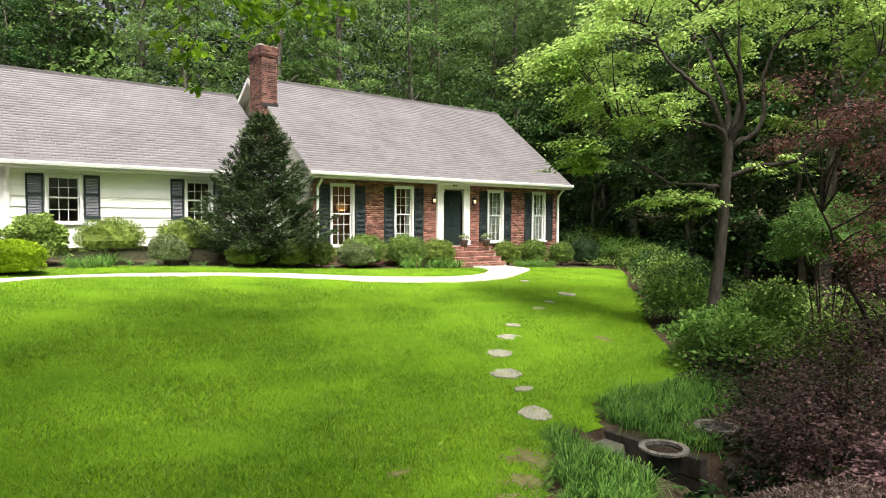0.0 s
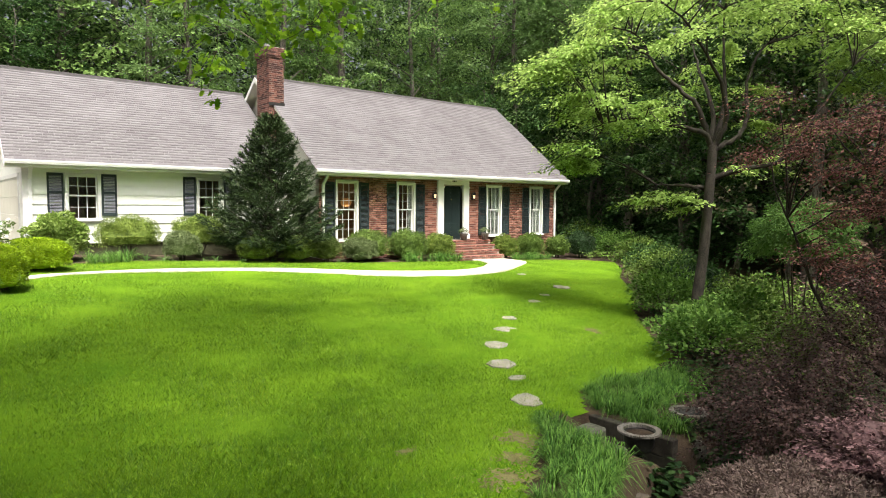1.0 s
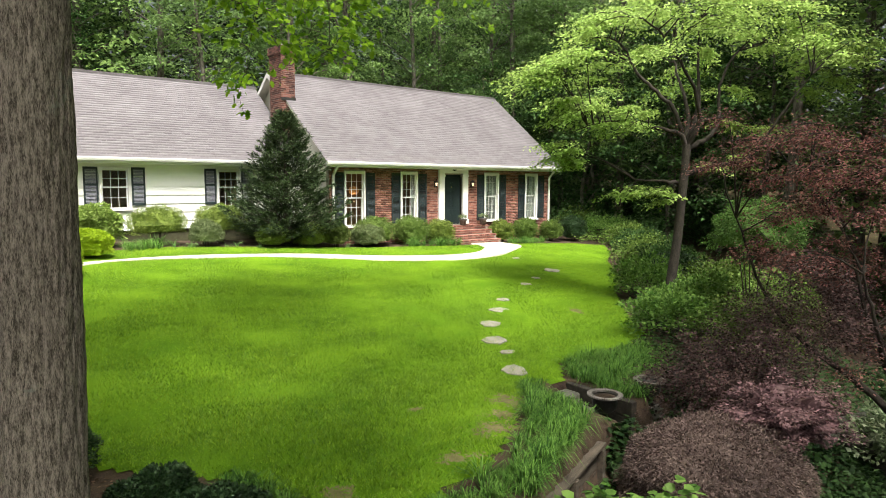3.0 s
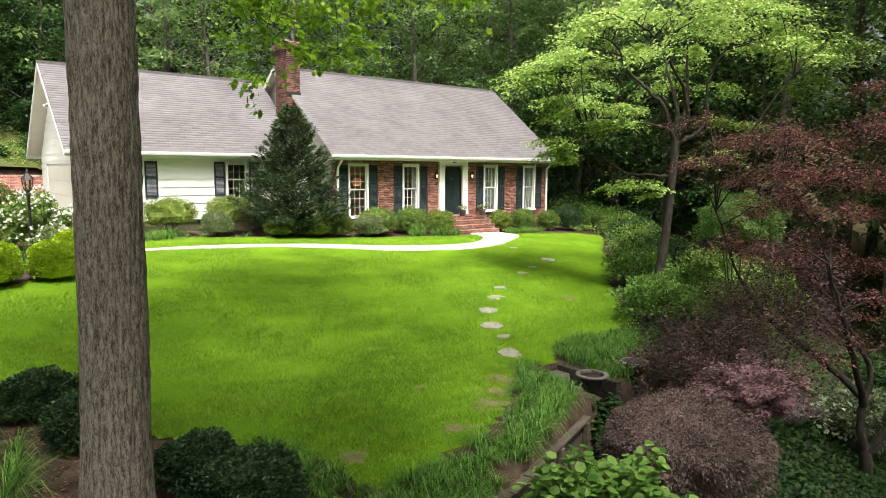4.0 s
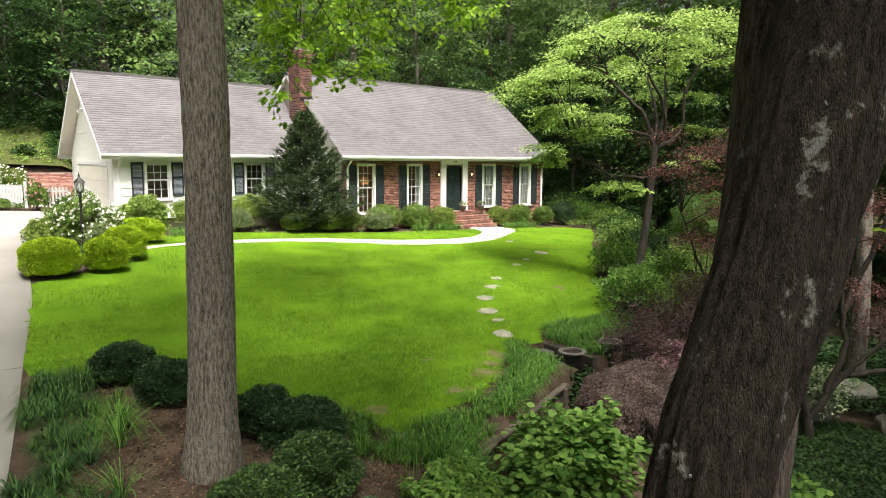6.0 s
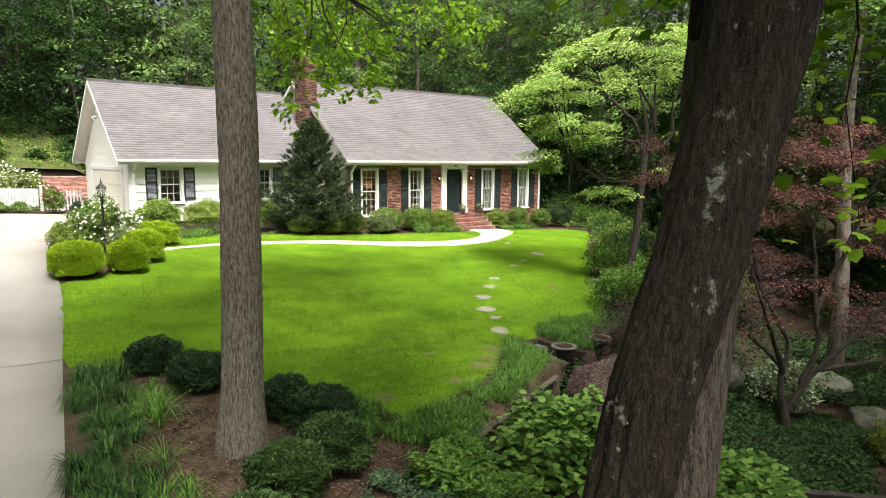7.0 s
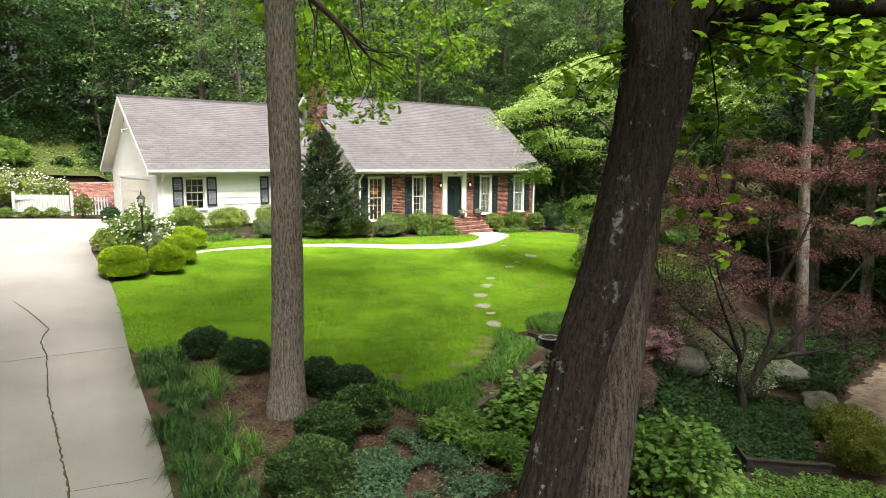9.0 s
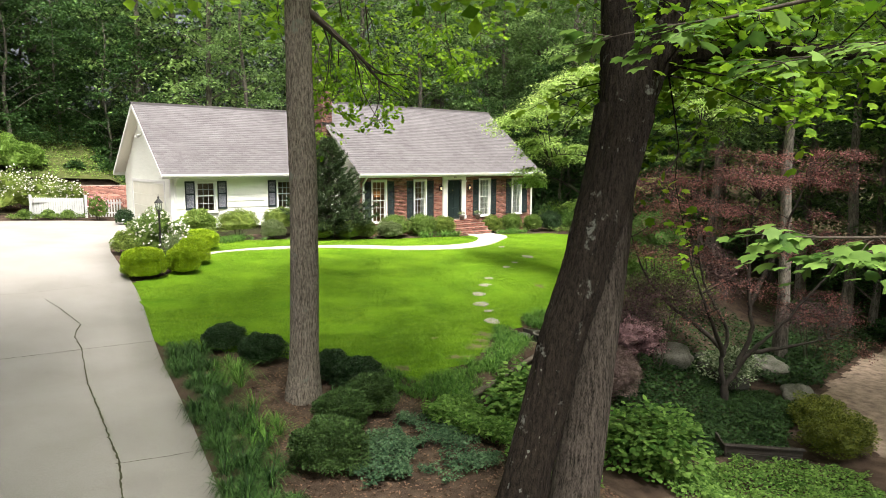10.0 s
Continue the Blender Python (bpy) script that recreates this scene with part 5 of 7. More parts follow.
def double_tree():
    """The two crossing dark stems with lichen close to the camera's way, and their limb."""
    rng, nrng = random.Random(15), np.random.default_rng(15)
    o = empty("twin_trunk_tree")
    tagged(o, "dark twin-trunked tree with pale lichen patches", "tree")
    for pts_, rads_, nm, mat, rd, dp in ((STEM1, STEM1_R, "trunk", "darkbark", 22, 0.020), (STEM2, STEM2_R, "second_trunk", "oakbark2", 34, 0.011)):
        under(nm, bark_trunk(nm, pts_, rads_, M[mat], 120, 0.034, rd, dp, 0.15, rads_[0] * 30), o)
    for nm, pts_, rads_ in (("leader", LEADER_A, (0.24, 0.19, 0.165, 0.15, 0.11)), ("leader", LEADER_B, (0.24, 0.20, 0.165, 0.14, 0.10)), ("upper_trunk", [STEM2[-1], (-15.5, -20.9, 5.6), (-15.3, -20.7, 9.5)], (0.26, 0.24, 0.16))):
        under(nm, bark_trunk(nm, pts_, rads_, M["darkbark"], 90, 0.045, 22, 0.01, 0.2, 3.0), o)
    b = Tubes()
    main = [Vector(p) for p in LIMB]
    b.add(main, [0.12, 0.10, 0.09, 0.08, 0.06], 10, 0.1)
    pts, high = [], []
    for k in range(58):
        i = rng.randrange(1, 5)
        p = main[i - 1].lerp(main[i], rng.random())
        tw = limb_line(rng, p, Vector((rng.gauss(0.5, 0.7), rng.gauss(0.3, 0.8), rng.gauss(0.15, 0.5))), rng.uniform(0.8, 2.6), 5, 0.22, -0.08)
        b.add(tw, [0.016, 0.012, 0.009, 0.006, 0.004, 0.003], 4)
        for j in range(62):
            q = tw[rng.randrange(1, 6)]
            pts.append(q + Vector((rng.gauss(0, 0.17), rng.gauss(0, 0.17), rng.gauss(0, 0.11))))
    under("limb", b.mesh("limb", M["darkbark"]), o)
    for k in range(40):
        a, r = rng.uniform(0, 6.283), 5.0 * math.sqrt(rng.random())
        h = rng.uniform(9.0, 14.0)
        high.append(spray(rng, nrng, Vector((-13.8 + math.cos(a) * r, -22.5 + math.sin(a) * r, h)), 1.2, 1.2, 0.3, 80))
    # unseen outlying sprays, added to shade the right edge of the lawn
    for k in range(26):
        a, r = rng.uniform(0, 6.283), 4.6 * math.sqrt(rng.random())
        high.append(spray(rng, nrng, Vector((-8.4 + math.cos(a) * r, -18.9 + math.sin(a) * r, rng.uniform(11.0, 16.0))), 1.2, 1.2, 0.3, 90))
    under("crown", leaf_mesh("crown", [tuple(p) for p in pts], 0.125, M["leaf_oak"], MAPLE, None, 0.6, 0.3, nrng), o)
    under("upper_crown", leaf_mesh("upper_crown", np.concatenate(high), 0.28, M["leaf_oak"], LEAF, None, 0.5, 0.25, nrng), o)
    # lichen: thin ragged plates on the lit side of the first stem
    face = Vector((-0.62, -0.60, 0.0)).normalized()
    side = Vector((0.7, -0.7, 0)).normalized()
    cumul = [Vector(p) for p in STEM1]
    for k in range(190):
        u = min(max(rng.gauss(0.42, 0.22), 0.05), 0.9) * (len(cumul) - 1)
        i = int(u)
        p = cumul[i].lerp(cumul[i + 1], u - i)
        rr = STEM1_R[i] + (STEM1_R[i + 1] - STEM1_R[i]) * (u - i)
        w = max(-1.2, min(1.2, rng.gauss(-0.45, 0.5)))
        d = (face * math.cos(w) + side * math.sin(w)).normalized()
        s = rng.uniform(0.008, 0.032) * rng.uniform(0.5, 1.0)
        c = p + d * (rr * 1.0 + 0.006)
        a, bb = d.cross(Vector((0, 0, 1))).normalized(), Vector((0, 0, 1))
        ring = [c + (a * math.cos(q) + bb * math.sin(q) * 1.5) * s * rng.uniform(0.6, 1.2) - d * 0.02 for q in np.linspace(0, 2 * math.pi, 11)[:-1]]
        top = [c + (q - c) * 0.8 + d * 0.008 for q in ring]
        v = [tuple(q) for q in ring + top]
        f = [tuple(range(10, 20))] + [(i, (i + 1) % 10, 10 + (i + 1) % 10, 10 + i) for i in range(10)]
        under("lichen", mesh_from("lichen", v, f, M["lichen"]), o)


M["oakbark2"] = material("brown_grey_bark", (0.009, 0.0075, 0.006), (0.090, 0.077, 0.064), rough=0.95, scale=5, detail=24, bump=1.0, stretch=(6, 6, 0.8), dist=0.03, spec=0.1, contrast=0.12)
STEM1 = [(-18.1, -21.4, -1.2), (-17.85, -21.46, -0.3), (-17.72, -21.49, 0.27), (-17.51, -21.53, 0.98), (-17.3, -21.57, 1.77), (-17.03, -21.66, 2.55), (-16.67, -21.73, 3.79), (-16.52, -21.75, 4.4)]
STEM1_R = [0.36, 0.29, 0.26, 0.25, 0.25, 0.255, 0.29, 0.33]
STEM2 = [(-16.6, -21.16, -2.0), (-16.44, -21.14, -0.67), (-16.18, -21.11, 0.69), (-15.98, -21.08, 1.82), (-15.77, -21.05, 2.96), (-15.61, -20.98, 4.09)]
STEM2_R = [0.40, 0.33, 0.31, 0.30, 0.285, 0.27]
LEADER_A = [(-16.56, -21.72, 4.2), (-16.55, -21.66, 4.9), (-16.49, -21.54, 5.68), (-16.41, -21.38, 7.0), (-16.2, -21.0, 9.8)]
LEADER_B = [(-16.5, -21.76, 4.2), (-16.31, -21.85, 4.77), (-15.99, -21.97, 5.56), (-15.65, -22.06, 6.67), (-14.9, -22.4, 9.5)]
LIMB = [(-16.25, -21.87, 4.8), (-15.9, -22.12, 5.05), (-15.3, -22.6, 5.14), (-14.6, -23.2, 5.1), (-13.0, -24.2, 5.0)]
double_tree()


ACROSS, AWAY = Vector((0.773, -0.634, 0)), Vector((0.634, 0.773, 0))


def tiered_tree(name, label, base, fork, r0, limbs, pads, mat, leaf, seed, bark, droop=0.3, thick=0.06, level=0.66):
    """A small garden tree: a trunk, drawn-out limbs, and level fans of twigs that carry the leaves.
    limbs and pads lie at (across, away, up) from the fork; a pad adds its radius and number of leaves."""
    rng, nrng = random.Random(seed), np.random.default_rng(seed)
    o = empty(name)
    tagged(o, label, "tree")
    b, fk = Vector(base), Vector(fork)

    def spot(u, v, w):
        return fk + ACROSS * u + AWAY * v + Vector((0, 0, w))

    t = Tubes()
    line = [b.lerp(fk, k) + Vector((0.05 * math.sin(k * 5), 0.05 * math.cos(k * 4), 0)) for k in np.linspace(0, 1, 14)]
    t.add(line, [r0 * (1.55 if k == 0 else 1.2 if k == 1 else 1.12 - 0.02 * k + 0.05 * math.sin(k * 2.1)) for k in range(14)], 16, 0.2)
    under("trunk", t.mesh("trunk", M[bark]), o)
    marks = []
    for pts_ in limbs:
        tb = Tubes()
        ctrl = [spot(*q) for q in pts_]
        ext = [ctrl[0] * 2 - ctrl[1]] + ctrl + [ctrl[-1] * 2 - ctrl[-2]]
        line = []
        for p0, p1, p2, p3 in zip(ext, ext[1:], ext[2:], ext[3:]):
            for k in range(5):
                q = k / 5
                line.append(0.5 * (2 * p1 + (p2 - p0) * q + (2 * p0 - 5 * p1 + 4 * p2 - p3) * q * q + (3 * p1 - p0 - 3 * p2 + p3) * q ** 3) + Vector((rng.gauss(0, 0.015), rng.gauss(0, 0.015), rng.gauss(0, 0.015))))
        line.append(ctrl[-1])
        n = len(line)
        tb.add(line, [max(r0 * 0.62 * (1 - 0.86 * i / n), 0.012) for i in range(n)], 9, 0.15)
        under("limb", tb.mesh("limb", M[bark]), o)
        marks += line[3:]
    tw = Tubes()
    at, outs = [], []
    for u, v, w, r, n in pads:
        c = spot(u, v, w)
        q = min(marks, key=lambda m: (m - c).length + 1.5 * max(0, m.z - c.z))
        far = (c - q).length
        way = Vector((c.x - fk.x, c.y - fk.y, 0))
        way = way.normalized() if way.length > 0.2 else Vector((rng.gauss(0, 1), rng.gauss(0, 1), 0)).normalized()
        side = Vector((-way.y, way.x, 0))
        if far > 0.15:
            tw.add([q, q.lerp(c, 0.35) + Vector((rng.gauss(0, 0.05), rng.gauss(0, 0.05), 0.10 * far)), q.lerp(c, 0.7) + Vector((0, 0, 0.12 * far)), c], [0.016 + 0.004 * far, 0.013, 0.009, 0.005], 5)
        fans = rng.randint(6, 9)
        for k in range(fans):
            a = rng.uniform(-2.0, 2.0) if k else 0.0
            d = way * math.cos(a) + side * math.sin(a)
            ln = r * rng.uniform(0.6, 1.25) * (1.2 if abs(a) < 0.8 else 0.85)
            tip = c + d * ln + Vector((0, 0, -droop * ln * rng.uniform(0.5, 1.3)))
            tw.add([c, c.lerp(tip, 0.5) + Vector((0, 0, 0.06 * ln)), tip], [0.006, 0.004, 0.002], 4)
            for j in range(n // fans):
                z = rng.uniform(0.12, 1.08)
                p = c.lerp(tip, z) + Vector((0, 0, 0.06 * ln * (1 - abs(2 * z - 1))))
                g = 0.15 * r * (0.5 + z)
                at.append(p + Vector((rng.gauss(0, g), rng.gauss(0, g), rng.gauss(0, thick * r) - 0.02)))
                outs.append(d)
    tagged(under("twigwork", tw.mesh("twigwork", M[bark]), o), "thin level twigs", kind="stuff")
    under("crown", leaf_mesh("crown", [tuple(p) for p in at], leaf, M[mat], LEAF, np.array([tuple(q) for q in outs]) * 0.7, level, 0.35, nrng), o)
    return o


def dome_pads(seed, count, reach, top, fall, deep, r, n):
    """Pads over the roof of a wide crown."""
    rng = random.Random(seed)
    out = []
    for k in range(count):
        q, a = reach * math.sqrt((k + 0.5) / count), k * 2.399 + rng.uniform(-0.3, 0.3)
        out.append((q * math.cos(a), deep * q * math.sin(a), top - fall * (q / reach) ** 2 + rng.gauss(0, 0.22), r * rng.uniform(0.8, 1.15), int(n * rng.uniform(0.7, 1.2))))
    return out


def tier_pads(seed, tiers):
    """Pads spread within boxes: across from and to, up from and to, depth, radius, pads, leaves a pad."""
    rng = random.Random(seed)
    out = []
    for u0, u1, w0, w1, v, r, count, n in tiers:
        for k in range(count):
            u = u0 + (u1 - u0) * (k + rng.random()) / count
            out.append((u, rng.uniform(-v, v), rng.uniform(w0, w1), r * rng.uniform(0.75, 1.2), n))
    return out


# the pale-leaved tree at the lawn's edge
PALE_LIMBS = [
    [(0, 0, -0.15), (-0.3, 0.1, 0.85), (-0.75, 0.3, 1.45), (-1.3, 0.5, 2.0), (-1.6, 0.7, 2.75), (-2.3, 0.9, 3.1)],
    [(0, 0, -0.1), (0.2, -0.2, 0.55), (0.05, -0.4, 1.3), (-0.35, -0.6, 1.9), (-1.2, -1.0, 2.8), (-2.2, -1.4, 3.1)],
    [(0, 0, -0.1), (0.3, 0.1, 1.1), (0.3, 0.25, 2.1), (0.35, 0.4, 3.4)],
    [(0, 0, -0.1), (0.6, 0.2, 0.2), (1.05, 0.5, 0.75), (1.1, 0.7, 1.7), (1.7, 1.0, 2.7), (2.6, 1.3, 3.0)],
    [(0, 0, -0.8), (0.7, -0.3, -0.55), (1.4, -0.6, -0.35), (2.0, -0.9, 0.7), (2.6, -1.2, 1.7)],
    [(0, 0, -0.2), (-0.25, -0.1, 0.3), (-1.1, -0.3, 0.45), (-2.0, -0.5, 0.6), (-2.8, -0.5, 0.45)],
    [(0, 0, -0.1), (0.15, 0.5, 1.0), (0.1, 1.2, 2.0), (0.2, 2.0, 2.9)],
    [(0, 0, -1.1), (-0.35, -0.1, -1.0), (-0.8, -0.2, -0.95), (-1.4, -0.2, -0.95)],
]
PALE_PADS = dome_pads(5, 42, 3.75, 4.1, 2.0, 0.8, 0.95, 460) + tier_pads(6, [
    (-4.0, -2.9, 1.6, 2.6, 0.8, 0.85, 7, 460), (-3.3, -2.3, 0.9, 1.4, 0.7, 0.7, 4, 420), (-2.9, -0.9, 0.5, 1.1, 0.7, 0.75, 8, 440),
    (-3.5, -2.7, -0.6, 0.1, 0.5, 0.6, 6, 330), (-1.7, -1.2, -1.4, -0.9, 0.4, 0.45, 4, 240), (-0.7, -0.2, -1.5, -1.0, 0.3, 0.4, 4, 220),
    (0.9, 2.2, 0.4, 0.8, 0.5, 0.6, 3, 220), (0.4, 1.6, -0.5, -0.1, 0.4, 0.5, 3, 180), (3.0, 4.2, 1.5, 2.8, 0.8, 0.8, 7, 400)])
tiered_tree("pale_garden_tree", "graceful tree with pale green layered foliage and dark trunk", (-2.75, -11.35, -1.1), (-1.85, -11.18, 3.5), 0.12, PALE_LIMBS, PALE_PADS, "leaf_dog", 0.092, 31, "gardenbark", 0.38, 0.05, 0.78)
# red maple in the sunken garden
RED_LIMBS = [
    [(0, 0, -0.1), (-0.05, 0.1, 0.8), (0.1, 0.15, 1.5), (-0.2, 0.2, 2.2), (-0.6, 0.4, 3.0), (-0.9, 0.5, 4.2), (-1.6, 0.7, 5.3)],
    [(0, 0, -0.1), (0.55, -0.1, 0.9), (1.1, -0.2, 1.5), (1.75, -0.3, 2.3), (2.4, -0.4, 3.2), (3.0, -0.4, 4.0)],
    [(0.35, -0.05, 0.6), (0.72, 0, 1.6), (0.65, 0.1, 2.5), (0.6, 0.15, 3.6), (0.5, 0.2, 4.4), (0.8, 0.2, 5.5)],
    [(0, 0.1, 1.0), (-0.7, 0.4, 1.7), (-1.5, 0.6, 2.3), (-2.3, 0.7, 3.3), (-2.8, 0.8, 4.6)],
    [(0.6, 0, 1.0), (1.6, -0.4, 1.3), (2.6, -0.6, 1.6)],
    [(0.65, 0.1, 2.4), (1.3, 0.3, 3.7), (1.8, 0.4, 4.9), (2.2, 0.4, 6.0)],
    [(0.0, 0.1, 0.9), (-0.5, -0.3, 1.8), (-1.1, -0.7, 2.9), (-1.5, -0.9, 3.8)],
]
RED_PADS = tier_pads(8, [
    (-0.7, 3.0, 5.9, 6.9, 1.1, 0.65, 28, 460), (-3.3, -0.8, 5.0, 6.4, 1.0, 0.65, 17, 402), (-1.8, 1.7, 4.5, 5.5, 1.3, 0.6, 18, 367),
    (-2.8, -1.2, 3.9, 4.9, 0.8, 0.55, 8, 315), (-1.9, 1.3, 3.0, 4.1, 1.2, 0.55, 13, 332), (1.9, 4.2, 3.9, 4.6, 1.0, 0.65, 9, 402),
    (1.4, 2.8, 2.1, 3.0, 0.7, 0.5, 6, 315), (2.8, 4.2, 0.9, 2.4, 0.7, 0.55, 8, 332), (-1.6, 0.9, 2.2, 2.8, 1.0, 0.45, 5, 210)])
tiered_tree("red_maple", "japanese maple with reddish purple layered foliage", (-4.9, -17.4, -3.5), (-4.83, -17.33, -2.75), 0.125, RED_LIMBS, RED_PADS, "leaf_red", 0.048, 32, "gardenbark", 0.22, 0.15, 0.6)


# ------------------------------------------------------------------ shrubs
def shrub(name, x, y, rx, ry, rz, mat, leaf, n, label, group="", shape=LEAF, lump=0.14, seed=1, lift=0.0, shell=0.38, level=0.3, droop=-0.1, category="shrub", freq=2.2, square=0.0):
    """A rounded shrub: short branching stems and a lumpy shell of leaves, resting on the ground."""
    rng, nrng = random.Random(seed), np.random.default_rng(seed)
    z0 = height(x, y)
    o = empty(name, pose(x, y, z0))
    tagged(o, label, category, group)
    for k in range(5):
        a = k * 1.26 + rng.random()
        tip = Vector((math.cos(a) * rx * 0.6, math.sin(a) * ry * 0.6, lift + rz * rng.uniform(0.9, 1.5)))
        t = Tubes()
        t.add([(0.04 * math.cos(a), 0.04 * math.sin(a), -0.1), tip * 0.5 + Vector((0, 0, 0.05)), tip], [0.022, 0.015, 0.006], 5)
        under("stem", t.mesh("stem", M["twig"]), o)
    dense = shell < 0.5
    p, d = blob_points(n if not dense else int(n * 1.35), (rx, ry, rz), shell=shell if not dense else 0.22, rng=nrng, lump=lump, flat=-0.45, seed=seed * 1.7, freq=freq)
    if square:
        p *= (1 / np.maximum((np.abs(d) ** (2 / (1 - square))).sum(1) ** ((1 - square) / 2), 0.6))[:, None]
    p[:, 2] += lift + rz * 0.78
    p[:, 2] = np.maximum(p[:, 2], 0.03)
    under("foliage", leaf_mesh("foliage", p, leaf, mat, shape, d * 0.9, level, droop, nrng), o)
    if dense:
        bm = bmesh.new()
        bmesh.ops.create_icosphere(bm, subdivisions=3, radius=1)
        for v in bm.verts:
            q = v.co.normalized()
            if q.z < -0.45:
                q = Vector((q.x, q.y, -0.45))
            r = 0.80 * (1 + lump * 2 * noise.noise(q * freq + Vector((seed * 1.7, 0, seed * 1.7)))) + 0.05 * noise.noise(q * 11)
            if square:
                r /= max(sum(abs(c) ** (2 / (1 - square)) for c in q) ** ((1 - square) / 2), 0.6)
            v.co = Vector((q.x * rx * r, q.y * ry * r, q.z * rz * r + lift + rz * 0.78))
        part("inner_foliage", bm, mat, o, "shaded inner leaves")
    return o


# ------------------------------------------------------------------ beds along the house
LIME, BOX, GREYB, DARKB, PIER = M["leaf_lime"], M["leaf_box"], M["leaf_grey"], M["leaf_dark"], M["leaf_pier"]


def strap_tufts(name, spots, blades, length, mat, label, width=0.0044, seed=1, category="lily turf", arch=1.25):
    """Tufts of arching strap leaves, joined as stuff: spots are x, y, size."""
    rng = np.random.default_rng(seed)
    base = np.array([(x, y, height(x, y)) for x, y, s in spots])
    size = np.array([s for x, y, s in spots])
    n = len(spots) * blades
    b = np.repeat(base, blades, 0)
    s = np.repeat(size, blades)
    a = rng.uniform(0, 2 * np.pi, n)
    out = np.stack([np.cos(a), np.sin(a), 0 * a], 1)
    side = np.stack([-np.sin(a), np.cos(a), 0 * a], 1)
    ln = length * s * rng.uniform(0.6, 1.15, n)
    lean = rng.uniform(0.2, 1.15, n) * arch
    b = b + out * (rng.uniform(0, 0.06, n) * s)[:, None]
    v = []
    for k, (r, h, w) in enumerate(((0, 0, 0.7), (0.28, 0.62, 1.0), (0.62, 0.88, 0.85), (1.0, 0.78, 0.12))):
        p = b + out * (r * ln * lean)[:, None]
        p[:, 2] += h * ln * (1.05 - 0.36 * lean) - (0.30 * lean * ln if k == 3 else 0)
        v.append(p - side * (width * w * s)[:, None])
        v.append(p + side * (width * w * s)[:, None])
    v = np.stack(v, 1).reshape(-1, 3)
    i = np.arange(n)[:, None] * 8
    f = np.concatenate([i + np.array(q) for q in ((0, 1, 3, 2), (2, 3, 5, 4), (4, 5, 7, 6))])
    return tagged(under(name, array_mesh(name, v, f, mat)), label, category, kind="stuff")


def scatter(poly, step, seed, lo=0.8, hi=1.2):
    rng = random.Random(seed)
    xs, ys = [p[0] for p in poly], [p[1] for p in poly]
    out = []
    y = min(ys)
    while y < max(ys):
        x = min(xs)
        while x < max(xs):
            px, py = x + rng.uniform(-0.5, 0.5) * step, y + rng.uniform(-0.5, 0.5) * step
            grow = 0.5 + 0.9 * noise.noise(Vector((px * 2.1, py * 2.1, seed)))
            if inside(px, py, poly) and grow > 0.15:
                out.append((px, py, rng.uniform(lo, hi) * (0.72 + 0.5 * min(grow, 1))))
            x += step
        y += step
    return out


def cover(name, poly, n, leaf, mat, label, top, seed, shape=LEAF, lump=0.5, category="ground cover", level=0.6, gaps=0.35):
    """A low uneven carpet of leaves over a stretch of ground."""
    rng = np.random.default_rng(seed)
    xs, ys = [p[0] for p in poly], [p[1] for p in poly]
    at = []
    while len(at) < n:
        x, y = rng.uniform(min(xs), max(xs)), rng.uniform(min(ys), max(ys))
        wob = 0.32 * noise.noise(Vector((x * 2.3, y * 2.3, seed))), 0.32 * noise.noise(Vector((y * 2.3, x * 2.3, seed + 7)))
        if inside(x + wob[0], y + wob[1], poly):
            b = 0.5 + 0.5 * noise.noise(Vector((x * 1.7 + seed, y * 1.7, 0)))
            if rng.uniform() < gaps + 0.9 * b:
                at.append((x, y, height(x, y) + 0.02 + top * (1 - lump + lump * 1.6 * b) * rng.uniform(0.35, 1.0)))
    me = leaf_mesh(name, at, leaf, mat, shape, None, level, 0.05, rng)
    return tagged(under(name, me), label, category, kind="stuff")


# clipped lime shrubs by the driveway
for i, (x, y, r, h) in enumerate(((-17.72, -5.50, 0.62, 0.98), (-16.48, -5.30, 0.48, 0.90), (-15.84, -4.25, 0.56, 0.95), (-14.85, -1.9, 0.72, 0.80))):
    shrub("lime_shrub", x, y, r, r * 0.9, h * 0.53, LIME, 0.034, 13500, "clipped bright yellow-green shrub beside the driveway", "clipped lime shrubs", seed=40 + i, lump=0.05, shell=0.3, freq=3, square=0.28, level=0.45)
# looser shrubs along the white wing
shrub("pale_shrub", -14.0, 0.55, 0.74, 0.6, 0.68, M["leaf_pale"], 0.075, 4200, "loose pale yellow-green shrub under the wing window", seed=51, lump=0.2)
shrub("boxwood", -12.2, 0.8, 0.88, 0.75, 0.58, BOX, 0.034, 9000, "spreading green boxwood with bare lower stems", "boxwoods along the house", seed=52, lift=0.2)
shrub("boxwood", -10.2, 0.85, 0.84, 0.7, 0.60, BOX, 0.034, 9000, "rounded green boxwood beside the white boards", "boxwoods along the house", seed=53, lift=0.25)
shrub("boxwood", -10.95, 0.05, 0.53, 0.5, 0.48, GREYB, 0.04, 4200, "small round grey-green boxwood", "boxwoods along the house", seed=54, lump=0.08)
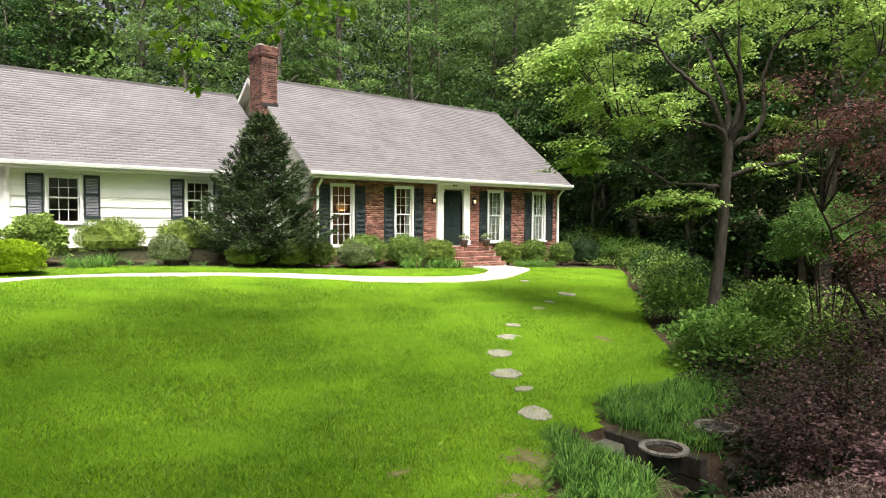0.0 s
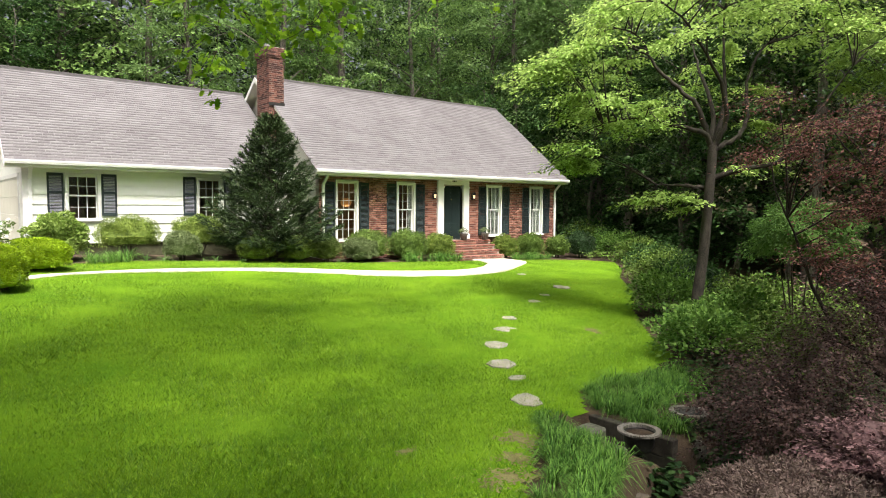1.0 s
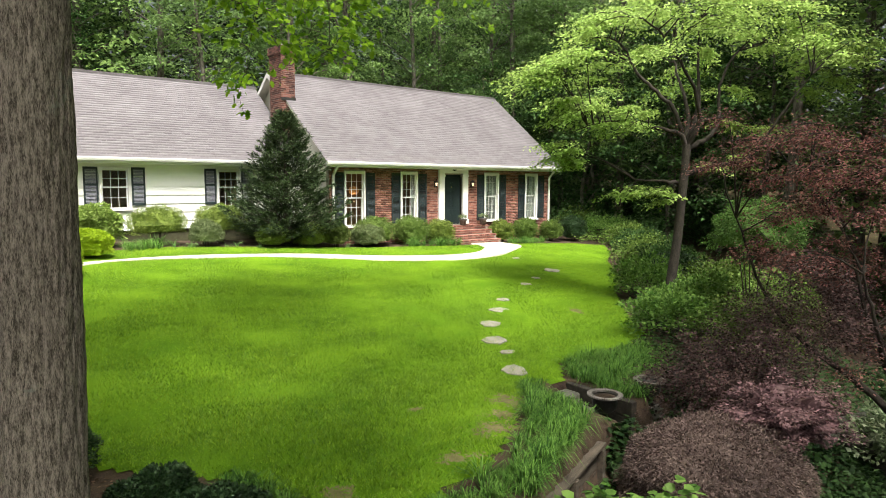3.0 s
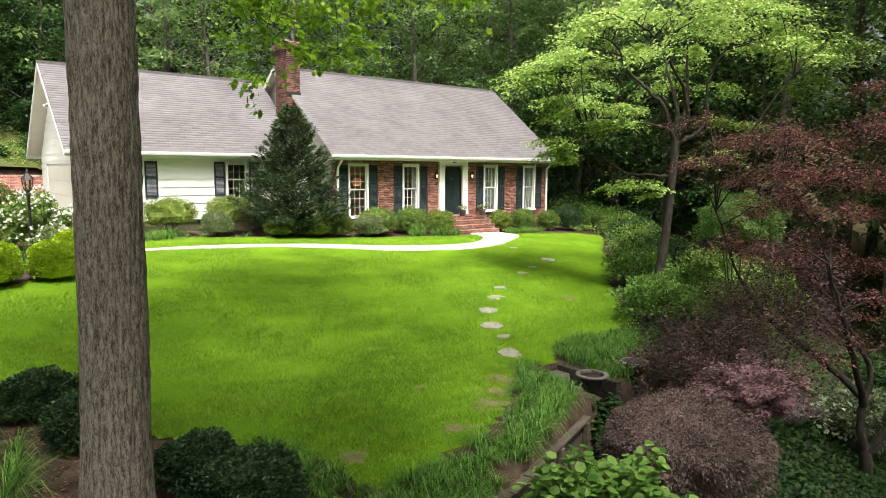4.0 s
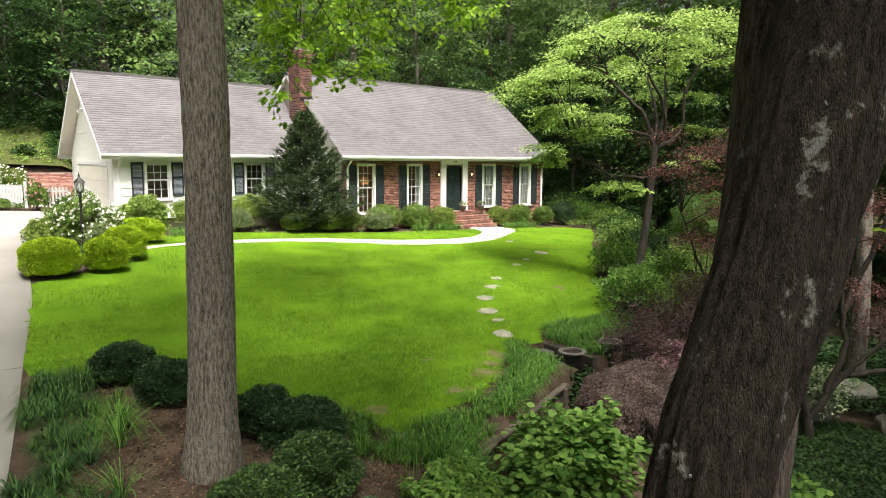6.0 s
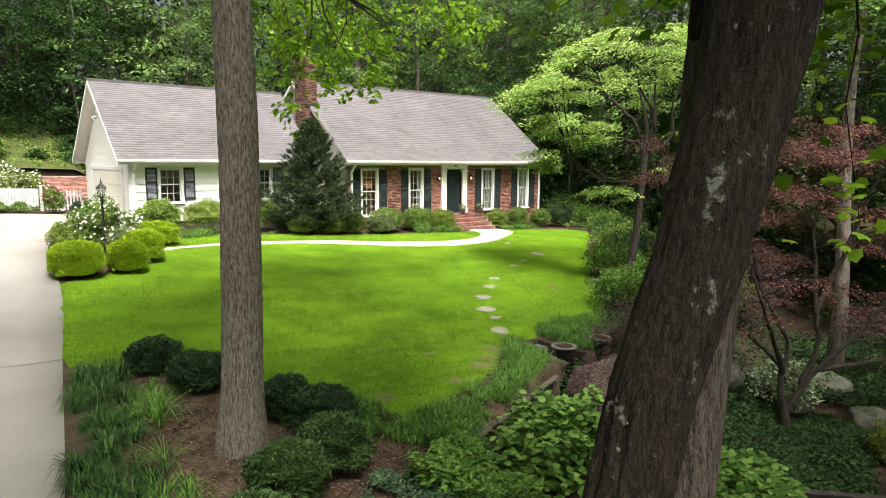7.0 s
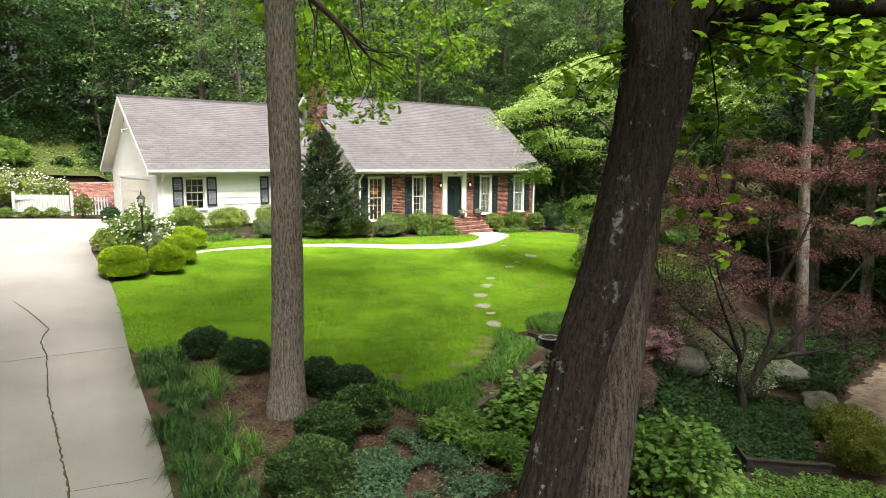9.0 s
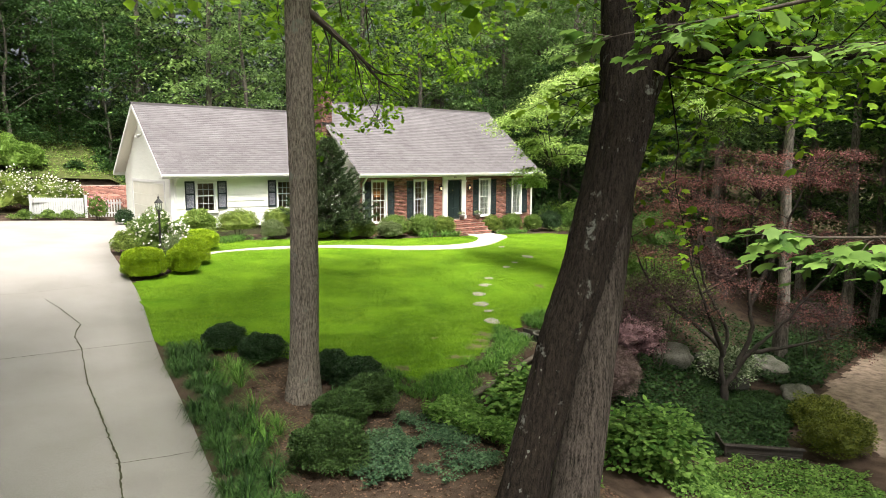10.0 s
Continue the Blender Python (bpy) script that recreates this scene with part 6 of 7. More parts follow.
# along the brick front
for i, (x, y, r, h, m, lb) in enumerate(((-8.96, -0.6, 0.6, 0.78, BOX, "low green boxwood in front of the dark conifer"), (-7.75, -0.9, 0.62, 0.85, BOX, "low green boxwood in front of the dark conifer"), (-6.71, -0.85, 0.5, 0.86, M["leaf_pale2"], "thin pale boxwood with twiggy base"), (-5.57, -1.05, 0.68, 0.82, GREYB, "round grey-green boxwood before the brick wall"), (-4.95, -0.55, 0.84, 1.08, PIER, "mid-green evergreen shrub below the front window"), (-3.36, -0.68, 0.80, 1.12, PIER, "mid-green evergreen shrub below the front window"), (-1.95, -0.72, 0.66, 1.0, BOX, "bright green shrub beside the brick steps"), (1.6, -0.6, 0.6, 0.98, BOX, "bright green shrub beside the brick steps"), (3.1, -0.6, 0.66, 1.08, PIER, "mid-green evergreen shrub below the front window"), (4.75, -0.65, 0.6, 0.98, PIER, "mid-green evergreen shrub at the house corner"), (6.1, -0.85, 0.75, 1.25, DARKB, "dark glossy shrub at the house corner"))):
    shrub("boxwood" if m in (BOX, GREYB) else "evergreen_shrub", x, y, r * 0.90, r * 0.84, h * 0.52, m, 0.034, 8200, lb, "shrubs along the brick front", seed=60 + i, lump=0.13, freq=3.2, lift=0.03, square=0.05, level=0.45)
strap_tufts("lily_turf", scatter([(-3.9, -1.15), (-1.4, -1.2), (-1.3, -1.5), (-3.9, -1.5)], 0.17, 5) + scatter([(1.3, -1.05), (3.8, -1.0), (3.8, -1.35), (1.3, -1.4)], 0.17, 6), 30, 0.36, M["blade"], "bright green lily turf edging the brick beds", seed=7)
strap_tufts("lily_turf", scatter([(-13.5, -0.4), (-12.4, -0.1), (-12.5, -0.55), (-13.4, -0.8)], 0.2, 8), 40, 0.45, M["blade"], "bright green lily turf clump under the wing", seed=8)
strap_tufts("bed_grass", scatter([(-12.0, 0.15), (-9.2, -0.5), (-5.0, -1.45), (-4.6, -1.6), (-9.2, -0.9), (-12.0, -0.2)], 0.38, 9, 0.5, 1.0), 22, 0.34, M["blade_pale"], "thin pale bed grasses before the shrubs", seed=9, category="bed plants")


def conifer(x, y, tall, spread, label):
    """A dense evergreen cone: rising boughs with flat side sprays, a thin leader and ragged tips."""
    rng, nrng = random.Random(77), np.random.default_rng(77)
    z0 = height(x, y)
    o = empty("conifer", pose(x, y, z0))
    tagged(o, label, "conifer")
    t = Tubes()
    t.add([(0, 0, -0.1), (0.02, 0, tall * 0.5), (0, 0.02, tall * 0.97)], [0.11, 0.07, 0.008], 8)
    under("trunk", t.mesh("trunk", M["twig"]), o)
    pts, outs = [], []
    br = Tubes()
    boughs = 230
    for k in range(boughs):
        w = (0.03 + 0.97 * (k + rng.random()) / boughs)
        a = k * 2.399 + rng.uniform(-0.35, 0.35)
        reach = spread * ((1 - w) ** 0.68) * (0.58 + 0.38 * min(1, w / 0.25)) * rng.uniform(0.74, 1.14) + 0.05
        rise = 0.34 + 0.75 * w
        root = Vector((0, 0, max(w * tall - reach * rise * 0.75, 0.06)))
        d = Vector((math.cos(a), math.sin(a), rise)).normalized()
        side = Vector((-math.sin(a), math.cos(a), 0))
        tip = root + d * reach * 1.06
        mid = root.lerp(tip, 0.6) - Vector((0, 0, 0.05 * reach))
        br.add([root, mid, tip], [0.016, 0.010, 0.003], 4)
        for j in range(int(7 + 9 * reach / spread)):
            u = rng.uniform(0.3, 1.0)
            p = root.lerp(mid, u / 0.6) if u < 0.6 else mid.lerp(tip, (u - 0.6) / 0.4)
            way = (d + side * rng.choice((-1, 1)) * rng.uniform(0.4, 0.95) + Vector((0, 0, rng.uniform(-0.25, 0.2)))).normalized()
            ln = (0.16 + 0.42 * reach * (1.1 - u)) * rng.uniform(0.7, 1.2)
            for i in range(int(8 + 32 * ln)):
                q = p + way * ln * rng.uniform(0.1, 1.0)
                pts.append(q + Vector((rng.gauss(0, 0.018), rng.gauss(0, 0.018), rng.gauss(0, 0.018))))
                outs.append(way)
        for i in range(16):
            pts.append(mid.lerp(tip, rng.uniform(0.3, 1.04)))
            outs.append(d)
    tagged(under("branchwork", br.mesh("branchwork", M["twig"]), o), "thin rising boughs", kind="stuff")
    under("needles", leaf_mesh("needles", [tuple(p) for p in pts], 0.125, M["needle"], NARROW * np.array((0.72, 1, 1)), np.array([tuple(q) for q in outs]) * 1.2, 0.2, 0.0, nrng), o)


conifer(-8.22, -0.05, 4.5, 2.62, "dense dark green conifer at the corner of the brick block")

# ------------------------------------------------------------------ lamp post, roses, fence


def lamp_post(x, y):
    z0 = height(x, y)
    o = empty("lamp_post", pose(x, y, z0))
    tagged(o, "black lamp post with a small glass lantern", "lamp post")
    part("post", lathe([(0.07, -0.1), (0.07, 0.12), (0.045, 0.16), (0.035, 0.3), (0.032, 1.55), (0.05, 1.58), (0.05, 1.62), (0.03, 1.66)], 12), M["iron"], o, smooth=True)
    part("lantern_base", lathe([(0.03, 1.66), (0.085, 1.70), (0.085, 1.72)], 6), M["iron"], o)
    glass = part("lantern_glass", lathe([(0.075, 1.72), (0.11, 1.95)], 6), M["glass"], o, "clear lantern glass")
    for k in range(6):
        a = 2 * math.pi * k / 6
        t = Tubes()
        t.add([(0.08 * math.cos(a), 0.08 * math.sin(a), 1.72), (0.115 * math.cos(a), 0.115 * math.sin(a), 1.95)], [0.008, 0.008], 4)
        under("lantern_bar", t.mesh("lantern_bar", M["iron"]), o)
    part("lantern_roof", lathe([(0.15, 1.95), (0.13, 1.98), (0.05, 2.07), (0.02, 2.10), (0.035, 2.13), (0.01, 2.18), (0.004, 2.24)], 6), M["iron"], o)


lamp_post(-16.66, -3.6)


def rose(name, x, y, r, h, petal, n, seed, label, leaf=M["leaf_pier"], pn=260):
    o = shrub(name, x, y, r, r * 0.85, h * 0.54, leaf, 0.06, n, label, seed=seed, lump=0.3, shell=0.45, category="rose bush")
    nrng = np.random.default_rng(seed + 500)
    p, d = blob_points(pn, (r * 1.04, r * 0.9, h * 0.58), shell=0.15, rng=nrng, lump=0.3, flat=-0.2, seed=seed * 1.7)
    p[:, 2] += h * 0.45
    q = np.repeat(p, 5, 0) + nrng.normal(0, 0.012, (len(p) * 5, 3))
    under("blossom", leaf_mesh("blossom", q, 0.06, M[petal], ROUND, np.repeat(d, 5, 0), 0.3, -0.2, nrng), o, "blossoms")


rose("white_rose", -16.35, -2.1, 1.0, 1.38, "petal", 7000, 90, "white flowering rose bush beside the lamp post")
rose("white_rose", -16.25, -3.95, 0.38, 0.95, "petal", 900, 91, "small pale flowering plant at the lamp post", M["leaf_grey"], 30)
shrub("round_shrub", -17.35, -2.15, 0.5, 0.6, 0.46, M["leaf_box"], 0.05, 2600, "bright green mounded shrub beside the driveway", seed=92)
strap_tufts("lily_turf", scatter([(-17.0, -4.9), (-15.6, -4.8), (-15.7, -3.2), (-16.9, -3.3)], 0.24, 12), 26, 0.36, M["blade"], "green lily turf round the lamp post", seed=12)
rose("pink_rose", -16.0, 8.9, 0.42, 1.2, "petal_pink", 1600, 93, "pink flowering rose bush by the fence", pn=70)
shrub("low_shrub", -15.35, 6.6, 0.42, 0.4, 0.4, DARKB, 0.05, 1500, "dark low shrub at the garage corner", seed=94)


def picket_fence():
    f = empty("picket_fence")
    tagged(f, "white painted garden fence with close boards", "fence")
    x0, x1, y0, y1 = -18.6, -16.4, 10.2, 10.0
    n = 22
    for k in range(n):
        x, y = x0 + (x1 - x0) * k / n, y0 + (y1 - y0) * k / n
        z = height(x, y)
        part("board", prism([(x, z + 0.05), (x + 0.092, z + 0.05), (x + 0.092, z + 0.98), (x + 0.046, z + 1.02), (x, z + 0.98)], 1, y, y + 0.02), M["fence"], f)
    for h in (0.25, 0.8):
        z = height(-17.5, 10.1) + h
        part("rail", box(x0, x1, y1 + 0.03 + 0.1, y1 + 0.19 + 0.06, z, z + 0.08), M["fence"], f)
    for x in (-18.65, -16.3):
        z = height(x, 10.0)
        part("post", box(x - 0.06, x + 0.06, 10.0, 10.12, z - 0.2, z + 1.15, 0.01), M["fence"], f)
    g = empty("garden_gate")
    tagged(g, "white picket gate between fence and garage", "gate")
    for k in range(11):
        x = -16.15 + k * 0.135
        z = height(x, 9.9)
        part("picket", prism([(x, z + 0.06), (x + 0.07, z + 0.06), (x + 0.07, z + 0.9), (x + 0.035, z + 0.97), (x, z + 0.9)], 1, 9.9, 9.92), M["fence"], g)
    for h in (0.22, 0.72):
        z = height(-15.4, 9.9) + h
        part("gate_rail", box(-16.2, -14.66, 9.922, 9.96, z, z + 0.07), M["fence"], g)


picket_fence()
cover("edging_plants", [(-19.6, 9.0), (-16.6, 9.0), (-16.4, 9.7), (-19.8, 9.9)], 1500, 0.09, M["leaf_pier"], "low green plants along the fence", 0.28, 21)
for i, (x, y) in enumerate(((-19.0, 9.6), (-18.0, 9.7), (-17.2, 9.6))):
    shrub("small_shrub", x, y, 0.28, 0.28, 0.26, PIER, 0.06, 500, "small round green shrub before the fence", "fence shrubs", seed=95 + i)

# brick retaining wall and the flowering bank beyond the fence
bank_wall = empty("retaining_wall")
tagged(bank_wall, "low red brick retaining wall at the foot of the bank", "wall")
part("wall_core", box(-26, -13.2, 15.0, 15.3, 0.3, 2.3), M["mortar"], bank_wall)


def bank_bricks():
    v, f = [], []
    z, k = 0.7, 0
    while z < 2.28:
        x = -22.0 - (0.11 if k % 2 else 0)
        while x < -13.2:
            i = len(v)
            v += [(x, 14.985, z), (x + 0.2, 14.985, z), (x + 0.2, 14.985, z + 0.058), (x, 14.985, z + 0.058), (x, 15.01, z + 0.058), (x + 0.2, 15.01, z + 0.058)]
            f += [(i, i + 1, i + 2, i + 3), (i + 3, i + 2, i + 5, i + 4)]
            x += 0.211
        z += 0.069
        k += 1
    tagged(under("bricks", array_mesh("bricks", v, f, M["brick"]), bank_wall), "red bricks", kind="stuff")


bank_bricks()
for i, (x, y, r, h, pn) in enumerate(((-19.3, 13.6, 1.2, 2.2, 300), (-17.6, 13.8, 1.1, 1.9, 260), (-21.3, 13.4, 1.4, 2.4, 240), (-16.3, 14.2, 0.75, 1.6, 130))):
    rose("climbing_rose", x, y, r, h, "petal", 5200, 100 + i, "sprawling white rose covered in blossoms on the bank", M["leaf_box"], pn)
for i, (x, y, r, h) in enumerate(((-19.3, 16.6, 1.5, 2.4), (-21.8, 16.4, 1.8, 3.0), (-17.9, 17.4, 1.0, 1.5))):
    shrub("bank_shrub", x, y, r, r, h * 0.54, M["leaf_lime2"], 0.09, 5200, "tall light green shrub on the bank", "bank shrubs", seed=110 + i, lump=0.25)
bank = under("bank_grass", ground_mesh("bank_grass", np.arange(-30, -9, 0.5), np.arange(15.32, 26, 0.5), M["bank"], lift=0.16))
tagged(bank, "dry grassy bank rising to the wood", "bank", kind="structure")

cover("bank_growth", [(-29, 15.6), (-12, 15.6), (-9, 22), (-10, 27), (-29, 27)], 14000, 0.11, M["leaf_lime2"], "patchy green weeds over the bank", 0.45, 56, LEAF, 0.8, gaps=-0.25)
cover("bank_grasses", [(-29, 15.4), (-12, 15.4), (-9, 22), (-10, 26), (-29, 26)], 12000, 0.16, M["leaf_pale2"], "dry grass on the bank", 0.25, 57, NARROW * np.array((0.5, 1, 1)), 0.5, level=0.1)

# planters on the landing
for x in (-0.36, 0.72):
    z = 0.68
    p = empty("planter", pose(x, -0.36 if x > 0 else -0.3, z))
    tagged(p, "dark pot of small pale flowers on the steps", "planter", "pots by the door")
    part("pot", lathe([(0.11, 0.0), (0.15, 0.22), (0.17, 0.24), (0.17, 0.27), (0.14, 0.27), (0.13, 0.22)], 16), M["iron_rim"], p, smooth=True)
    pp, dd = blob_points(300, (0.2, 0.2, 0.15), 0.6, lump=0.2, flat=-0.2)
    pp[:, 2] += 0.33
    tagged(under("leaves", leaf_mesh("leaves", pp, 0.05, M["leaf_grey"], LEAF, dd), p), "small grey-green leaves", kind="stuff")

# ------------------------------------------------------------------ stepping stones
rs = random.Random(8)
for x, y, sx, sy in ((-9.95, -12.75, 0.30, 0.22), (-9.06, -11.30, 0.36, 0.24), (-8.35, -10.41, 0.32, 0.24), (-7.26, -9.6, 0.33, 0.24), (-6.45, -8.85, 0.26, 0.16), (-4.35, -7.7, 0.24, 0.14), (-3.35, -7.17, 0.2, 0.14), (-1.75, -6.43, 0.34, 0.26), (-1.55, -4.55, 0.2, 0.12), (-9.35, -11.95, 0.22, 0.12)):
    ring = [(x + sx * math.cos(a) * rs.uniform(0.75, 1.1), y + sy * math.sin(a) * rs.uniform(0.75, 1.1)) for a in np.linspace(0, 2 * math.pi, 8)[:-1]]
    z = height(x, y)
    bm = bmesh.new()
    lo = [bm.verts.new((a, b, height(a, b) - 0.04)) for a, b in ring]
    hi = [bm.verts.new((x + (a - x) * 0.96, y + (b - y) * 0.96, height(a, b) + 0.034 + rs.uniform(-0.004, 0.004))) for a, b in ring]
    bm.faces.new(hi)
    for i in range(len(ring)):
        j = (i + 1) % len(ring)
        bm.faces.new((lo[i], lo[j], hi[j], hi[i]))
    ob = part("stepping_stone", bm, M["stone"])
    tagged(ob, "irregular grey flagstone set in the lawn", "stepping stone", "stepping stones across the lawn")

# ------------------------------------------------------------------ mulch bed round the oak
for i, (x, y, r, h) in enumerate(((-17.70, -11.9, 0.47, 0.60), (-17.34, -13.2, 0.50, 0.64), (-16.70, -15.0, 0.40, 0.62), (-16.42, -15.62, 0.52, 0.60))):
    shrub("azalea", x, y, r, r * 0.95, h * 0.55, DARKB, 0.038, 5600, "low dark green azalea at the edge of the lawn", "dark azaleas in the bed", seed=120 + i, lump=0.14)
for i, (x, y, r, h) in enumerate(((-16.95, -16.95, 0.44, 0.72), (-17.75, -17.3, 0.46, 0.66), (-18.6, -18.35, 0.54, 0.72))):
    shrub("azalea", x, y, r, r * 0.95, h * 0.55, M["leaf_azal"], 0.036, 8200, "rounded mid-green azalea in the mulch bed", "azaleas in the bed", seed=130 + i, lump=0.16)
DRIVE_BED = [(-18.85, -11.5), (-18.2, -11.6), (-18.35, -12.6), (-18.55, -13.8), (-18.75, -15.2), (-18.95, -16.6), (-19.2, -18.2), (-19.5, -19.6), (-20.35, -19.6), (-20.1, -18.2), (-19.75, -16.2), (-19.45, -14.4), (-19.1, -12.4)]
strap_tufts("lily_turf", scatter(DRIVE_BED, 0.23, 31, 0.6, 1.5), 78, 0.22, M["blade_dark"], "dense dark green lily turf along the driveway", seed=31)
strap_tufts("lily_turf", scatter([(-18.5, -13.2), (-17.9, -13.0), (-18.1, -14.6), (-18.6, -14.6)], 0.3, 32) + scatter([(-18.9, -15.8), (-18.5, -15.6), (-18.6, -17.2), (-19.1, -17.3)], 0.34, 33), 50, 0.42, M["blade"], "scattered brighter tufts in the mulch", seed=32)
LAWN_EDGE = [(-15.75, -14.4), (-15.5, -15.1), (-15.3, -16.0), (-14.3, -15.85), (-13.16, -15.6), (-12.1, -15.05), (-11.2, -14.2), (-10.6, -13.5), (-10.25, -13.2), (-10.1, -13.5), (-10.45, -14.1), (-10.35, -14.6), (-11.1, -15.15), (-11.6, -15.45), (-12.63, -15.9), (-14.3, -16.45), (-15.5, -16.7), (-15.95, -16.3), (-15.9, -15.5), (-16.1, -14.7)]
strap_tufts("lily_turf", scatter(LAWN_EDGE, 0.17, 34, 0.7, 1.3), 66, 0.225, M["blade"], "thick fresh green lily turf between lawn and timber wall", seed=34)
strap_tufts("lily_turf", [(WALL_AT[0] + WALL_DIR[0] * u + WALL_DIR[1] * -0.12, WALL_AT[1] + WALL_DIR[1] * u + WALL_DIR[0] * 0.12, 1.0 + 0.25 * math.sin(u * 9)) for u in np.arange(-0.6, 1.6, 0.11)], 60, 0.26, M["blade"], "lily turf arching over the timber cap", seed=38)
strap_tufts("lily_turf", scatter([(-14.9, -16.2), (-14.2, -16.6), (-14.5, -16.95), (-15.2, -16.6)], 0.2, 35), 60, 0.3, M["blade"], "bright green tufts at the end of the timber wall", seed=35)
strap_tufts("lily_turf", scatter([(-9.12, -13.4), (-8.75, -12.9), (-8.3, -12.75), (-6.6, -12.8), (-6.0, -13.3), (-6.8, -13.85), (-8.7, -13.85), (-8.85, -14.65), (-9.12, -14.7)], 0.15, 36, 0.7, 1.25), 66, 0.27, M["blade"], "lily turf spilling over the low garden wall", seed=36)
cover("fern_patch", [(-16.2, -17.6), (-15.2, -17.0), (-14.4, -17.2), (-14.6, -18.3), (-15.6, -18.9), (-16.3, -18.5)], 5200, 0.10, M["leaf_fern"], "fresh green ferny ground cover", 0.42, 41, NARROW * np.array((1.6, 1, 1)), 0.6)
cover("blue_cover", [(-18.0, -18.2), (-17.0, -17.7), (-17.1, -18.65), (-17.8, -19.4), (-18.6, -19.2)], 5200, 0.045, M["leaf_blue"], "blue-green creeping juniper", 0.16, 42, LEAF, 0.9, gaps=-0.12)
cover("blue_cover", [(-16.7, -17.5), (-15.9, -17.4), (-15.8, -18.5), (-16.4, -19.8), (-17.7, -19.8), (-16.9, -18.7)], 5200, 0.045, M["leaf_blue"], "blue-green creeping juniper", 0.14, 43, LEAF, 0.9, gaps=-0.15)
cover("fern_patch", [(-16.2, -19.6), (-14.9, -18.6), (-14.2, -19.2), (-15.0, -20.5), (-16.2, -20.6)], 3600, 0.09, M["leaf_fern"], "fresh green ferny ground cover", 0.3, 44, NARROW * np.array((1.6, 1, 1)), 0.6)


def mulch_chips():
    rng = np.random.default_rng(5)
    at, poly = [], [(-18.9, -11.8), (-17.8, -12.1), (-16.0, -14.8), (-14.2, -16.6), (-13.8, -18.0), (-14.6, -20.8), (-19.5, -20.2), (-19.2, -15.0)]
    while len(at) < 9000:
        x, y = rng.uniform(-19.6, -13.8), rng.uniform(-20.8, -11.8)
        if inside(x, y, poly):
            at.append((x, y, height(x, y) + 0.02))
    me = leaf_mesh("mulch_chips", at, 0.055, M["chips"], NARROW * np.array((2.0, 1, 2)), None, 0.85, 0.0, rng)
    tagged(under("mulch_chips", me), "shredded brown bark chips", "mulch", kind="stuff")


mulch_chips()

# ------------------------------------------------------------------ timber wall, low garden wall, urns


def timber_wall():
    w = empty("timber_wall")
    tagged(w, "weathered timber retaining wall with posts and a flat cap", "retaining wall")
    ang = math.degrees(math.atan2(WALL_DIR[1], WALL_DIR[0]))
    w.matrix_basis = pose(WALL_AT[0], WALL_AT[1], 0, 0, 0, ang)
    for k in range(3):
        part("board", box(-2.0, 1.5, -0.13, -0.085, -1.95 + 0.27 * k, -1.69 + 0.27 * k, 0.008), M["timber"], w)
    part("cap", box(-2.05, 1.55, -0.2, 0.06, -1.13, -1.085, 0.008), M["timber"], w, "flat weathered cap board")
    for k in range(4):
        x = -1.9 + 1.08 * k
        part("post", box(x, x + 0.11, -0.22, -0.132, -2.2, -1.135, 0.008), M["timber"], w)


timber_wall()


def garden_wall():
    w = empty("garden_wall")
    tagged(w, "low timber garden wall beside the urns, darkened in colour for the maple's shade", "garden wall")
    for k in range(5):
        part("timber", box(-9.33, -9.18, -14.78, -13.4, -2.38 + 0.26 * k, -2.125 + 0.26 * k, 0.012), M["timber_dark"], w)
    for k in range(2):
        part("timber", box(-9.16, -7.6, -14.0, -13.88, -1.75 + 0.26 * k, -1.5 + 0.26 * k, 0.012), M["timber_dark"], w)
    for k, (x, y) in enumerate(((-9.75, -13.55), (-9.7, -13.95), (-9.7, -14.35))):
        part("step_stone", box(x - 0.42, x + 0.42, y - 0.2, y + 0.2, -1.55 - 0.2 * k, -1.18 - 0.2 * k, 0.03), M["boulder"], w, "rough stone step")


garden_wall()


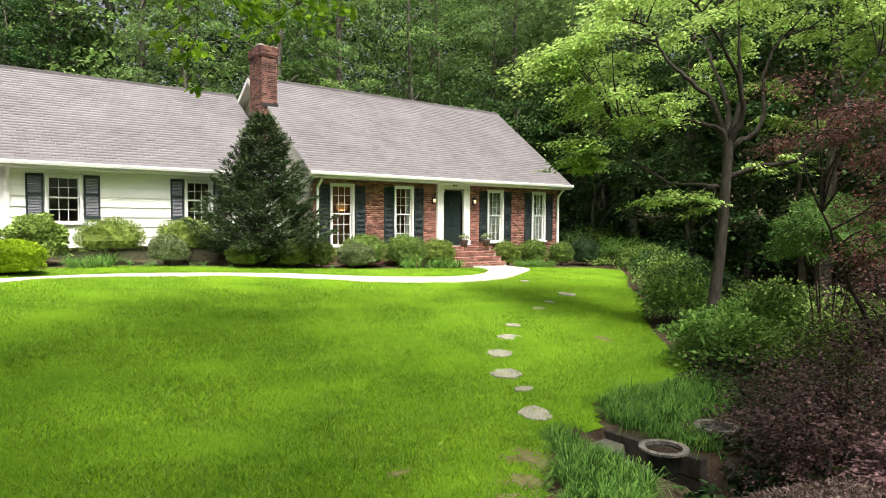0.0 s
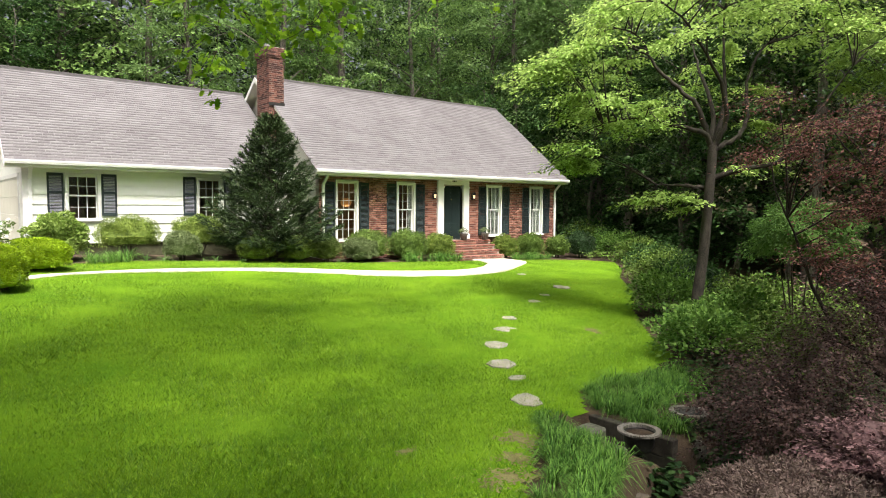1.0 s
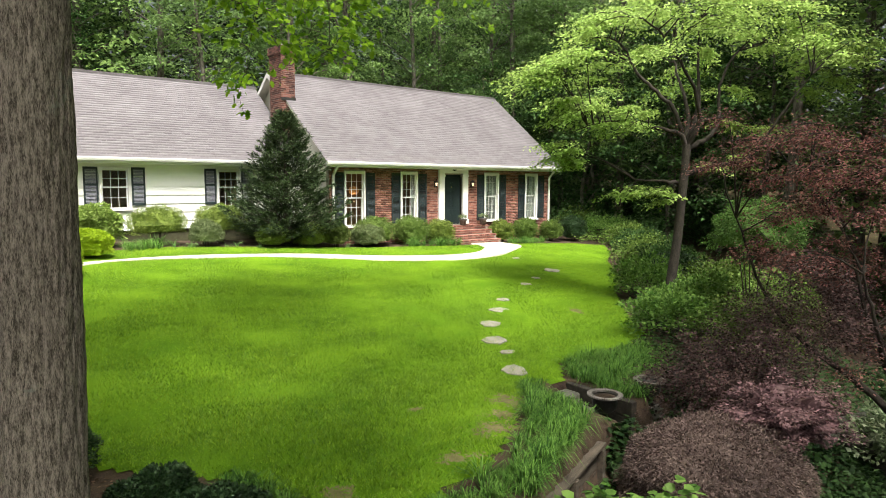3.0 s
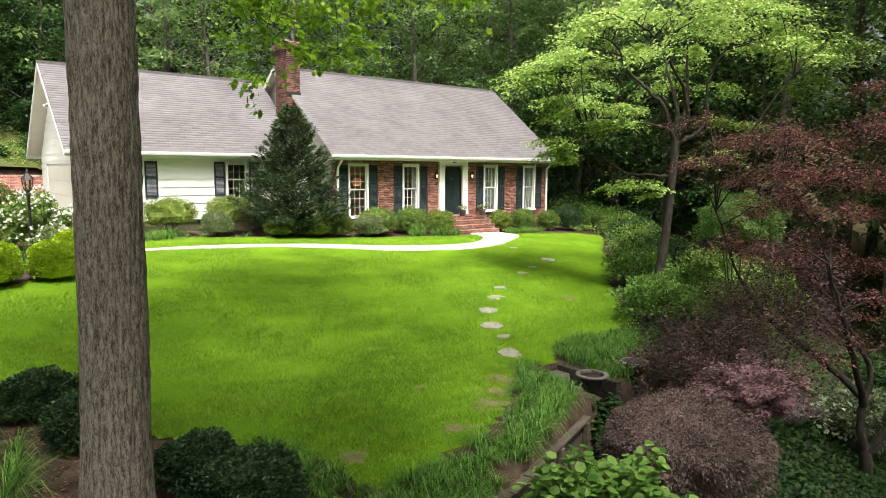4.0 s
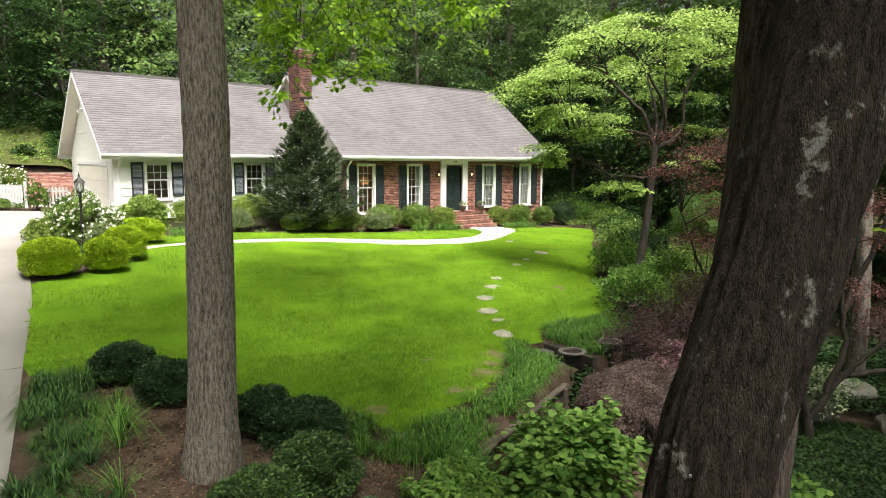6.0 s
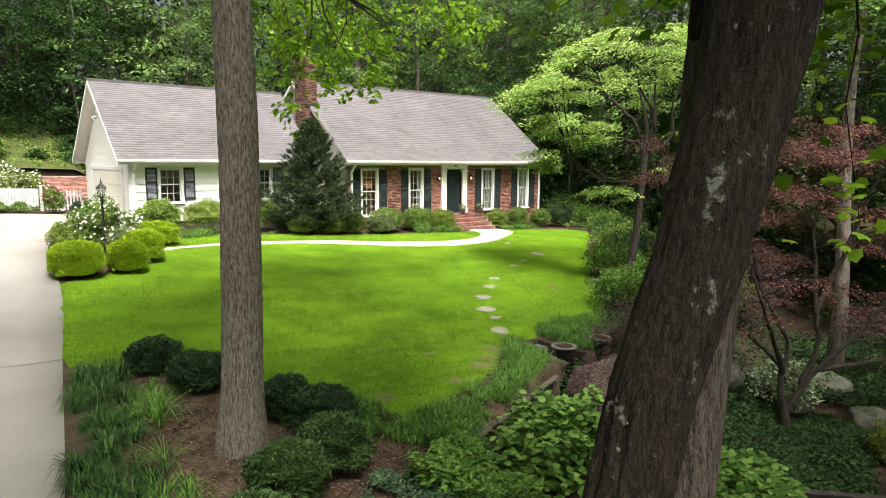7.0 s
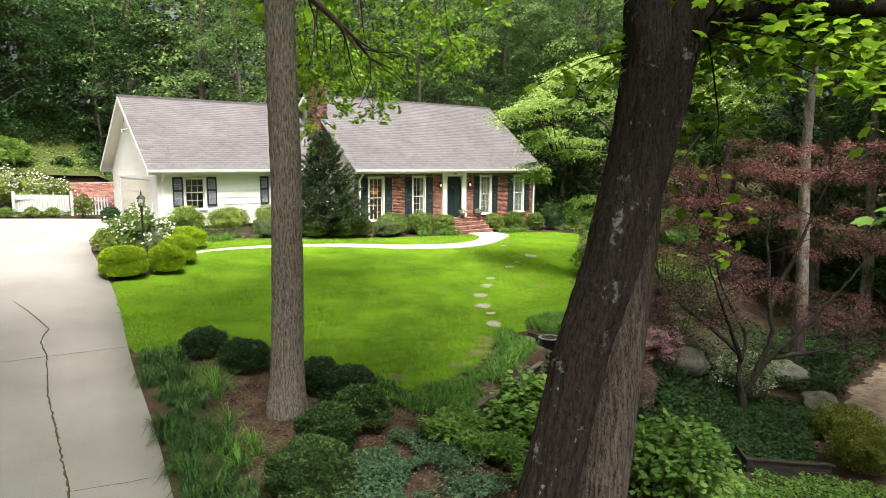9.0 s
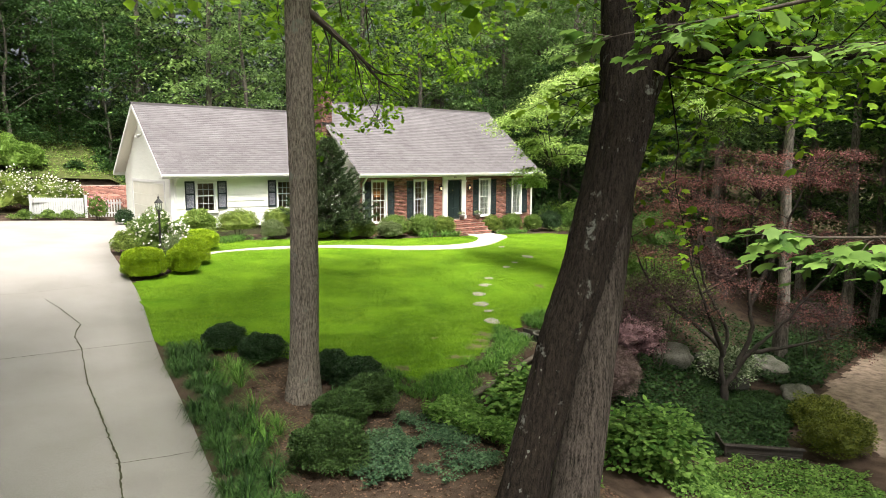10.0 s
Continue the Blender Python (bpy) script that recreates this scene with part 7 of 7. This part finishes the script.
def urn(x, y, rim, soil):
    h = 0.52
    u = empty("garden_urn", pose(x, y, rim - h))
    tagged(u, "cast iron garden urn on a square foot" + (", filled with dry soil" if soil else ", empty"), "urn", "pair of urns")
    part("foot", box(-0.15, 0.15, -0.15, 0.15, 0, 0.07, 0.01), M["iron_rim"], u)
    part("bowl", lathe([(0.12, 0.07), (0.07, 0.12), (0.05, 0.17), (0.07, 0.21), (0.16, 0.25), (0.20, 0.33), (0.205, 0.44), (0.24, 0.48), (0.22, 0.47), (0.185, 0.43), (0.17, 0.40)], 28), M["iron"], u, smooth=True)
    rimm = bmesh.new()
    n = 40
    for i in range(n):
        a0, a1 = 2 * math.pi * i / n, 2 * math.pi * (i + 0.8) / n
        q = []
        for a in (a0, a1):
            for r, z in ((0.21, 0.475), (0.285, 0.495), (0.285, 0.52), (0.21, 0.52)):
                q.append(rimm.verts.new((r * math.cos(a), r * math.sin(a), z)))
        for f in ((0, 1, 2, 3), (7, 6, 5, 4), (0, 4, 5, 1), (1, 5, 6, 2), (2, 6, 7, 3), (3, 7, 4, 0)):
            rimm.faces.new([q[j] for j in f])
    bmesh.ops.recalc_face_normals(rimm, faces=rimm.faces[:])
    part("rim", rimm, M["iron_rim"], u, "scalloped pale rim")
    if soil:
        part("soil", lathe([(0.18, 0.43), (0.2, 0.465), (0.1, 0.485), (0.02, 0.49)], 16), M["mulch"], u, "dry leaf-strewn soil", True)
    p = empty("plinth", pose(x, y, rim - h))
    tagged(p, "square dark stone plinth under an urn", "plinth", "urn plinths")
    part("block", box(-0.2, 0.2, -0.2, 0.2, height(x, y) - rim + h - 0.1, -0.004, 0.015), M["boulder"], p)


urn(-9.67, -14.5, -0.93, True)
urn(-8.12, -14.32, -1.03, False)

# ------------------------------------------------------------------ sunken garden
cover("slope_ivy", [(-10.6, -18.3), (-9.7, -16.2), (-7.5, -15.2), (-5.5, -15.0), (-3.0, -15.6), (-4.2, -17.0), (-7.0, -17.3), (-9.5, -18.4)], 8000, 0.085, M["leaf_ivy"], "dark ivy under the maples", 0.22, 55, ROUND)
# dark leaves added over the pit's soil to stand for its deep shade
cover("pit_ivy", [(-11.6, -15.9), (-10.4, -15.2), (-9.9, -15.1), (-9.0, -15.1), (-8.9, -14.4), (-7.4, -14.4), (-6.6, -13.6), (-5.6, -14.6), (-7.4, -15.6), (-9.6, -16.0)], 5200, 0.08, M["leaf_ivy"], "added dark leaf cover standing for the shade round the urns", 0.16, 52, ROUND)
cover("far_garden_cover", [(-2.0, -18.6), (-2.2, -17.0), (3.0, -14.5), (9.5, -14.0), (9.5, -17.8), (4.5, -17.8), (0.8, -18.2)], 11000, 0.13, M["leaf_ivy"], "dark green growth beyond the mulch path", 0.4, 53)
cover("far_garden_cover", [(-2.4, -24.5), (-2.3, -22.2), (0, -20.9), (4.5, -20.0), (10, -20.0), (10, -26), (2, -27)], 9000, 0.12, M["leaf_ivy"], "dark green growth beyond the mulch path", 0.3, 54)
cover("lace_maple_skirt", [(-12.0, -16.4), (-10.2, -15.8), (-9.6, -16.6), (-10.2, -17.9), (-11.6, -17.8)], 1200, 0.09, M["leaf_ivy"], "dark low growth under the laceleaf maple", 0.3, 51)
shrub("laceleaf_maple", -10.6, -16.85, 1.25, 1.1, 0.72, M["leaf_lace"], 0.052, 30000, "weeping laceleaf maple, a domed mound of brown-purple foliage", shape=NARROW, lump=0.12, seed=140, shell=0.35, droop=0.5, level=0.1, category="maple")
shrub("purple_maple", -9.3, -17.1, 0.75, 0.65, 0.40, M["leaf_pink"], 0.045, 6000, "low pink-purple maple with layered leaves", shape=LEAF, lump=0.4, freq=3.2, seed=141, lift=1.25, level=0.6, droop=0.25, category="maple")
shrub("purple_maple", -8.0, -15.75, 1.3, 1.15, 1.05, M["leaf_purple"], 0.042, 21000, "dark purple maple mound beside the urns", shape=LEAF, freq=3.4, lump=0.42, seed=142, lift=0.25, shell=0.55, level=0.5, droop=0.3, category="maple")
shrub("purple_maple", -6.4, -16.1, 1.3, 1.2, 0.8, M["leaf_purple"], 0.045, 12000, "dark purple maple mound in the sunken garden", shape=LEAF, freq=3.4, lump=0.42, seed=143, lift=1.6, shell=0.6, level=0.5, droop=0.3, category="maple")
shrub("green_shrub", -1.9, -10.1, 1.05, 0.95, 0.72, M["leaf_big"], 0.085, 4200, "loose leafy green shrub at the lawn's edge", "leafy shrubs by the lawn", seed=144, lump=0.3, shell=0.6)
shrub("green_shrub", -5.0, -12.75, 1.0, 0.9, 0.6, M["leaf_big"], 0.085, 4200, "loose leafy green shrub at the lawn's edge", "leafy shrubs by the lawn", seed=145, lump=0.3, shell=0.6)
shrub("green_shrub", -3.3, -12.6, 1.1, 1.0, 0.75, M["leaf_big"], 0.085, 4200, "loose leafy green shrub at the lawn's edge", "leafy shrubs by the lawn", seed=146, lump=0.3, shell=0.6)
shrub("green_shrub", -0.2, -11.6, 1.2, 1.1, 0.8, M["leaf_pier"], 0.085, 4200, "mid-green shrub beneath the pale tree", "leafy shrubs by the lawn", seed=147, lump=0.3, shell=0.6)
shrub("green_shrub", -4.4, -14.3, 1.25, 1.1, 0.85, M["leaf_pier"], 0.07, 6000, "feathery green shrub among the maples", "feathery shrubs", seed=148, lump=0.3, shell=0.7)
shrub("green_shrub", -1.2, -13.4, 1.3, 1.2, 1.0, M["leaf_pier"], 0.07, 6000, "feathery green shrub among the maples", "feathery shrubs", seed=149, lump=0.3, shell=0.7)
shrub("weeping_green_maple", -3.6, -14.0, 0.95, 0.9, 0.75, M["leaf_weep"], 0.06, 7500, "light green cascading laceleaf maple", shape=NARROW * np.array((1.5, 1, 1)), lump=0.25, seed=150, lift=2.2 - height(-3.6, -14.0) - 1.42, droop=0.55, level=0.2, category="maple")
shrub("purple_maple", 1.6, -17.2, 1.5, 1.2, 0.7, M["leaf_purple"], 0.06, 5000, "weeping purple maple beside the chip path", shape=LEAF, lump=0.3, seed=152, lift=1.2, shell=0.6, level=0.6, droop=0.4, category="maple")
shrub("purple_maple", 0.6, -13.6, 1.5, 1.3, 1.2, M["leaf_purple"], 0.085, 6500, "dark purple maple behind the shrubs", shape=LEAF, lump=0.3, seed=151, lift=0.8, shell=0.6, level=0.5, droop=0.3, category="maple")
for i, (x, y, r, h, m) in enumerate(((2.2, -8.3, 1.0, 1.3, "leaf_under"), (3.6, -6.6, 1.1, 1.2, "leaf_pier"), (5.2, -5.2, 1.1, 1.2, "leaf_under"), (6.6, -3.6, 1.0, 1.1, "leaf_pier"), (7.6, -1.6, 1.1, 1.3, "leaf_big"), (8.2, 0.6, 1.1, 1.5, "leaf_pier"), (1.0, -9.3, 0.9, 1.1, "leaf_dark"))):
    shrub("border_shrub", x, y, r, r, h * 0.55, M[m], 0.09, 3000, "leafy green shrub in the border beside the wood", "border shrubs", seed=160 + i, lump=0.3, shell=0.6)
cover("border_cover", [(0.2, -7.9), (2.5, -5.6), (4.6, -4.3), (5.9, -3.0), (5.2, -1.6), (7.5, -0.8), (9.5, -3.5), (7.0, -8.0), (3.0, -11.5), (-1.5, -10.6), (-2.2, -9.5)], 7500, 0.10, M["leaf_pier"], "green ground cover along the lawn's far edge", 0.35, 61)
cover("shade_cover", [(-5.0, -12.2), (-2.0, -9.6), (3.0, -11.5), (6, -14), (4, -17), (-2, -16), (-7.2, -14.6), (-6.6, -13.4)], 9000, 0.11, M["leaf_ivy"], "dark green growth under the garden trees", 0.3, 62)
cover("ivy", [(-9.6, -18.2), (-7.0, -17.2), (-4.5, -16.6), (-3.0, -17.6), (-2.9, -19.0), (-5.0, -19.3), (-6.9, -20.1), (-8.0, -19.1)], 19000, 0.06, M["leaf_ivy"], "dark ivy carpeting the ground under the red maple", 0.14, 63, ROUND)
cover("bright_cover", [(-12.4, -19.0), (-10.4, -18.6), (-8.2, -19.4), (-6.9, -20.5), (-6.4, -21.6), (-8.5, -23.2), (-12.5, -22.5), (-13.6, -21.0)], 19000, 0.058, M["leaf_big"], "bright green carpet of small leaves", 0.2, 64, ROUND)
shrub("broadleaf_shrub", -13.5, -17.6, 0.95, 0.85, 0.72, M["leaf_big"], 0.105, 3200, "broad-leaved light green shrub below the timber wall", seed=170, shape=ROUND, lump=0.25, shell=0.7, level=0.65, droop=0.2)
shrub("broadleaf_shrub", -12.75, -20.0, 1.0, 0.9, 0.70, M["leaf_big"], 0.105, 3200, "broad-leaved light green shrub behind the twin trunks", seed=171, shape=ROUND, lump=0.25, shell=0.7, level=0.65, droop=0.2)
shrub("broadleaf_shrub", -14.4, -17.9, 0.55, 0.5, 0.45, M["leaf_big"], 0.10, 900, "small broad-leaved green shrub", seed=172, shape=ROUND, lump=0.25, shell=0.7, level=0.65, droop=0.2)
shrub("golden_yew", -5.75, -20.75, 0.85, 0.75, 0.62, M["yew"], 0.042, 7500, "olive-gold clipped yew beside the mulch path", "golden yews", seed=173, lump=0.2)
shrub("golden_yew", -4.3, -19.7, 0.85, 0.6, 0.42, M["yew"], 0.042, 6000, "olive-gold clipped yew beside the mulch path", "golden yews", seed=174, lump=0.25)
shrub("variegated_shrub", -3.6, -16.9, 0.85, 0.75, 0.7, M["leaf_varieg"], 0.11, 2300, "pale variegated shrub by the boulder", seed=175, lump=0.3, shell=0.6, lift=0.2)


def boulder(x, y, r, seed, flat=0.6):
    bm = bmesh.new()
    bmesh.ops.create_icosphere(bm, subdivisions=4, radius=1)
    for v in bm.verts:
        n = noise.noise(v.co * 1.4 + Vector((seed, 0, 0))) * 0.35 + noise.noise(v.co * 4 + Vector((seed, 3, 0))) * 0.1
        v.co = Vector((v.co.x * r, v.co.y * r * 0.8, v.co.z * r * flat)) * (1 + n)
    ob = part("boulder", bm, M["boulder"], smooth=True, m=pose(x, y, height(x, y) + r * flat * 0.35, 0, 0, seed * 40))
    tagged(ob, "mossy grey boulder in the sunken garden", "boulder", "boulders")


boulder(-2.6, -18.6, 0.6, 1)
boulder(-3.2, -16.3, 0.95, 2, 0.7)
boulder(-0.9, -16.7, 0.8, 3)
boulder(-5.2, -15.8, 0.7, 4)
CHIP_PATH = [(-6.2, -24.5), (-5.0, -21.6), (-3.6, -20.1), (-1.6, -18.9), (0.8, -18.4), (4.5, -18.0), (9.0, -18.0), (9.5, -19.8), (4.5, -19.7), (1.4, -20.0), (-0.6, -20.8), (-2.6, -22.0), (-3.6, -24.5)]
mp = under("mulch_path", ground_mesh("mulch_path", np.arange(-7, 10, 0.07), np.arange(-25, -17, 0.07), M["chip_path"], lambda x, y: inside(x + 0.3 * noise.noise(Vector((x, y, 0))) + 0.12 * noise.noise(Vector((x * 6, y * 6, 5))), y + 0.3 * noise.noise(Vector((y, x, 3))) + 0.12 * noise.noise(Vector((y * 6, x * 6, 8))), CHIP_PATH), 0.035))
tagged(mp, "tan wood-chip path through the sunken garden", "path", kind="structure")


def planter_box():
    b = empty("planter_box", pose(-8.0, -19.1, height(-7.5, -19.6) - 0.02, 0, 0, -48))
    tagged(b, "dark timber planter box edging the ivy", "planter box")
    for k in range(2):
        part("plank", box(0, 1.75, 0, 0.06, 0.165 * k, 0.16 + 0.165 * k, 0.008), M["timber_dark"], b)
    part("end_plank", box(-0.06, -0.004, -0.02, 0.9, 0, 0.32, 0.008), M["timber_dark"], b)
    part("cap", box(-0.08, 1.8, -0.04, 0.1, 0.33, 0.37, 0.008), M["timber_dark"], b)


planter_box()
# bare wood trunk behind the red maple
plant_tree(HIGH, 1.3, -16.2, 40, 0.95, "tall woodland tree with a pale straight trunk")
plant_tree(HIGH, 5.8, -19.0, 140, 1.0, "tall woodland tree with a dark straight trunk")
plant_tree(HIGH, 6.5, -23.5, 240, 1.0, "tall woodland tree with a dark straight trunk")
for x, y, turn in ((8.2, -16.0, 75), (8.8, -9.5, 190)):
    plant_tree(HIGH, x, y, turn, 1.0, "tall woodland tree with a dark straight trunk")
# two more trees beside the view, added to darken the sunken garden
for k, (x, y) in enumerate(((-7.5, -27.0), (-1.5, -25.5))):
    plant_tree(FOREST[(0, 2, 1, 3)[k]], x, y, 70 * k, 1.0, "tall leafy tree added out of view to shade the sunken garden")

# ------------------------------------------------------------------ brick face


def brick_face():
    """The front wall's bricks in running bond with a header row at the top; those beside the door are pieces of their own."""
    rng = random.Random(11)
    v, f = [], []
    course, length, gap = 0.0695, 0.203, 0.0105
    single = {}
    holes = [(a - 0.006, b + 0.006, WZ0 - 0.065, WZ1 + 0.004) for a, b in MAIN_WINDOWS] + [(-1.475, 0.115, -1, 3.2)]
    made = 0
    k = 0
    z = -0.42
    while z + 0.05 < 3.0:
        p = MX0 - (0.1 if k % 2 else 0.0)
        while p < MX1:
            a, b = max(p, MX0), min(p + length, MX1)
            p += length + gap
            pieces = [(a, b)]
            for h in holes:
                if z + course > h[2] and z < h[3]:
                    pieces = [q for s, e in pieces for q in ((s, min(e, h[0])), (max(s, h[1]), e)) if q[1] - q[0] > 0.03]
            for s, e in pieces:
                out = rng.uniform(-0.003, 0.003)
                if -2.05 < s < 0.66 and e - s > 0.19 and z > 0.6 and made < 280:
                    if "m" not in single:
                        bm = box(0, length, 0, 0.03, 0, course - gap, 0.003)
                        me = bpy.data.meshes.new("brick")
                        bm.to_mesh(me)
                        bm.free()
                        me.materials.append(M["brick_piece"])
                        single["m"] = me
                    ob = under("brick", single["m"], front_wall)
                    ob.location = (s, out - 0.001, z)
                    made += 1
                    continue
                i = len(v)
                y0, y1, z1 = out - 0.001, 0.03, z + course - gap
                v += [(s, y0, z), (e, y0, z), (e, y1, z), (s, y1, z), (s, y0, z1), (e, y0, z1), (e, y1, z1), (s, y1, z1)]
                f += [(i, i + 1, i + 5, i + 4), (i + 3, i, i + 4, i + 7), (i + 1, i + 2, i + 6, i + 5), (i + 4, i + 5, i + 6, i + 7), (i + 3, i + 2, i + 1, i)]
        z += course
        k += 1
    tagged(under("bricks", array_mesh("bricks", v, f, M["brick"]), front_wall), "mottled red bricks in running bond", kind="stuff")


brick_face()
